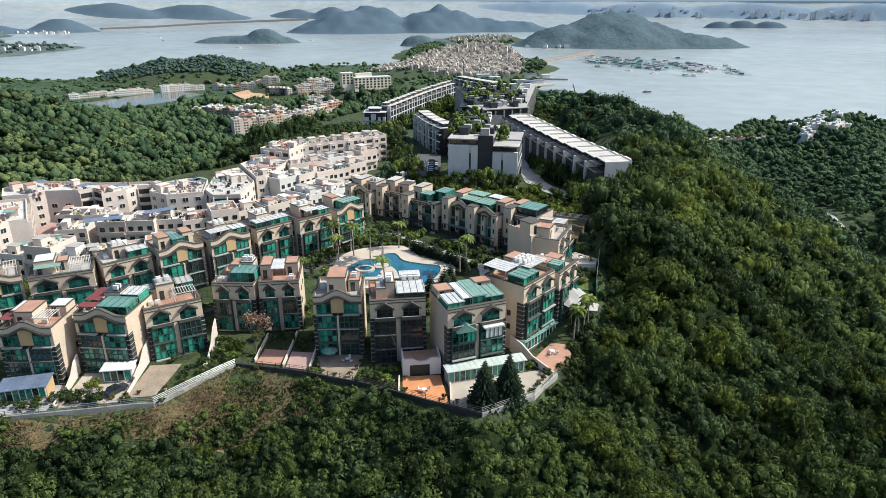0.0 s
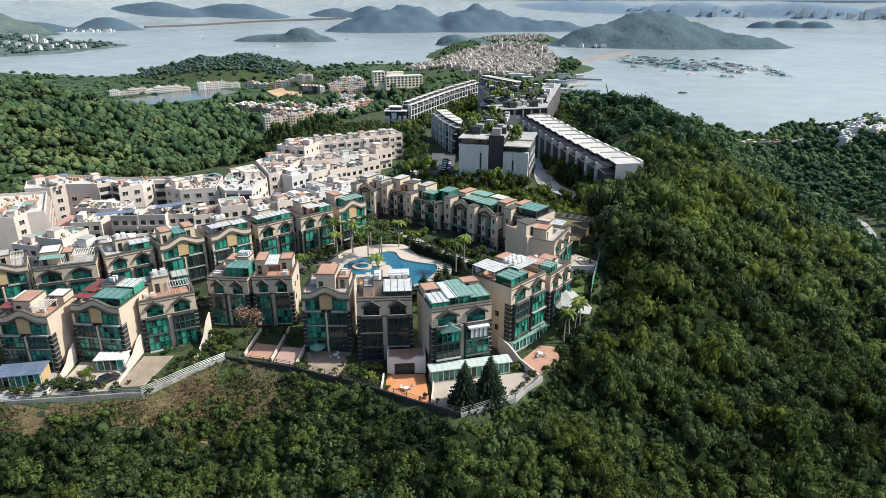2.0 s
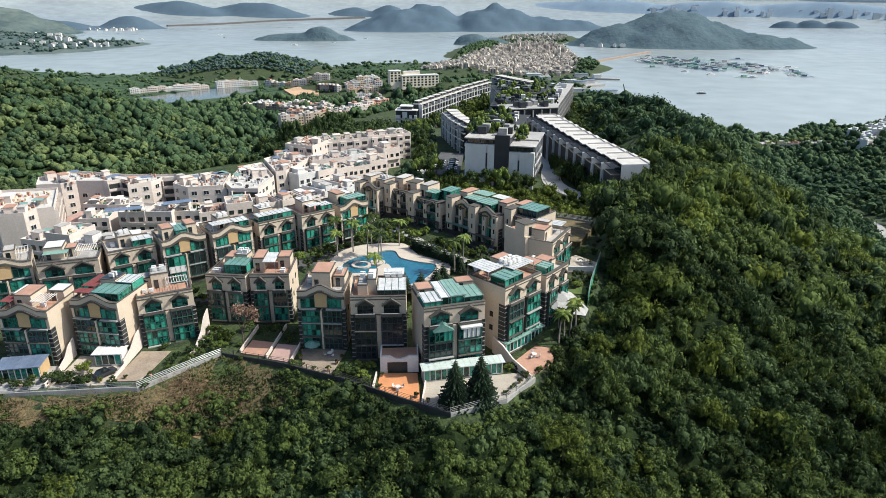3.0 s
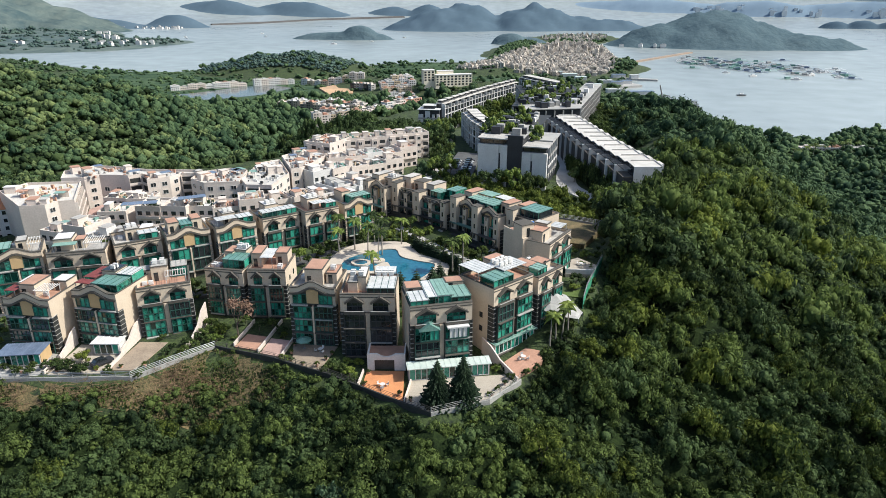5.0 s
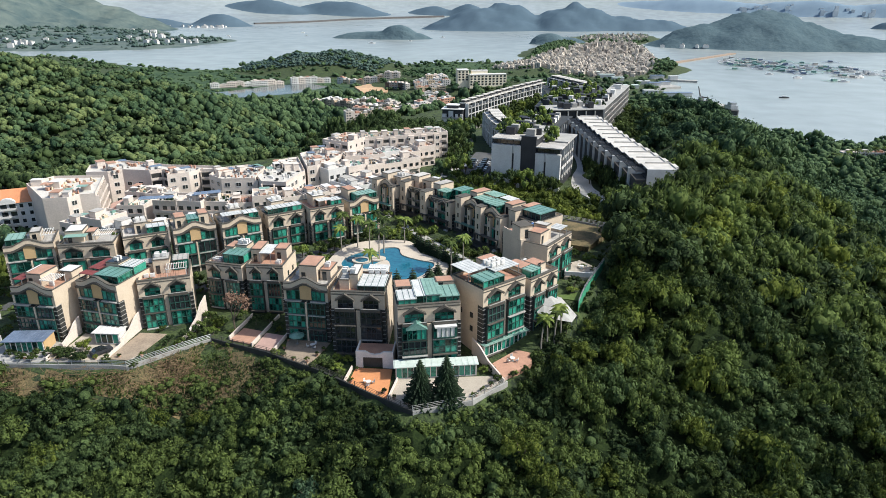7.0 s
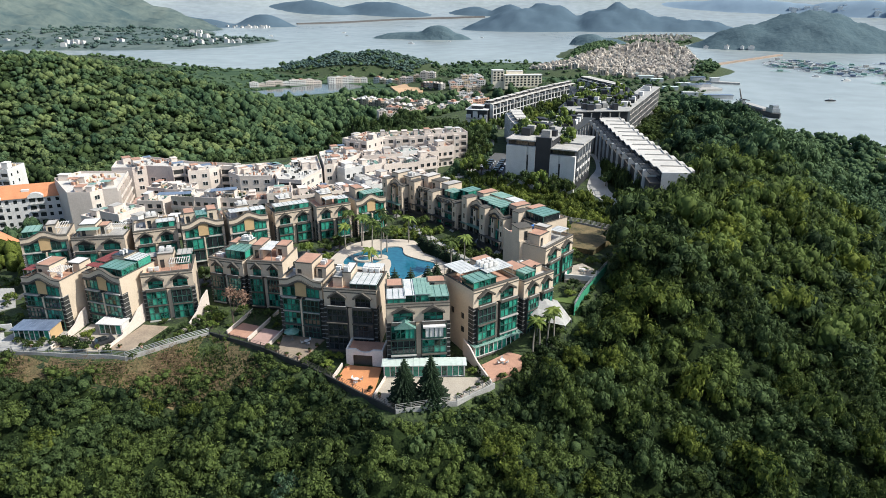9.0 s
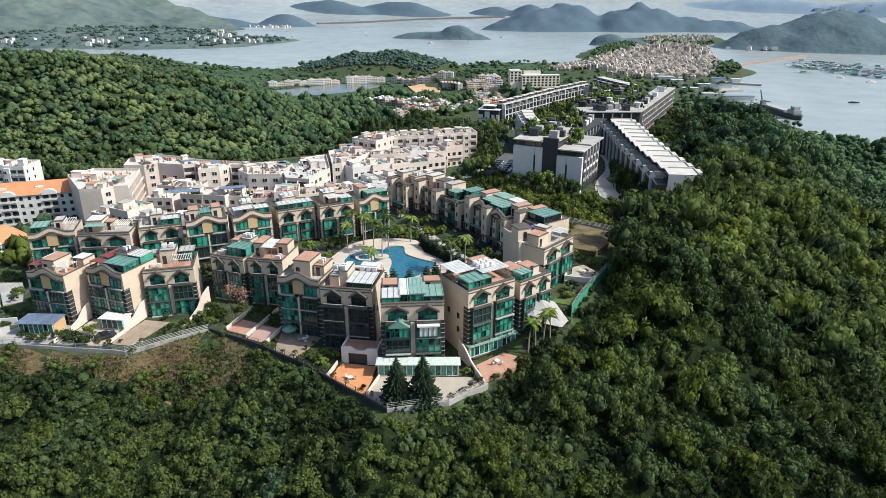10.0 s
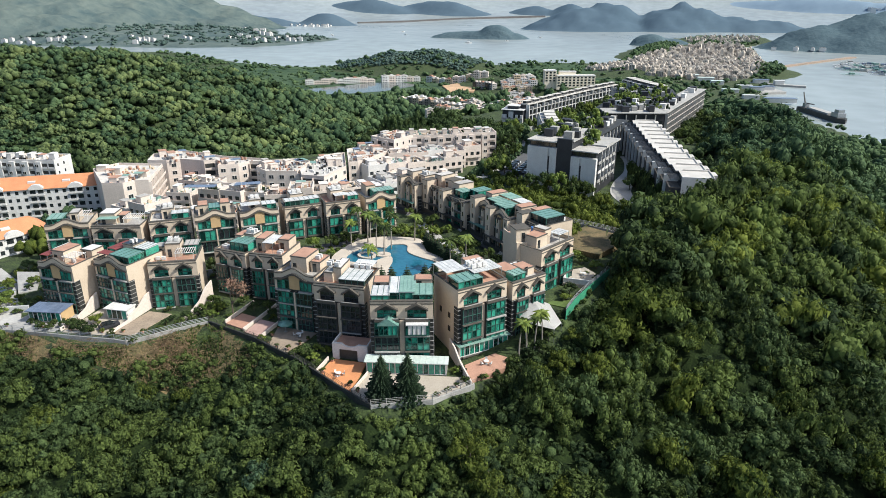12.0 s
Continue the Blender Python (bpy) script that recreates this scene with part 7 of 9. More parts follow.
# front gardens and terraces
patch("orange_court", [(-7.6, 105.6), (1.2, 102.2), (-0.6, 112.6), (-8.0, 111.8)], -2.0, M_court, "orange paved court in front of a villa")
patch("pale_terrace", [(1.8, 102.0), (7.0, 99.6), (16.6, 104.6), (21.0, 112.0), (19.4, 114.4), (1.0, 109.4)], -2.05, M_pave, "pale paved garden terrace with a low wall")
patch("brown_patio", [(-23.6, 111.4), (-17.6, 110.6), (-16.6, 120.2), (-26.4, 120.0)], -1.95, M_patio, "worn grey-brown garden patio")
patch("terracotta_terrace", [(-38.2, 116.6), (-33.2, 115.8), (-32.8, 121.6), (-37.8, 122.2)], -1.65, M_terra, "small terracotta tiled garden terrace")
patch("pink_terrace", [(-31.8, 114.8), (-27.3, 114.0), (-27.3, 120.8), (-31.9, 121.2)], -1.7, M_pinkpave, "small pinkish paved garden terrace")
for outline in ([(-59.6, 104.6), (-55.0, 105.2), (-54.2, 108.0), (-53.6, 116.9), (-59.8, 116.2)], [(-71.2, 102.0), (-60.2, 103.8), (-60.4, 113.4), (-71.6, 113.0)]):
    patch("forecourt", outline, None, M_patio, "worn grey-brown paving in front of a villa").location.z = -0.05
patch("driveway", [(-58.4, 104.8), (-54.4, 105.8), (-53.9, 115.6), (-57.6, 114.6)], None, M_pave, "pale concrete driveway in front of a villa")
patch("driveway", [(-70.6, 101.4), (-60.6, 103.4), (-60.8, 113.0), (-71.8, 113.6)], None, M_pave, "pale concrete driveway in front of a villa")
patch("driveway", [(-86.0, 97.6), (-72.4, 100.8), (-72.8, 109.2), (-85.0, 109.0)], None, M_conc, "grey concrete driveway in front of a villa")
patch("terracotta_terrace", [(18.4, 117.0), (21.8, 113.0), (26.8, 119.6), (25.4, 127.6)], -1.3, M_terra, "terracotta garden terrace beside the wooded slope")
patch("upper_terrace", [(32.0, 152.0), (38.2, 152.6), (40.4, 158.6), (35.4, 163.4), (31.8, 160.0)], 4.4, M_pave, "walled pale terrace above the slope", thick=3)
patch("lower_terrace", [(30.4, 141.6), (35.4, 141.0), (38.0, 152.0), (32.0, 151.6)], 3.4, M_lawn, "small green lawn on a walled terrace", "lawn", thick=3)
patch("dry_lawn", [(25.0, 176.0), (37.6, 173.0), (44.0, 189.0), (30.6, 195.0)], 4.55, M_dry, "dry brown lawn beside the fence", "lawn", thick=3)
strip("estate_road", [(-128, 126), (-112, 119), (-104, 112), (-92, 104), (-86, 99)], 7, 0.15, M_road, "pale concrete estate road", z=None)
strip("estate_road", [(-104, 124), (-84, 127), (-62, 136), (-44, 146), (-32, 158), (-27, 166)], 5, 0.12, M_asph, "dark estate lane between the villas")
strip("footpath", [(-16, 181), (-6, 171), (4, 162), (10, 154), (10, 143)], 2.6, 0.15, M_conc, "paved footpath behind the pool hedge", "path")
strip("block_road", [(52, 219), (46, 228), (40, 236), (36, 246), (35.6, 260), (37.4, 278), (36, 296), (33, 308)], 7.5, 0.2, M_road, "pale concrete road beside the modern block")
strip("slope_road", [(243, 448), (244, 430), (240, 406), (231, 376), (224, 344)], 5, 0.6, M_conc, "pale road cutting through the woods on the lower slope")
strip("block_lane", [(-40, 246), (-24, 258), (-17, 285), (-20, 318), (-26, 345)], 6, 0.2, M_road, "pale lane behind the apartment blocks")
patch("car_park", [(-13.5, 254), (-1.0, 251), (-1.0, 290), (-11.5, 292)], 2.1, M_asph, "dark asphalt car park beside the modern block", "car park")
patch("courtyard", [(-126.5, 191), (-139.5, 212), (-138.5, 219), (-128, 217), (-119, 196)], -6.0, M_pinkpave, "pinkish paved courtyard between apartment blocks", "courtyard")


def car(x, y, z, turn, paint):
    v = thing("car", Matrix.Translation((x, y, z)) @ pose(0, 0, 0, 0, 0, turn), "parked pale passenger car on asphalt", "car", "parked cars")
    bm = bmesh.new()
    slab_xz(bm, [(-2.1, 0.3), (2.1, 0.3), (2.15, 0.75), (1.2, 0.88), (-1.9, 0.92), (-2.15, 0.7)], -0.85, 0.85)
    part("body", bm, paint, v)
    bm = bmesh.new()
    slab_xz(bm, [(-1.7, 0.9), (1.15, 0.88), (0.5, 1.42), (-1.2, 1.45)], -0.74, 0.74)
    part("cabin", bm, M_dglass, v)
    for cx in (-1.35, 1.35):
        for cy in (-0.8, 0.8):
            def wheel():
                bm = bmesh.new()
                bmesh.ops.create_cone(bm, cap_ends=True, segments=12, radius1=0.33, radius2=0.33, depth=0.2)
                bmesh.ops.rotate(bm, verts=bm.verts, matrix=Matrix.Rotation(math.pi / 2, 3, "X"))
                return bm
            shared("wheel", "w", v, wheel, M_rubber, pose(cx, cy, 0.33))


for k in range(7):
    car(-4.4, 256 + k * 3.1, 2.12, 4, M_car if k % 3 else M_black)
for k in range(4):
    car(-9.8, 262 + k * 3.4, 2.12, 184, M_car)
car(-62.2, 106.6, -2.08, 60, M_black)
for k in range(4):
    car(-112 + k * 3.2, 117.5 - k * 1.7, gz(-112 + k * 3.2, 117.5 - k * 1.7) + 0.35, 60, M_car if k % 2 else M_black)


def wall_run(name, line, height, thick, material, label, rail=None, group="", z=None, spacing=2.6):
    """A boundary wall along a bent line, with posts and a rail on top where wanted."""
    pts = [Vector(p) for p in line]
    v = thing(name, Matrix(), label, "wall" if not rail else "fence", group)
    for a, b in zip(pts, pts[1:]):
        n = max(1, int((b - a).length / spacing))
        for k in range(n):
            p, q = a + (b - a) * (k / n), a + (b - a) * ((k + 1) / n)
            d = (q - p).normalized()
            s = Vector((-d.y, d.x)) * thick / 2
            za, zb = (gz(*p), gz(*q)) if z is None else (z, z)
            bm = bmesh.new()
            lo = [bm.verts.new((c.x, c.y, h - 2.5)) for c, h in ((p + s, za), (q + s, zb), (q - s, zb), (p - s, za))]
            hi = [bm.verts.new((c.x, c.y, h + height)) for c, h in ((p + s, za), (q + s, zb), (q - s, zb), (p - s, za))]
            bm.faces.new(hi)
            for i in range(4):
                bm.faces.new((lo[i], lo[(i + 1) % 4], hi[(i + 1) % 4], hi[i]))
            bmesh.ops.recalc_face_normals(bm, faces=bm.faces)
            part("wall_panel", bm, material, v)
            if rail:
                part("post", boxes((p.x - 0.06, p.x + 0.06, p.y - 0.06, p.y + 0.06, za + height, za + height + 1.1)), rail, v)
                bm = bmesh.new()
                for dz in (0.35, 0.7, 1.05):
                    limb(bm, (p.x, p.y, za + height + dz), (q.x, q.y, zb + height + dz), 0.04, 0.04, 4)
                part("rail", bm, rail, v)
    return v


wall_run("boundary_wall", [(-92, 95.2), (-78, 98.2), (-53.5, 102.6), (-42.0, 115.6)], 0.7, 0.35, M_conc, "grey boundary wall with metal railing above the slope", M_steel)
wall_run("boundary_wall", [(-42.0, 115.6), (-27.8, 112.8), (-15, 108.6), (-5.8, 104.7), (7, 99.0)], 0.75, 0.4, M_stone, "dark stone boundary wall along the gardens", M_trim)
wall_run("boundary_wall", [(7, 99.0), (17, 104.4), (22.6, 112.2)], 0.7, 0.35, M_conc, "grey boundary wall with metal railing above the slope", M_conc)
wall_run("slope_fence", [(35.4, 137.0), (36.6, 143.0), (41.6, 162.0)], 2.1, 0.1, M_mesh, "green mesh screen fence along the slope edge", M_steel)
wall_run("lawn_fence", [(27.0, 196.6), (36.0, 194.0), (45.0, 190.0)], 0.3, 0.2, M_conc, "white railing beside the dry lawn", M_white, z=4.5)
wall_run("white_garden_wall", [(32.2, 158.8), (32.0, 152.4), (38.6, 152.8)], 1.2, 0.3, M_white, "white rendered wall round a terrace", z=4.4)
for a, b in (((-72.6, 112.6), (-71.4, 101.6)), ((-60.6, 114.8), (-59.4, 103.6)), ((-48.6, 122.6), (-48.2, 113.0)), ((-38.6, 128.0), (-38.6, 117.0)), ((-32.4, 129.0), (-32.4, 115.2)), ((-26.9, 128.0), (-26.9, 114.0)), ((-8.6, 111.2), (-8.4, 106.0)), ((1.4, 109.2), (1.5, 102.0)), ((17.4, 119.0), (22.0, 112.4))):
    wall_run("garden_wall", [a, b], 0.9, 0.25, M_pink, "white garden wall between plots", group="garden walls")


def sloped_wall(p, q, z0, z1, base):
    bm = bmesh.new()
    w = math.hypot(q[0] - p[0], q[1] - p[1])
    slab_xz(bm, [(0, base), (w, base), (w, z1), (w * 0.6, z1 + (z0 - z1) * 0.25), (w * 0.3, z0 - (z0 - z1) * 0.2), (0, z0)], -0.15, 0.15)
    plain("sloping_garden_wall", bm, M_pink, "curving white stair wall beside a villa", "wall", "garden walls", m=Matrix.Translation((*p, 0)) @ pose(0, 0, 0, 0, 0, facing(p, q)))


sloped_wall((-72.9, 114.0), (-71.6, 106.6), 1.8, -1.0, -4)
sloped_wall((-60.8, 119.0), (-60.2, 110.0), 2.4, -0.8, -4)
sloped_wall((-49.2, 126.4), (-48.0, 117.0), 3.4, -0.4, -4)
sloped_wall((14.2, 121.6), (21.0, 113.4), 2.0, -0.8, -4)


def pavilion(p, q, depth, base, height, roof, wall, label, glazed=True, posts=0):
    """A low garden annex with a flat roof."""
    w = math.hypot(q[0] - p[0], q[1] - p[1])
    v = thing("garden_pavilion", Matrix.Translation(((p[0] + q[0]) / 2, (p[1] + q[1]) / 2, base)) @ pose(0, 0, 0, 0, 0, facing(p, q)), label, "pavilion", "garden pavilions")
    hw = w / 2
    part("wall", boxes((-hw, hw, 0.3, depth, -1.5, height)), wall, v)
    r = part("roof", boxes((-hw - 0.3, hw + 0.3, -0.4, depth + 0.1, height, height + 0.16)), roof, v)
    bm = bmesh.new()
    for k in range(int(w / 1.2) + 1):
        box(bm, -hw + k * 1.2 - 0.04, -hw + k * 1.2 + 0.04, -0.4, depth + 0.1, height + 0.16, height + 0.22)
    part("roof_seam", bm, roof, r)
    if glazed:
        window(v, -hw + 0.2, hw - 0.2, 0.1, height - 0.15, 0.2, max(2, int(w / 1.1)), 1, M_gglass, M_white)
    return v


pavilion((1.0, 109.2), (16.4, 113.8), 2.6, -2.05, 2.7, M_pale, M_conc, "glazed garden room with a pale green sheet roof")
pavilion((-81.8, 102.4), (-74.0, 104.4), 4.6, -2.1, 2.7, M_solar, M_panel, "garden room with ochre doors and a blue-grey roof")
pavilion((-66.2, 109.8), (-60.8, 110.6), 3.2, -2.1, 2.6, M_white, M_white, "white garden room with glazed doors")
pavilion((17.0, 119.8), (25.0, 128.6), 2.4, -1.3, 2.6, M_gmetal, M_conc, "green and white glazed lean-to beside the terrace")
v = thing("court_pavilion", Matrix.Translation((-4.2, 112.6, -2.0)) @ pose(0, 0, 0, 0, 0, facing((-8, 112), (-0.6, 113))), "white garden pavilion with a curved parapet over a dark opening", "pavilion")
bm = bmesh.new()
slab_xz(bm, [(-3.8, 0), (-2.4, 0), (-2.4, 2.4), (1.6, 2.4), (1.6, 0), (3.8, 0), (3.8, 3.7), (1.8, 3.7), (1.0, 3.2), (0, 3.0), (-1.0, 3.2), (-1.8, 3.7), (-3.8, 3.7)], -0.2, 0.3)
part("front_wall", bm, M_white, v)
part("room", boxes((-3.7, 3.7, 0.6, 4.4, -1, 2.9)), M_trim, v)
part("roof", boxes((-3.7, 3.7, 0.3, 4.4, 2.9, 3.05)), M_terra, v)
part("side_wall", boxes((-3.8, -3.5, 0.3, 4.4, -1, 3.7)), M_white, v)
part("side_wall", boxes((3.5, 3.8, 0.3, 4.4, -1, 3.7)), M_white, v)

# white shade sail
bm = bmesh.new()
pk = Vector((27.4, 135.2, 8.6))
edge = [Vector(c) for c in ((24.2, 132.4, 5.4), (28.4, 129.4, 4.2), (34.2, 130.4, 3.2), (35.2, 133.4, 3.4), (31.6, 137.6, 5.4))]
cen = [bm.verts.new(pk)]
mids = [bm.verts.new(pk * 0.45 + e * 0.55 - Vector((0, 0, 0.5))) for e in edge]
outs = [bm.verts.new(e) for e in edge]
for i in range(4):
    bm.faces.new((cen[0], mids[i], mids[i + 1]))
    bm.faces.new((mids[i], outs[i], outs[i + 1], mids[i + 1]))
bmesh.ops.solidify(bm, geom=list(bm.faces), thickness=0.06)
v = thing("shade_canopy", Matrix(), "white fabric canopy over a terrace", "canopy")
part("fabric", bm, M_white, v)
for e in edge:
    part("pole", boxes((e.x - 0.06, e.x + 0.06, e.y - 0.06, e.y + 0.06, gz(e.x, e.y) - 0.3, e.z)), M_steel, v)


# stepped tower villa beside the slope
v = thing("tower_villa", Matrix.Translation((26.0, 152.0, 2.0)) @ pose(0, 0, 0, 0, 0, 38), "tall beige villa with a stepped roof and dark stone bay", "house", "villas with green glass")
part("wall", boxes((-6, 2.5, 0, 8, -5, 12.4), (2.5, 5.6, 1.5, 8, -5, 10.6)), M_render, v)
part("stair_tower", boxes((-6, -2.6, 0.5, 4.0, 12.4, 15.4)), M_render, v)
part("stair_cap", boxes((-6.2, -2.4, 0.3, 4.2, 15.4, 15.6)), M_trim, v)
part("slot_window", boxes((-4.6, -3.8, 0.42, 0.5, 11.5, 14.6)), M_dglass, v)
part("stone_bay", boxes((2.6, 5.2, 0.2, 1.5, -5, 8.6)), M_stone, v)
part("roof_slab", boxes((-5.8, 2.3, 4.2, 7.8, 12.4, 12.5)), M_terra, v)
part("parapet", boxes((-2.4, 2.5, 0, 0.25, 12.4, 13.3), (2.25, 2.5, 0.25, 8, 12.4, 13.3), (-6, -5.75, 4, 8, 12.4, 13.3)), M_render, v)
part("water_tank", boxes((0.2, 1.4, 4.6, 5.8, 12.5, 13.9)), M_blue, v, "blue plastic water tank")


# ---- planting ----
def palm(x, y, tall=7.5, seed=0, z=None, reach=2.6):
    g = random.Random(seed)
    z = gz(x, y) if z is None else z
    v = thing("palm_tree", Matrix.Translation((x, y, z)) @ pose(0, 0, 0, 0, 0, g.uniform(0, 360)), "tall palm with a slender trunk and arching fronds", "palm", "palms")
    bm = bmesh.new()
    a = Vector((0, 0, -0.3))
    for k in range(6):
        b = Vector((0.05 * k * k * 0.4, 0, tall * (k + 1) / 6))
        limb(bm, a, b, 0.2 - 0.016 * k, 0.19 - 0.016 * (k + 1), 7)
        a = b
    part("trunk", bm, M_palm_bark, v)
    bm = bmesh.new()
    for k in range(17):
        ang, droop, rise = k * 2.4 + g.uniform(-0.2, 0.2), g.uniform(0.7, 1.5), g.uniform(0.1, 0.9)
        c, s = math.cos(ang), math.sin(ang)
        prev = None
        for j in range(7):
            t = j / 6
            r = reach * t * (1 - 0.12 * t)
            h = a.z + rise * reach * t * 0.9 - droop * reach * 0.75 * t * t
            wd = 0.42 * math.sin(math.pi * min(1, 0.12 + t * 0.9)) + 0.03
            p = Vector((a.x + c * r, s * r, h))
            side = Vector((-s, c, 0)) * wd
            row = [bm.verts.new(p - side - Vector((0, 0, wd * 0.6))), bm.verts.new(p), bm.verts.new(p + side - Vector((0, 0, wd * 0.6)))]
            if prev:
                bm.faces.new((prev[0], prev[1], row[1], row[0]))
                bm.faces.new((prev[1], prev[2], row[2], row[1]))
            prev = row
    part("fronds", bm, M_leaf_bright if g.random() < 0.5 else M_leaf, v, "arching green fronds")
    return v


for i, (x, y, t) in enumerate(((-23.5, 160.4, 8.5), (-18.6, 155.6, 9), (-15.4, 153.6, 8), (-15.6, 158.6, 9.5), (-12.0, 166.4, 7), (4.2, 150.4, 8), (6.0, 157.0, 7), (-27.0, 157.4, 6.5), (-24.8, 164.6, 7), (-14.0, 143.6, 6), (-29.0, 166.0, 7.5), (-20.0, 168.0, 8))):
    palm(x, y, t, i, 4.4)
for i, (x, y) in enumerate(((29.4, 126.4), (30.8, 127.8), (28.2, 125.0), (32.0, 129.2))):
    palm(x, y, 7.5, 30 + i, None, 2.4)


def conifer(x, y, tall, radius, z, label="dark layered conifer tree", group="conifers", whorls=15):
    g = np.random.default_rng(int(abs(x * 37 + y * 11)))
    vs, fs, n = [], [], 0
    for k in range(whorls):
        t = k / (whorls - 1)
        r = radius * (1 - t) ** 0.8 * (0.92 + 0.16 * g.random()) + 0.15
        zc = tall * (0.06 + 0.92 * t)
        m = 13 if t < 0.75 else 8
        for j in range(m):
            a = j * 6.2832 / m + k * 0.7 + g.uniform(-0.15, 0.15)
            rr = r * g.uniform(0.75, 1.12)
            d, s = np.array([math.cos(a), math.sin(a), 0]), np.array([-math.sin(a), math.cos(a), 0])
            for q in range(5):
                u0, u1 = 0.08 + 0.18 * q, 0.42 + 0.16 * q
                wd = rr * 0.34 * (1.15 - u0)
                c0, c1 = d * rr * u0, d * rr * min(u1, 1.05)
                dz0, dz1 = -0.28 * rr * u0 ** 1.4, -0.28 * rr * u1 ** 1.4 + 0.05 * rr
                tip = c1 + (0, 0, zc + dz1)
                for side in (-1, 1):
                    vs += [c0 + (0, 0, zc + dz0), tip, c0 * 0.5 + c1 * 0.5 + s * side * wd + np.array((0, 0, zc + dz1 - 0.12 * rr))]
                    fs.append((n, n + 1, n + 2))
                    n += 3
    v = thing("conifer", Matrix.Translation((x, y, z)), label, "tree", group)
    bm = bmesh.new()
    limb(bm, (0, 0, -0.5), (0, 0, tall * 0.97), 0.22, 0.04, 7)
    part("trunk", bm, M_bark, v)
    c = new("foliage", mesh_from("foliage", np.array(vs), np.array(fs), M_leaf_dark))
    c.parent = v
    return v


conifer(7.6, 102.6, 9.6, 3.3, -2.1, whorls=30)
conifer(12.2, 104.2, 10.1, 3.4, -2.1, whorls=30)

# clipped dark columns behind the pool
for i in range(20):
    t = i / 19
    conifer(-8.0 + 14.0 * t + random.uniform(-0.4, 0.4), 164.6 - 13.0 * t + random.uniform(-0.4, 0.4), random.uniform(2.8, 4.8), 1.25, 4.4, "dark clipped conifer beside the pool", "pool hedge conifers", 8)
for x, y in ((-6.6, 138.8), (-3.0, 139.8), (0.4, 142.8), (1.8, 145.4), (-8.6, 137.6)):
    conifer(x, y, 4.6, 1.9, 4.2, "dark clipped conifer beside the pool", "pool hedge conifers", 8)

SHRUBS = [(-55.4, 118.0, 1.3), (-52.4, 103.4, 1.0), (-49.8, 108.8, 1.2), (-46.0, 120.0, 2.0), (-44.2, 122.6, 2.2), (-43.2, 118.4, 1.4), (-64.4, 103.0, 2.3), (-67.6, 103.4, 1.8), (-70.8, 104.4, 1.8), (-74.4, 101.2, 1.3), (-76.8, 100.6, 1.0), (-59.0, 103.8, 1.0), (-15.2, 111.6, 1.7), (-13.0, 111.0, 1.6), (-11.0, 109.4, 1.5), (-9.6, 108.2, 1.2), (-12.6, 113.6, 1.4), (-25.4, 113.0, 1.0), (-39.8, 119.8, 1.0), (16.8, 106.6, 0.8), (18.4, 108.8, 0.8)]
SHRUBS += [(20.6, 112.6, 1.2), (18.8, 116.2, 1.2), (23.6, 115.6, 1.1), (17.6, 115.8, 1.3), (34.4, 148.0, 2.2), (33.8, 145.0, 1.6), (36.6, 160.4, 1.2), (38.4, 157.4, 0.9), (31.0, 172.0, 2.0), (34.0, 168.0, 2.2), (38.0, 166.0, 2.2), (-92, 103, 2.0), (-96, 106.4, 2.2), (-90, 99, 1.5), (-100, 110.5, 2.2), (-107, 117, 1.6), (-88.5, 105, 1.4), (-110, 128, 2.2), (-103, 121, 1.6), (30.5, 131, 2.4), (27.5, 122.5, 1.8)]
for x, y, r in SHRUBS:
    broadleaf(x, y, r, 0.95, M_leaf_bright if random.random() < 0.3 else M_leaf, "rounded green shrub in a garden", "garden shrubs", gz(x, y) - 0.25 * r)
inner = [(-24, 188), (-19, 184), (-13, 180), (-7, 176), (-1, 171.5), (5, 167), (10, 163), (14, 158), (18, 155), (-33, 150), (-36, 143), (-44, 138), (-28, 133), (-22, 131), (-70, 128), (-78, 127), (-86, 122), (-94, 120), (-24, 168), (-22, 172), (-19, 176), (-27, 162), (-31, 160), (-33, 156), (-37, 152), (-41, 149), (-46, 145), (-30, 150), (-29, 145), (-31, 139), (-26, 136), (-52, 141), (-58, 137), (-65, 133), (-17, 172), (-8, 172), (0, 168), (7, 160), (12, 155), (14, 149), (12, 140), (7, 136), (-14, 135), (-20, 136)]
for x, y in inner:
    broadleaf(x + random.uniform(-1, 1), y + random.uniform(-1, 1), random.uniform(1.5, 2.6), 1.15, M_leaf_bright if random.random() < 0.25 else M_leaf, "leafy garden tree between the villas", "garden trees")

BELTS = []
BELTS.append([(-30, 205), (-8, 197), (10, 184), (24, 174), (30, 196), (46, 196), (60, 214), (44, 222), (30, 230), (4, 235), (-14, 250), (-24, 244), (-22, 222)])
BELTS.append([(-27, 258), (-19, 262), (-14, 300), (-20, 340), (-30, 372), (-48, 372), (-22, 322), (-24, 290)])
BELTS.append([(-98, 300), (-30, 300), (-26, 330), (-50, 372), (-90, 398), (-120, 350), (-110, 310)])
BELTS.append([(-22, 384), (0, 380), (6, 440), (14, 478), (2, 470), (-12, 430)])
BELTS.append([(44.5, 246), (50, 233), (55, 228), (47.5, 252), (42, 278)])
BELTS.append([(-170, 255), (-100, 290), (-100, 330), (-180, 300)])
BELTS.append([(-128, 138), (-108, 142), (-104, 158), (-124, 164), (-140, 156)])
BELTS.append([(64, 322), (73, 322), (78, 440), (70, 470), (66, 440)])
BELTS.append([(62, 230), (69, 216), (67, 320), (52, 322)])
BELTS.append([(-234, 150), (-176, 98), (-152, 108), (-158, 150), (-205, 158)])
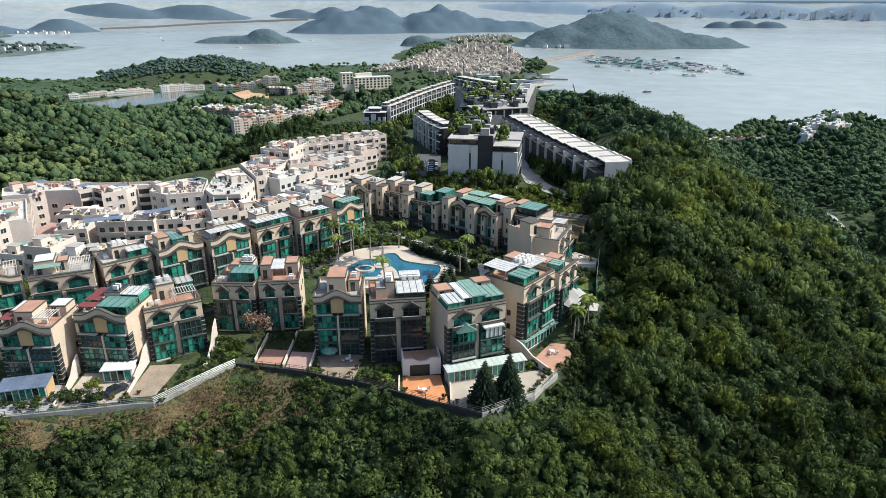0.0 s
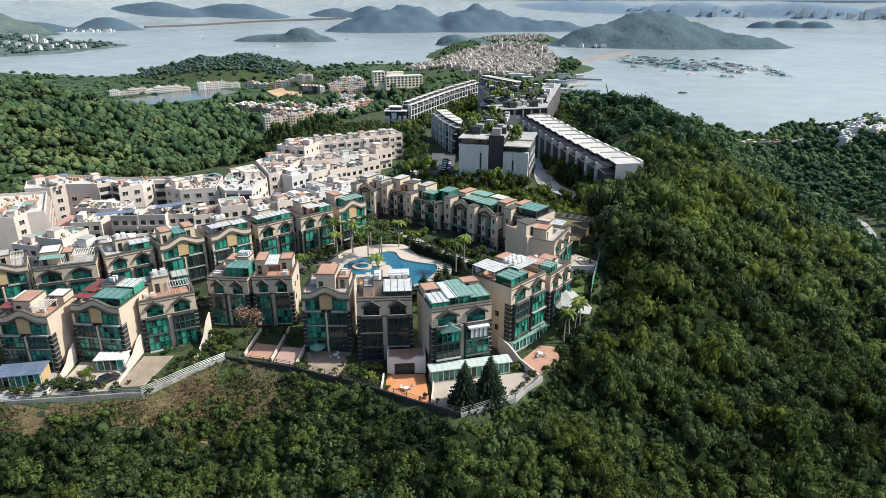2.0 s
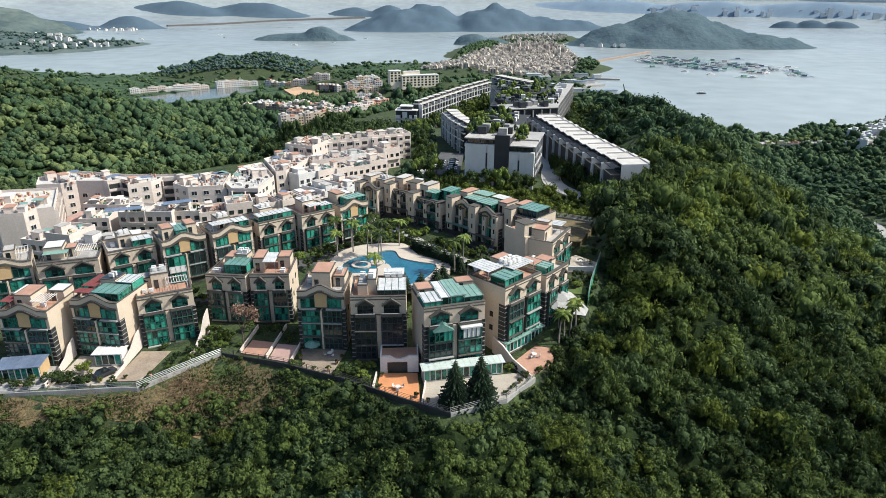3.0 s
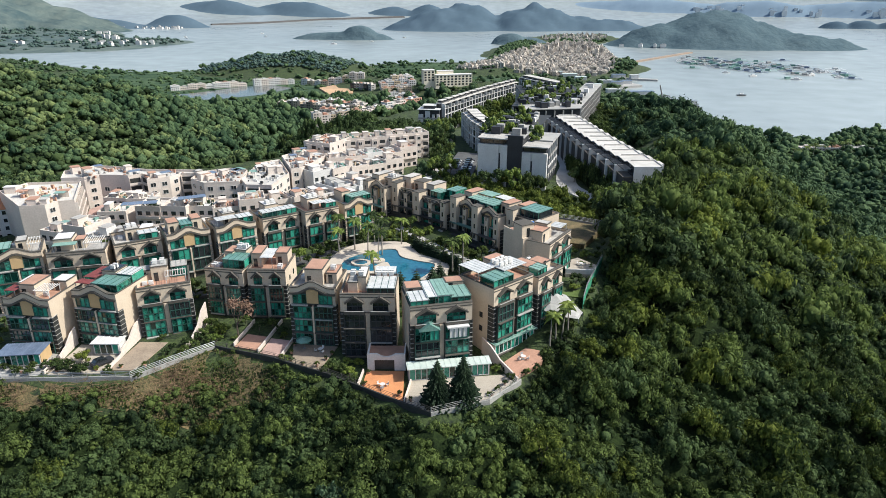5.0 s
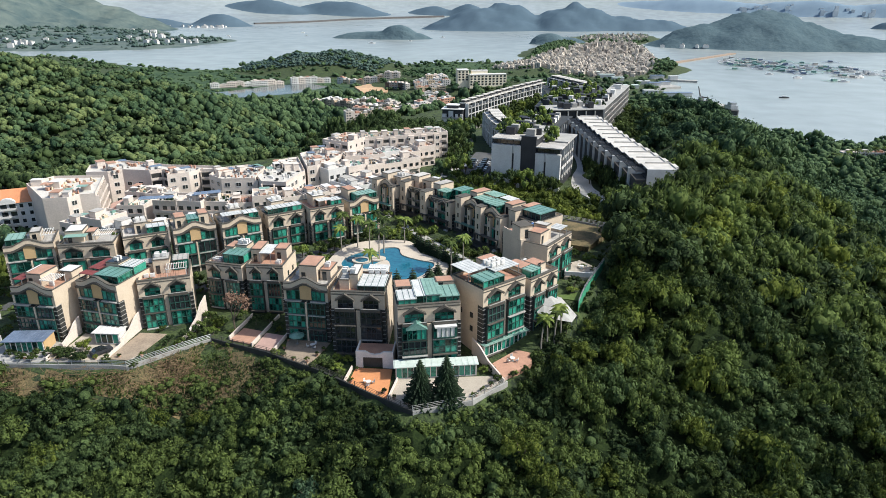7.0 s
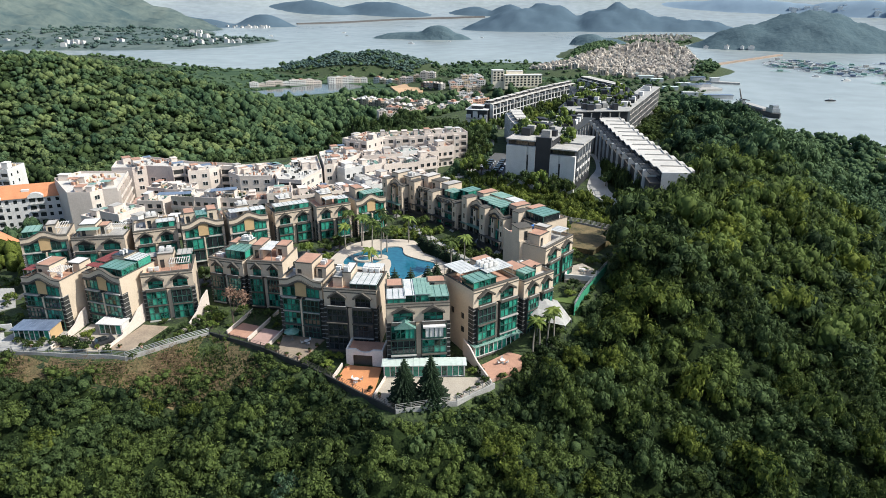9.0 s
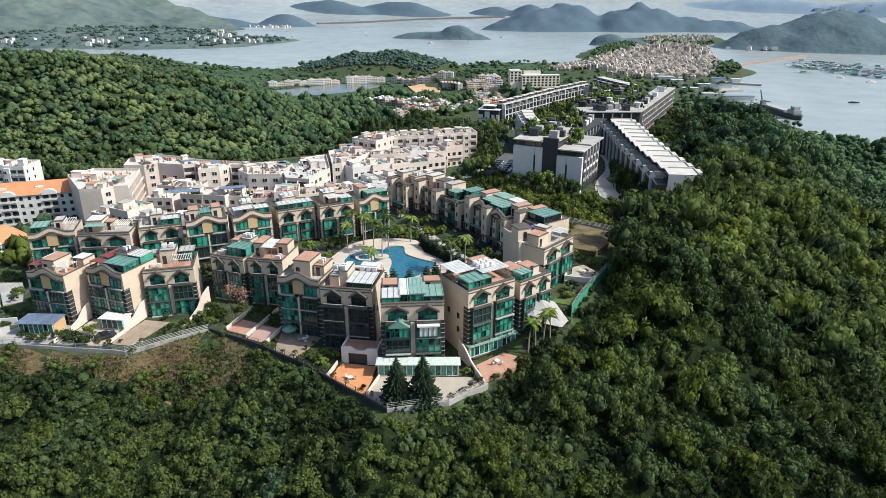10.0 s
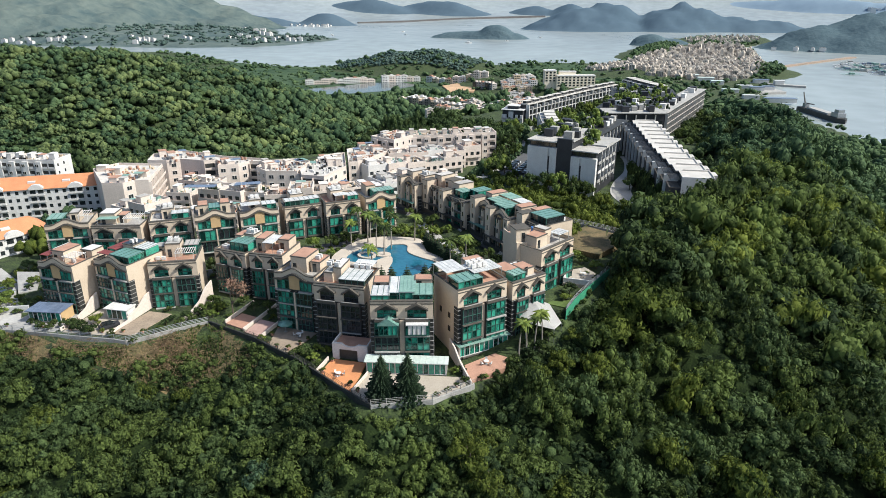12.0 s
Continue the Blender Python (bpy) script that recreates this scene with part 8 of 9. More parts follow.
BELTS.append([(-190, 150), (-152, 150), (-148, 182), (-160, 186)])
BELTS.append([(-232, 222), (-200, 220), (-160, 222), (-150, 250)])
for i, b in enumerate(BELTS):
    pts = scatter(min(p[0] for p in b), max(p[0] for p in b), min(p[1] for p in b), max(p[1] for p in b), 4.6, lambda x, y: outside(x, y, b) <= 0)
    pts[:, 2] -= 0.5
    if i == 2:
        pts = pts[::2]
    woods("tree_belt", pts, BELT if i in (0, 2) else FAR if i < 5 else FARTHER, (2.2, 4.2) if i != 2 else (3.4, 6.4), (1.0, 1.7), (M_leaf_olive, M_leaf_far, M_leaf_deep)[i % 3], "belt of mixed trees between the buildings", 0.1)

# planted roofs of the modern blocks
pts = np.array([(random.uniform(3, 16), random.uniform(249, 266), 19.4) for _ in range(60)] + [(random.uniform(19, 26), random.uniform(246, 262), 17.2) for _ in range(24)] + [(random.uniform(6, 20), random.uniform(290, 330), 13.9) for _ in range(50)] + [(random.uniform(12, 48), random.uniform(364, 450), 12.8) for _ in range(90)])
woods("roof_garden", pts[::2], FAR, (1.2, 2.5), (1.2, 2.2), M_leaf_bright, "bright green plants on the flat roofs")
woods("roof_garden", pts[1::2], FAR, (0.9, 1.8), (1.4, 2.6), M_leaf_dark, "dark green plants on the flat roofs")

# a bare, brownish tree and the dry brush slope
g2 = random.Random(5)
v = thing("blossoming_bare_tree", Matrix.Translation((-39.4, 121.0, -1.6)) @ Matrix.Scale(1.45, 4), "half-bare tree with brownish pink leaves", "tree")
bm = bmesh.new()
tips = []


def grow(p, d, length, r, n):
    q = p + d * length
    limb(bm, p, q, r, r * 0.65, 5)
    if n == 0:
        tips.append(q)
        return
    for _ in range(3):
        grow(q, (d + Vector((g2.uniform(-0.8, 0.8), g2.uniform(-0.8, 0.8), g2.uniform(-0.1, 0.5)))).normalized(), length * 0.72, r * 0.6, n - 1)


grow(Vector((0, 0, -0.3)), Vector((0, 0, 1)), 2.0, 0.16, 4)
part("trunk", bm, M_bark, v)
vs, fs = [], []
for q in tips:
    for _ in range(7):
        c = np.array(q) + np.random.normal(size=3) * 0.35
        n = len(vs)
        vs += [c + np.random.normal(size=3) * 0.16 for _ in range(3)]
        fs.append((n, n + 1, n + 2))
c = new("crown", mesh_from("crown", np.array(vs), np.array(fs), M_leaf_dry))
c.parent = v

DRYOUT = smooth_loop([(-92, 90), (-91, 94.6), (-78, 97.2), (-54, 101.6), (-44, 113.6), (-40, 114.6), (-30, 111.6), (-23, 108), (-24, 105), (-32, 102), (-42, 98), (-56, 97), (-70, 93.5)], 3)
gx, gy = np.arange(-93, -18, 1.0), np.arange(87, 117, 1.0)
X, Y = np.meshgrid(gx, gy)
Z = ground_z(X, Y) + 0.12 + 0.18 * wobble(X, Y, 2.2)
ok = outside(X[:-1, :-1] + 0.5, Y[:-1, :-1] + 0.5, DRYOUT) <= 0
ids = (np.arange(len(gy) - 1)[:, None] * len(gx) + np.arange(len(gx) - 1)[None])[ok]
me = bpy.data.meshes.new("dry_slope")
me.from_pydata(np.stack([X, Y, Z], -1).reshape(-1, 3), [], np.stack([ids, ids + 1, ids + len(gx) + 1, ids + len(gx)], -1).tolist())
me.materials.append(M_dry)
tagged(new("dry_slope", me), "dry yellow-brown grass slope below the wall", "grass", kind="structure")
g3 = np.random.default_rng(8)
px, py = g3.uniform(-90, -20, 27000), g3.uniform(88, 116, 27000)
k = (outside(px, py, DRYOUT) <= 0) & (wobble(px, py, 9) + g3.uniform(-0.5, 0.5, 27000) > -0.25)
px, py = px[k], py[k]
base = np.stack([px, py, ground_z(px, py)], -1)
d = g3.normal(size=(len(px), 3)) * (1, 1, 0.5) + (0, 0, 0.5)
d *= (g3.uniform(0.5, 2.0, (len(px), 1)) / np.linalg.norm(d, axis=1, keepdims=True))
s = np.cross(d, (0.3, 0.2, 1.0)) * 0.03
tri = np.stack([base - s, base + s, base + d], 1).reshape(-1, 3)
tagged(new("dry_brush", mesh_from("dry_brush", tri, np.arange(len(tri)).reshape(-1, 3), M_twig)), "tangle of dry brown twigs on the slope", "brush", kind="stuff")
px, py = g3.uniform(-92, -19, 60000), g3.uniform(87, 116, 60000)
k = (outside(px, py, DRYOUT) <= 0) & (wobble(px, py, 6) + g3.uniform(-0.6, 0.6, 60000) < -0.05)
px, py = px[k], py[k]
base = np.stack([px, py, ground_z(px, py) + 0.1], -1)
d = g3.normal(size=(len(px), 3)) * (0.35, 0.35, 0.2) + (0, 0, 0.7)
d *= (g3.uniform(0.35, 1.0, (len(px), 1)) / np.linalg.norm(d, axis=1, keepdims=True))
s = np.cross(d, g3.normal(size=(len(px), 3))) * 0.14
tri = np.stack([base - s, base + s, base + d], 1).reshape(-1, 3)
tagged(new("slope_grass", mesh_from("slope_grass", tri, np.arange(len(tri)).reshape(-1, 3), M_leaf)), "rough yellow-green grass over the dry slope", "grass", kind="stuff")
for cx, cy, n in ((-44.5, 103.5, 190), (-47, 106.5, 190), (-43.5, 107.5, 130), (-55, 100.5, 110), (-40, 107, 90), (-61, 99, 70), (-66, 97.5, 60), (-74, 95, 60), (-50, 101, 70), (-36, 105, 50)):
    pile = bmesh.new()
    for _ in range(n):
        p = Vector((cx + g2.gauss(0, 1.7), cy + g2.gauss(0, 1.2), 0))
        p.z = gz(p.x, p.y) + g2.uniform(0.0, 0.7)
        d = Vector((g2.gauss(0, 1), g2.gauss(0, 1), g2.uniform(-0.2, 0.5))).normalized()
        q = p + d * g2.uniform(0.7, 1.6)
        e = q + (d + Vector((g2.gauss(0, 0.4), g2.gauss(0, 0.4), g2.uniform(-0.3, 0.3)))).normalized() * g2.uniform(0.6, 1.4)
        limb(pile, p, q, 0.05, 0.036, 4)
        limb(pile, q, e, 0.036, 0.012, 4)
    plain("brush_pile", pile, M_twig, "heap of cut dry branches lying on the slope", "brush", kind="stuff")
pts = scatter(-92, -18, 86, 116, 1.9, lambda x, y: (outside(x, y, DRYOUT) <= 0) & (wobble(x, y, 7) + rng.uniform(-0.6, 0.6, x.shape) < 0.12) & ((outside(x, y, HILLTOP) > 5.5) | (x < -58)))
woods("slope_shrubs", pts, SHRUB, (0.8, 2.1), (0.8, 1.3), M_leaf, "low shrubs scattered over the dry slope", -0.1)

pts = scatter(14, 50, 98, 168, 2.2, lambda x, y: (outside(x, y, HILLTOP) > 1.2) & (outside(x, y, HILLTOP) < 8))
woods("edge_shrubs", pts, SHRUB, (1.1, 2.1), (0.8, 1.3), M_leaf_deep, "bushy shrubs along the foot of the estate fence", -0.1)
pts = scatter(-98, -14, 82, 106, 2.7, lambda x, y: (outside(x, y, DRYOUT) > 0) & (outside(x, y, HILLTOP) > 2))
woods("slope_foot_shrubs", pts, SHRUB, (1.2, 2.3), (0.9, 1.3), M_leaf, "dense shrubs at the foot of the dry slope", -0.1)
screen = np.array([(a[0] + (b[0] - a[0]) * u - 0.93 * o, a[1] + (b[1] - a[1]) * u - 0.37 * o) for a, b in along([(43, 275), (48.2, 254), (57.4, 221)], 2.6) for u, o in ((0.2, 6.0), (0.7, 7.0))])
woods("row_hedge", np.column_stack([screen, ground_z(screen[:, 0], screen[:, 1])]), BELT, (1.8, 2.6), (3.0, 4.0), M_leaf, "tall green hedge trees in front of the terraced houses", 0.0)
EDGE = [(-27, 111.6), (-15, 107.4), (-6, 103.4), (7, 97.6), (7, 93), (-8, 97), (-20, 102), (-28, 107)]
CORNER = [(7, 97.6), (17, 103), (22.5, 110.5), (27, 116), (30, 112), (24, 99), (8, 91)]
pts = np.concatenate([scatter(-30, 8, 92, 113, 1.6, lambda x, y: outside(x, y, EDGE) <= 0), scatter(6, 31, 90, 117, 1.8, lambda x, y: outside(x, y, CORNER) <= 0)])
woods("edge_shrubs", pts, SHRUB, (0.8, 1.7), (0.8, 1.3), M_leaf, "low dense shrubs below the boundary wall", -0.1)


RIM = [(30.5, 129.5), (35, 134), (38, 142), (39, 150), (36, 150), (34.5, 142), (31, 139)]
pts = np.concatenate([scatter(28, 42, 126, 164, 2.2, lambda x, y: outside(x, y, RIM) <= 0), scatter(38, 50, 160, 200, 3.0, lambda x, y: (x > 37.8 + (y - 160) * 0.25) & (x < 44 + (y - 160) * 0.2))])
woods("rim_trees", pts, SHRUB, (0.7, 1.5), (0.9, 1.3), M_leaf, "small trees along the edge of the estate", -0.1)
BEDS = [[(-24, 172), (-8, 170), (4, 160), (11, 150), (13, 158), (0, 174), (-16, 186)], [(-34, 158), (-29, 150), (-29, 163), (-24, 169), (-27, 172)], [(-14, 137), (-4, 137), (4, 143), (8, 142), (0, 131), (-14, 133)], [(-75, 130), (-60, 134), (-44, 143), (-46, 145), (-62, 137), (-76, 133)]]
for b in BEDS:
    pts = scatter(min(p[0] for p in b), max(p[0] for p in b), min(p[1] for p in b), max(p[1] for p in b), 2.0, lambda x, y: (outside(x, y, b) <= 0) & (rng.uniform(0, 1, x.shape) < 0.75))
    woods("garden_shrubs", pts[::2], SHRUB, (0.7, 1.6), (0.9, 1.4), M_leaf, "clipped and loose green garden shrubs", -0.1)
    woods("garden_shrubs", pts[1::2], SHRUB, (0.7, 1.4), (0.9, 1.5), M_leaf_olive, "clipped and loose green garden shrubs", -0.1)


# ---- garden furniture and pots ----
def pot_mesh():
    bm = bmesh.new()
    bmesh.ops.create_cone(bm, cap_ends=True, segments=10, radius1=0.22, radius2=0.32, depth=0.5, matrix=Matrix.Translation((0, 0, 0.25)))
    return bm


def potted_plant(x, y, z, size, seed):
    g = random.Random(seed)
    v = thing("potted_plant", Matrix.Translation((x, y, z)) @ pose(0, 0, 0, 0, 0, g.uniform(0, 360)), "leafy green shrub in a terracotta pot", "plant", "potted garden plants")
    shared("pot", "pot", v, pot_mesh, M_terra, Matrix())
    c = new("foliage", CROWNS[(M_leaf, M_leaf_olive, M_leaf_deep)[seed % 3].name][seed % 6])
    c.parent = v
    c.matrix_basis = Matrix.Translation((0, 0, 0.35)) @ Matrix.Diagonal((size, size, size * 1.3, 1))


def parasol(x, y, z, cloth, label):
    v = thing("parasol", Matrix.Translation((x, y, z)), label, "parasol")
    bm = bmesh.new()
    limb(bm, (0, 0, 0), (0, 0, 2.6), 0.04, 0.03, 8)
    part("pole", bm, M_steel, v)
    bm = bmesh.new()
    rim = [bm.verts.new((1.7 * math.cos(k * 0.7854), 1.7 * math.sin(k * 0.7854), 2.1)) for k in range(8)]
    low = [bm.verts.new((1.66 * math.cos(k * 0.7854), 1.66 * math.sin(k * 0.7854), 1.92)) for k in range(8)]
    tip = bm.verts.new((0, 0, 2.75))
    for k in range(8):
        bm.faces.new((rim[k], rim[(k + 1) % 8], tip))
        bm.faces.new((low[k], low[(k + 1) % 8], rim[(k + 1) % 8], rim[k]))
    part("canopy", bm, cloth, v)
    part("base", boxes((-0.3, 0.3, -0.3, 0.3, 0, 0.12)), M_conc, v)


def table_mesh():
    bm = bmesh.new()
    bmesh.ops.create_cone(bm, cap_ends=True, segments=16, radius1=0.55, radius2=0.55, depth=0.05, matrix=Matrix.Translation((0, 0, 0.73)))
    return bm


def garden_table(x, y, z):
    v = thing("garden_table", Matrix.Translation((x, y, z)), "round white garden table on a patio", "table", "garden tables")
    shared("tabletop", "round", v, table_mesh, M_white, Matrix())
    shared("stem", "round", v, lambda: boxes((-0.05, 0.05, -0.05, 0.05, 0.04, 0.7), (-0.3, 0.3, -0.3, 0.3, 0, 0.05)), M_steel, Matrix())
    for k in range(3):
        a = k * 2.1 + x
        c = thing("garden_chair", Matrix.Translation((x + 0.95 * math.cos(a), y + 0.95 * math.sin(a), z)) @ pose(0, 0, 0, 0, 0, math.degrees(a) + 90), "white garden chair beside a round table", "chair", "garden chairs")
        shared("seat", "garden", c, lambda: boxes((-0.24, 0.24, -0.24, 0.24, 0.4, 0.46)), M_white, Matrix())
        shared("backrest", "garden", c, lambda: boxes((-0.24, 0.24, -0.28, -0.23, 0.46, 0.95)), M_white, Matrix())
        shared("leg_frame", "garden", c, lambda: boxes(*[(sx * 0.2 - 0.025, sx * 0.2 + 0.025, sy * 0.2 - 0.025, sy * 0.2 + 0.025, 0, 0.4) for sx in (-1, 1) for sy in (-1, 1)]), M_steel, Matrix())


parasol(-23.4, 118.4, -1.95, M_groof, "open green parasol on a worn patio")
garden_table(-19.6, 117.6, -1.95)
garden_table(-3.6, 106.4, -2.0)
garden_table(22.8, 119.6, -1.3)
garden_table(36.0, 158.0, 4.4)
for x, y, r in ((47.5, 247, 1.8), (51, 239, 2.0), (56, 229, 2.2), (58, 221, 2.4), (61.5, 215.5, 3.0), (65.5, 216.5, 3.0), (69, 221, 2.8), (56, 216, 2.6), (56.5, 216.0, 2.9), (59.4, 216.6, 3.0), (62.4, 217.6, 3.0), (65.4, 218.8, 3.0), (53.6, 218.0, 2.8), (52, 213, 2.8), (55.5, 210.5, 3.0), (59.5, 211.5, 3.2), (63.5, 211, 3.1), (68, 215, 3.2), (66.5, 207.5, 3.0), (60, 206, 2.8), (49, 217, 2.6), (2, 236, 2.6), (7, 234.5, 2.2), (12, 233.5, 2.8), (18, 232.5, 2.4), (24, 231.5, 2.8), (-3, 240, 2.6)):
    broadleaf(x, y, r, 2.6 if y < 220 else 1.6, M_leaf_olive if int(x) % 3 == 0 else M_leaf, "tall leafy tree beside the modern block", "trees by the modern block", z=gz(x, y) - 0.3)
for x, y, r, tall in ((46, 210, 4.2, 1.7), (51, 205, 4.6, 1.6), (57, 203, 4.4, 1.7), (63, 206, 4.4, 1.9), (69, 211, 4.2, 1.9), (44, 217, 3.2, 1.7), (38.5, 251, 2.8, 1.6), (40.5, 259, 2.6, 1.8), (41.5, 266, 2.4, 2.0), (10.5, 233, 3.8, 1.4), (15.5, 231, 4.0, 1.5), (20.5, 230.5, 4.0, 1.5), (25.5, 231, 3.6, 1.5), (5, 233.5, 3.4, 1.4),
                      (-14.5, 258, 4.2, 1.5), (-10, 254, 3.8, 1.5), (-18, 264, 4.4, 1.6), (-15, 272, 4.0, 1.6), (-20, 285, 4.2, 1.6), (-21, 300, 4.0, 1.6), (-16, 296, 3.6, 1.6), (-24, 330, 4.4, 1.5), (-30, 345, 4.4, 1.5), (-23, 318, 4.2, 1.5), (-36, 362, 3.6, 1.4), (-44, 371, 3.6, 1.3)):
    broadleaf(x, y, r, tall, (M_leaf, M_leaf, M_leaf_bright, M_leaf_deep)[int(x * 3) % 4], "broad leafy tree beside the modern block", "trees by the modern block", z=gz(x, y) - 0.4)
for k in range(16):
    gk = random.Random(k + 300)
    x, y = -122 + k * 3.2 + gk.uniform(-1.5, 1.5), 344 - k * 1.2 + gk.uniform(-5, 5)
    broadleaf(x, y, gk.uniform(3.4, 4.8), gk.uniform(1.9, 2.5), M_leaf_deep if k % 4 else M_leaf, "tall dark tree behind the pale terraces", "tall trees behind the terraces")
bank = np.array([(a[0] + (b[0] - a[0]) * u + 0.94 * o, a[1] + (b[1] - a[1]) * u - 0.33 * o) for a, b in along([(-34, 380), (-20, 420), (-8, 452), (9, 490)], 4.0) for u, o in ((0.2, 3.2), (0.6, 5.5), (0.9, 8.5))])
woods("bank_trees", np.column_stack([bank, ground_z(bank[:, 0], bank[:, 1])]), FAR, (2.0, 3.2), (1.8, 2.8), M_leaf, "leafy trees along the bank below the far terraced houses", 0.0)
GARDEN_A = [(-66.4, 107.4, 1.9, M_leaf_olive), (-51.4, 112.0, 1.2, M_leaf_deep), (-48.0, 113.4, 1.3, M_leaf), (-75.2, 103.2, 1.2, M_leaf), (-59.5, 104.4, 0.9, M_leaf_olive), (-47.0, 124.0, 2.0, M_leaf), (-43.5, 121, 1.8, M_leaf_olive), (-51.0, 114.0, 1.3, M_leaf_deep), (-48.8, 116.2, 1.5, M_leaf_deep), (-50.8, 109.6, 0.9, M_leaf), (-48.4, 112.6, 1.0, M_leaf_olive), (-46.6, 115.4, 1.4, M_leaf), (-47.4, 118.6, 1.5, M_leaf_deep), (-72.4, 103.6, 1.3, M_leaf_deep), (-70.4, 104.6, 1.4, M_leaf_deep), (-68.4, 104.8, 1.3, M_leaf), (-77.6, 101.6, 1.3, M_leaf_deep), (-58.4, 103.6, 0.8, M_leaf_deep), (-80.5, 102.0, 1.2, M_leaf), (28.2, 123.4, 1.4, M_leaf_deep), (30.2, 125.6, 1.6, M_leaf_deep), (27.2, 121.0, 1.2, M_leaf), (31.8, 127.8, 1.7, M_leaf_deep), (25.4, 117.6, 1.1, M_leaf_deep), (33.2, 130.4, 1.8, M_leaf), (28.6, 127.4, 1.3, M_leaf_deep), (23.4, 114.6, 1.0, M_leaf)]
GARDEN_B = [(-36, 124.5, 1.6, M_leaf_deep), (-33.4, 126, 1.5, M_leaf), (-30.4, 124, 1.6, M_leaf_deep), (-28.6, 126.6, 1.4, M_leaf), (-35, 127.6, 1.3, M_leaf_deep), (-29.4, 122.4, 1.0, M_leaf_olive), (-40, 126.5, 1.6, M_leaf), (-44.5, 117.6, 1.3, M_leaf), (-37.2, 114.4, 0.9, M_leaf), (-26.4, 113.2, 1.0, M_leaf_olive), (-16.4, 110.0, 1.2, M_leaf), (-14.6, 112.2, 1.5, M_leaf_deep), (-12.0, 109.6, 1.2, M_leaf), (-10.4, 113.4, 1.4, M_leaf_olive)]
for x, y, r, leaf in GARDEN_A + GARDEN_B:
    broadleaf(x, y, r, 1.1, leaf, "leafy garden tree in front of a villa", "garden trees", z=gz(x, y) - 0.4)
wall_run("curved_deck_wall", [(-50, 380), (-48, 375), (-43, 372), (-36, 371.5), (-30, 374), (-26, 380), (-22, 390)], 2.4, 0.5, M_conc, "curved concrete deck wall below the white tower")
wall_run("white_garden_wall", [(-93.0, 103.2), (-86.5, 106.4)], 1.8, 0.3, M_white, "white rendered wall round a terrace")
patch("forecourt", [(-113, 124), (-107, 126), (-97, 117), (-100, 114)], None, M_conc, "pale paved forecourt beside a villa")
for i, (x, y, r) in enumerate(((-97, 108, 1.6), (-94, 107.5, 1.3), (-91, 108.6, 1.5), (-96, 111, 1.4), (-90, 112, 1.2), (-88.6, 109.6, 1.4), (-101, 119, 1.8), (-105, 123, 1.5), (-99, 116.4, 1.3), (-110, 131, 1.8), (-114, 126, 2.0), (-116, 129.5, 2.2), (-112, 134, 2.2), (-106, 130.5, 1.8), (-104, 113, 1.8), (-107, 116, 1.9), (-110, 119.5, 2.0), (-99, 110, 1.5), (-92, 115.5, 1.5), (-89, 118, 1.8))):
    broadleaf(x, y, r, 1.1, (M_leaf, M_leaf_olive, M_leaf_deep)[i % 3], "leafy garden shrub beside the estate road", "garden trees", z=gz(x, y) - 0.4)
POTS = [(-26, 119.4), (-25.4, 116), (-24.4, 113), (-21.5, 111.8), (-18.4, 111.6), (-17.4, 114.5), (-16.9, 117), (-7.2, 106.4), (-7.4, 110.8), (0.2, 104), (2.6, 102.6), (9, 101.4), (13.4, 103.6), (17.4, 106.6), (19.6, 110.6),
        (-57.6, 106), (-53, 107), (-59.4, 104.6), (-69.4, 102.6), (-62, 104.4), (-71.6, 102.4), (-84.6, 99), (-76, 101.2)]
for i, (x, y) in enumerate(POTS):
    potted_plant(x, y, -1.98 if x > -30 else gz(x, y) + 0.1, 0.5 + 0.25 * ((i * 7) % 5) / 4, i)

# ---- harbour: rafts, boats, piers ----
def raft_mesh():
    bm = bmesh.new()
    xs_, ys_ = [v for k in range(4) for v in (-9.5 + k * 6, -8.5 + k * 6)], [v for k in range(4) for v in (-6.5 + k * 4, -5.5 + k * 4)]
    vv = [[bm.verts.new((x, y, 0.8)) for y in ys_] for x in xs_]
    fs = [bm.faces.new((vv[i][j], vv[i + 1][j], vv[i + 1][j + 1], vv[i][j + 1])) for i in range(7) for j in range(7) if not (i % 2 and j % 2) or i == j == 3]
    up = bmesh.ops.extrude_discrete_faces(bm, faces=[f for f in fs if abs(f.calc_center_median().x) < 3 and abs(f.calc_center_median().y) < 2])
    bmesh.ops.translate(bm, vec=(0, 0, 2.8), verts=[v for f in up["faces"] for v in f.verts])
    return bm


gr = random.Random(21)
made = 0
while made < 150:
    u, w = gr.random(), gr.gauss(0, 1)
    x, y = 390 + u * 290 + w * 16, 1850 - u * 280 + w * 72
    if gr.random() < 0.35 + 0.65 * (1 - u):
        v = thing("fish_raft", Matrix.Translation((x, y, SEA)) @ pose(0, 0, 0, 0, 0, gr.uniform(-25, 25)) @ Matrix.Diagonal((2.0, 2.0, 1.2, 1)), "floating fish raft with planks and a small hut", "raft", "floating fish rafts")
        shared("deck", "raft", v, raft_mesh, gr.choice((M_conc, M_steel, M_solar, M_gmetal, M_sheet, M_groof)), Matrix())
        made += 1


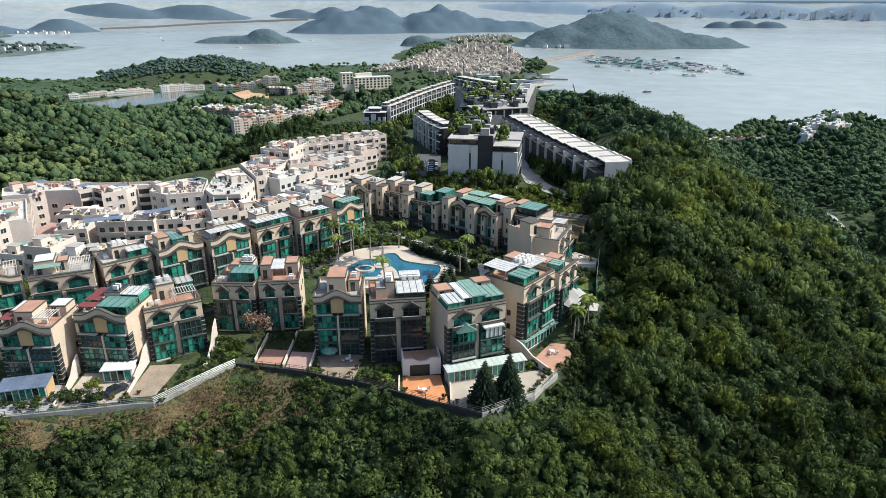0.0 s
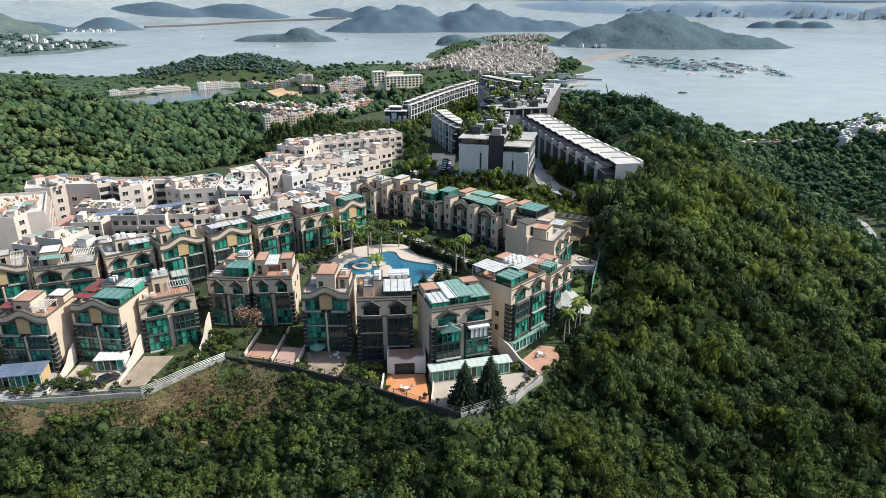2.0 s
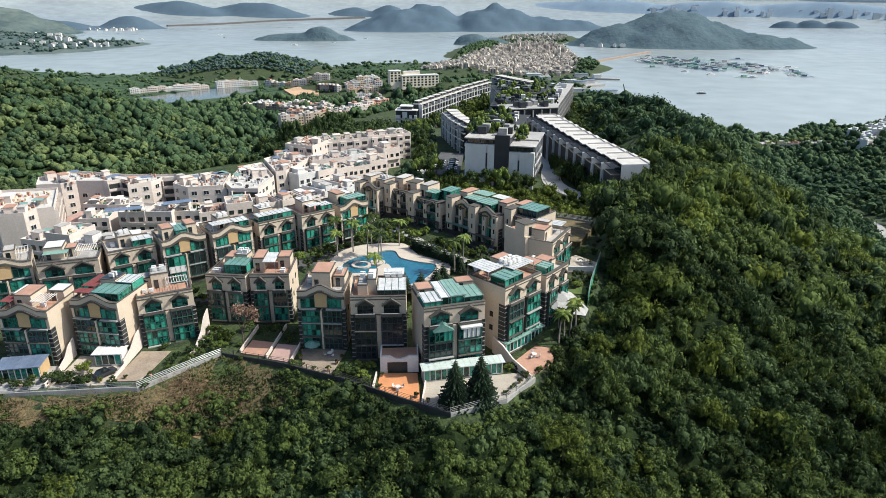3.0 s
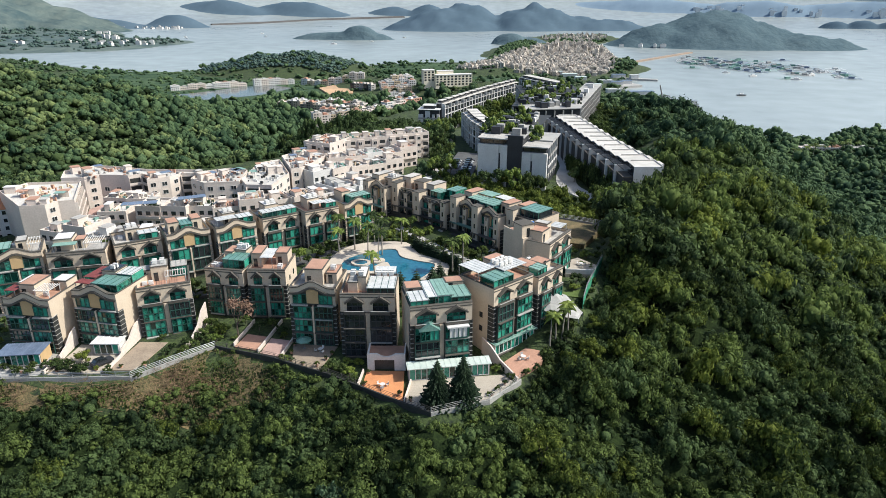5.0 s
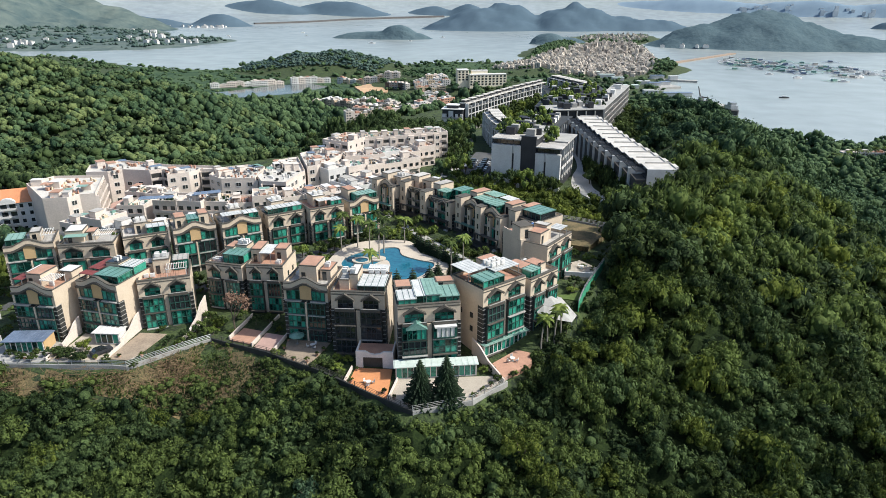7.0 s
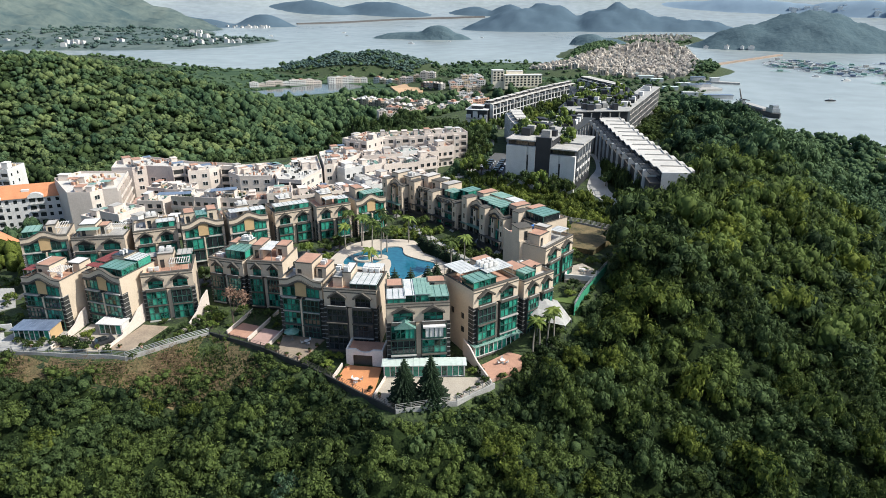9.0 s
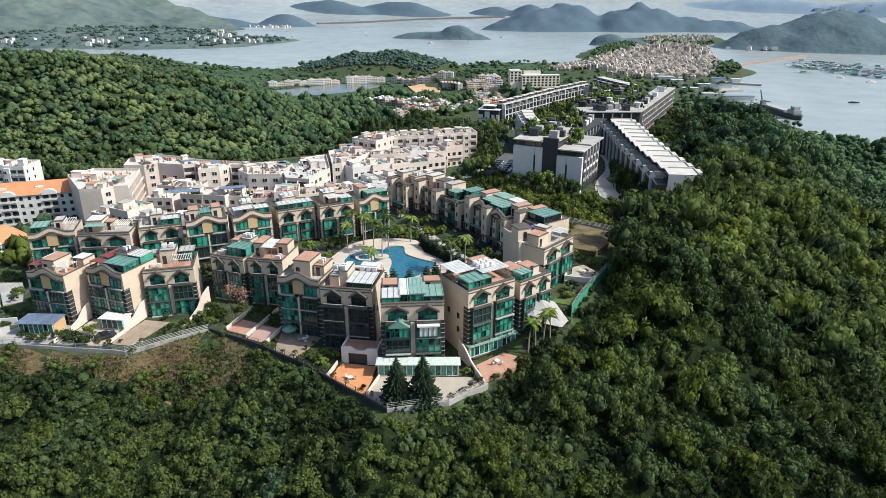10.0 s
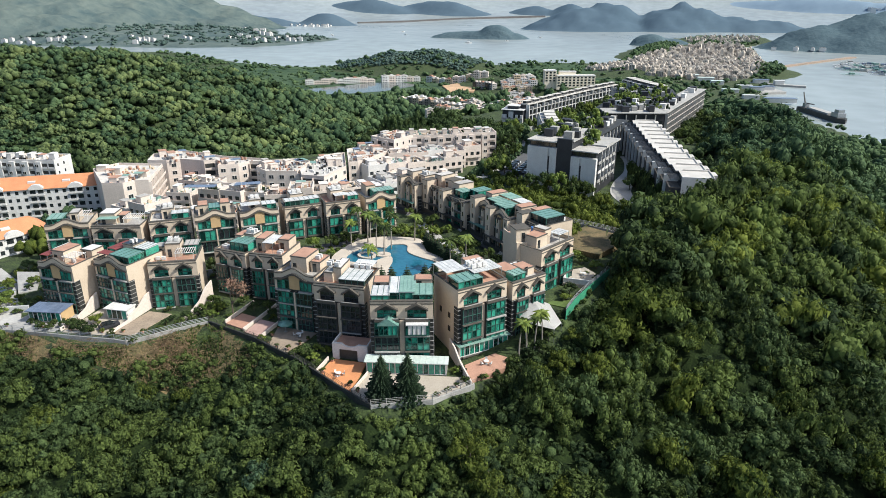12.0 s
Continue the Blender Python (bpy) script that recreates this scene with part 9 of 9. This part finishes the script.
def boat(x, y, turn, length, hull, label="motor boat lying in the calm bay"):
    v = thing("boat", Matrix.Translation((x, y, SEA)) @ pose(0, 0, 0, 0, 0, turn), label, "boat", "boats in the bay")
    L, w = length / 2, length * 0.15
    bm = bmesh.new()
    prism(bm, [(-L, -w), (L * 0.5, -w), (L, 0), (L * 0.5, w), (-L, w)], -0.5, length * 0.11)
    part("hull", bm, hull, v)
    part("cabin", boxes((-L * 0.5, L * 0.3, -w * 0.7, w * 0.7, length * 0.11, length * 0.22)), M_white, v)
    part("mast", boxes((-0.15, 0.15, -0.15, 0.15, length * 0.22, length * 0.4)), M_steel, v)
    return v


boat(366, 1195, 10, 16, M_black)
for x, y, t, n in ((470, 1500, 20, 18), (540, 1450, -10, 20), (430, 1560, 0, 16), (600, 1540, 30, 22), (-690, 2300, 5, 24), (-590, 2450, 0, 14), (-905, 2560, 80, 12), (-1200, 2900, 20, 18), (-1100, 2700, -20, 16), (-1400, 2600, 15, 15), (-1350, 2520, -15, 14), (-1450, 2480, 40, 14), (-520, 2700, 0, 16), (640, 1500, 10, 20)):
    boat(x, y, t, n, M_white)

v = thing("dredger", Matrix.Translation((234, 1050, SEA)) @ pose(0, 0, 0, 0, 0, -69.5), "dark grey dredger barge with a raised crane boom", "ship")
bm = bmesh.new()
prism(bm, [(-54, -8), (46, -8), (56, 0), (46, 8), (-54, 8)], -1, 6)
part("hull", bm, M_stone, v)
part("deck", boxes((-52, 44, -7, 7, 6, 6.5)), M_trim, v)
part("deckhouse", boxes((30, 46, -5.5, 5.5, 6.5, 12), (34, 44, -4, 4, 12, 16)), M_steel, v)
part("hopper", boxes((-32, 22, -5.5, 5.5, 6.5, 8.6)), M_conc, v)
bm = bmesh.new()
limb(bm, (-44, 0, 6), (-57, 0, 26), 1.3, 0.8, 6)
limb(bm, (-44, 0, 12), (-24, 0, 13), 0.9, 0.7, 6)
part("crane_boom", bm, M_trim, v)
part("crane_cab", boxes((-48, -41, -3, 3, 6.5, 12)), M_steel, v)
strip("shore_rocks", [(196, 960), (214, 905), (240, 842), (264, 814)], 9, 0.4, M_sheet, "pale boulders and rubble along the shore", "rocks", z=SEA + 2.0)
patch("pier", [(150, 1400), (256, 1378), (258, 1390), (150, 1416)], SEA + 3.2, M_conc, "long low concrete harbour pier", "pier", 6)
patch("pier", [(127, 1292), (164, 1250), (214, 1284), (190, 1330)], SEA + 3.6, M_conc, "concrete quay with sheds", "pier", 6)
for x, y, w in ((148, 1300, 24), (166, 1282, 22), (186, 1300, 18), (182, 1402, 26), (212, 1395, 16), (84, 1400, 30), (104, 1352, 22), (122, 1236, 26), (150, 1172, 24), (190, 1150, 46), (60, 1440, 26)):
    v = thing("shed", Matrix.Translation((x, y, SEA + 3.5)) @ pose(0, 0, 0, 0, 0, 12), "low quay shed with a pale blue roof", "shed", "quay sheds")
    part("wall", boxes((-w / 2, w / 2, -6, 6, -0.3, 6)), M_white, v)
    part("roof", boxes((-w / 2 - 0.6, w / 2 + 0.6, -6.6, 6.6, 6, 6.6)), M_pale if x < 130 else M_solar if w % 4 else M_sheet, v)
patch("harbour_dam", [(222, 1728), (234, 1724), (470, 2104), (456, 2110)], SEA + 3.0, M_bund, "brownish earth causeway to the wooded headland", "causeway", 6)
land = np.array([v.co[:] for v in peninsula.data.vertices])
land = land[(land[:, 2] > SEA + 3) & (land[:, 0] > -2150)]
pick = land[rng.integers(0, len(land), 620)] + np.column_stack([rng.uniform(-12, 12, 620), rng.uniform(-12, 12, 620), np.full(620, -2.0)])
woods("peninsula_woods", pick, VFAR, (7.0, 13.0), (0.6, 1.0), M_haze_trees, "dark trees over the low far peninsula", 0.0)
homes = land[(wobble(land[:, 0], land[:, 1], 110) > 0.25) & (land[:, 2] < SEA + 22)]
for k in rng.choice(len(homes), 52, replace=False):
    x, y, z = homes[k]
    town_building(x + gr.uniform(-10, 10), y + gr.uniform(-10, 10), gr.uniform(-25, 25), gr.uniform(12, 20), 10, gr.randint(2, 4), M_white, "white house on the far peninsula", "peninsula houses", tiny=True, z=float(z) - 1)
for i in range(26):
    u = gr.random()
    town_building(-2150 + 380 * u, 3190 + 120 * gr.random(), gr.uniform(-20, 20), gr.uniform(9, 18), 10, gr.randint(1, 3), M_white, "white house on the far peninsula", "peninsula houses", tiny=True, z=SEA + 2)
for i in range(14):
    town_building(560 - 300 * gr.random(), 2290 + 40 * gr.random(), gr.uniform(-20, 20), gr.uniform(8, 15), 10, gr.randint(1, 2), M_white, "white house below the headland", "headland houses", tiny=True, z=SEA + 5)
for i in range(20):
    palm(282 + 4.2 * i + gr.uniform(-2, 2), 700 + gr.uniform(-8, 8) + 2.4 * i, gr.uniform(9, 12), 100 + i, None, 4.2)
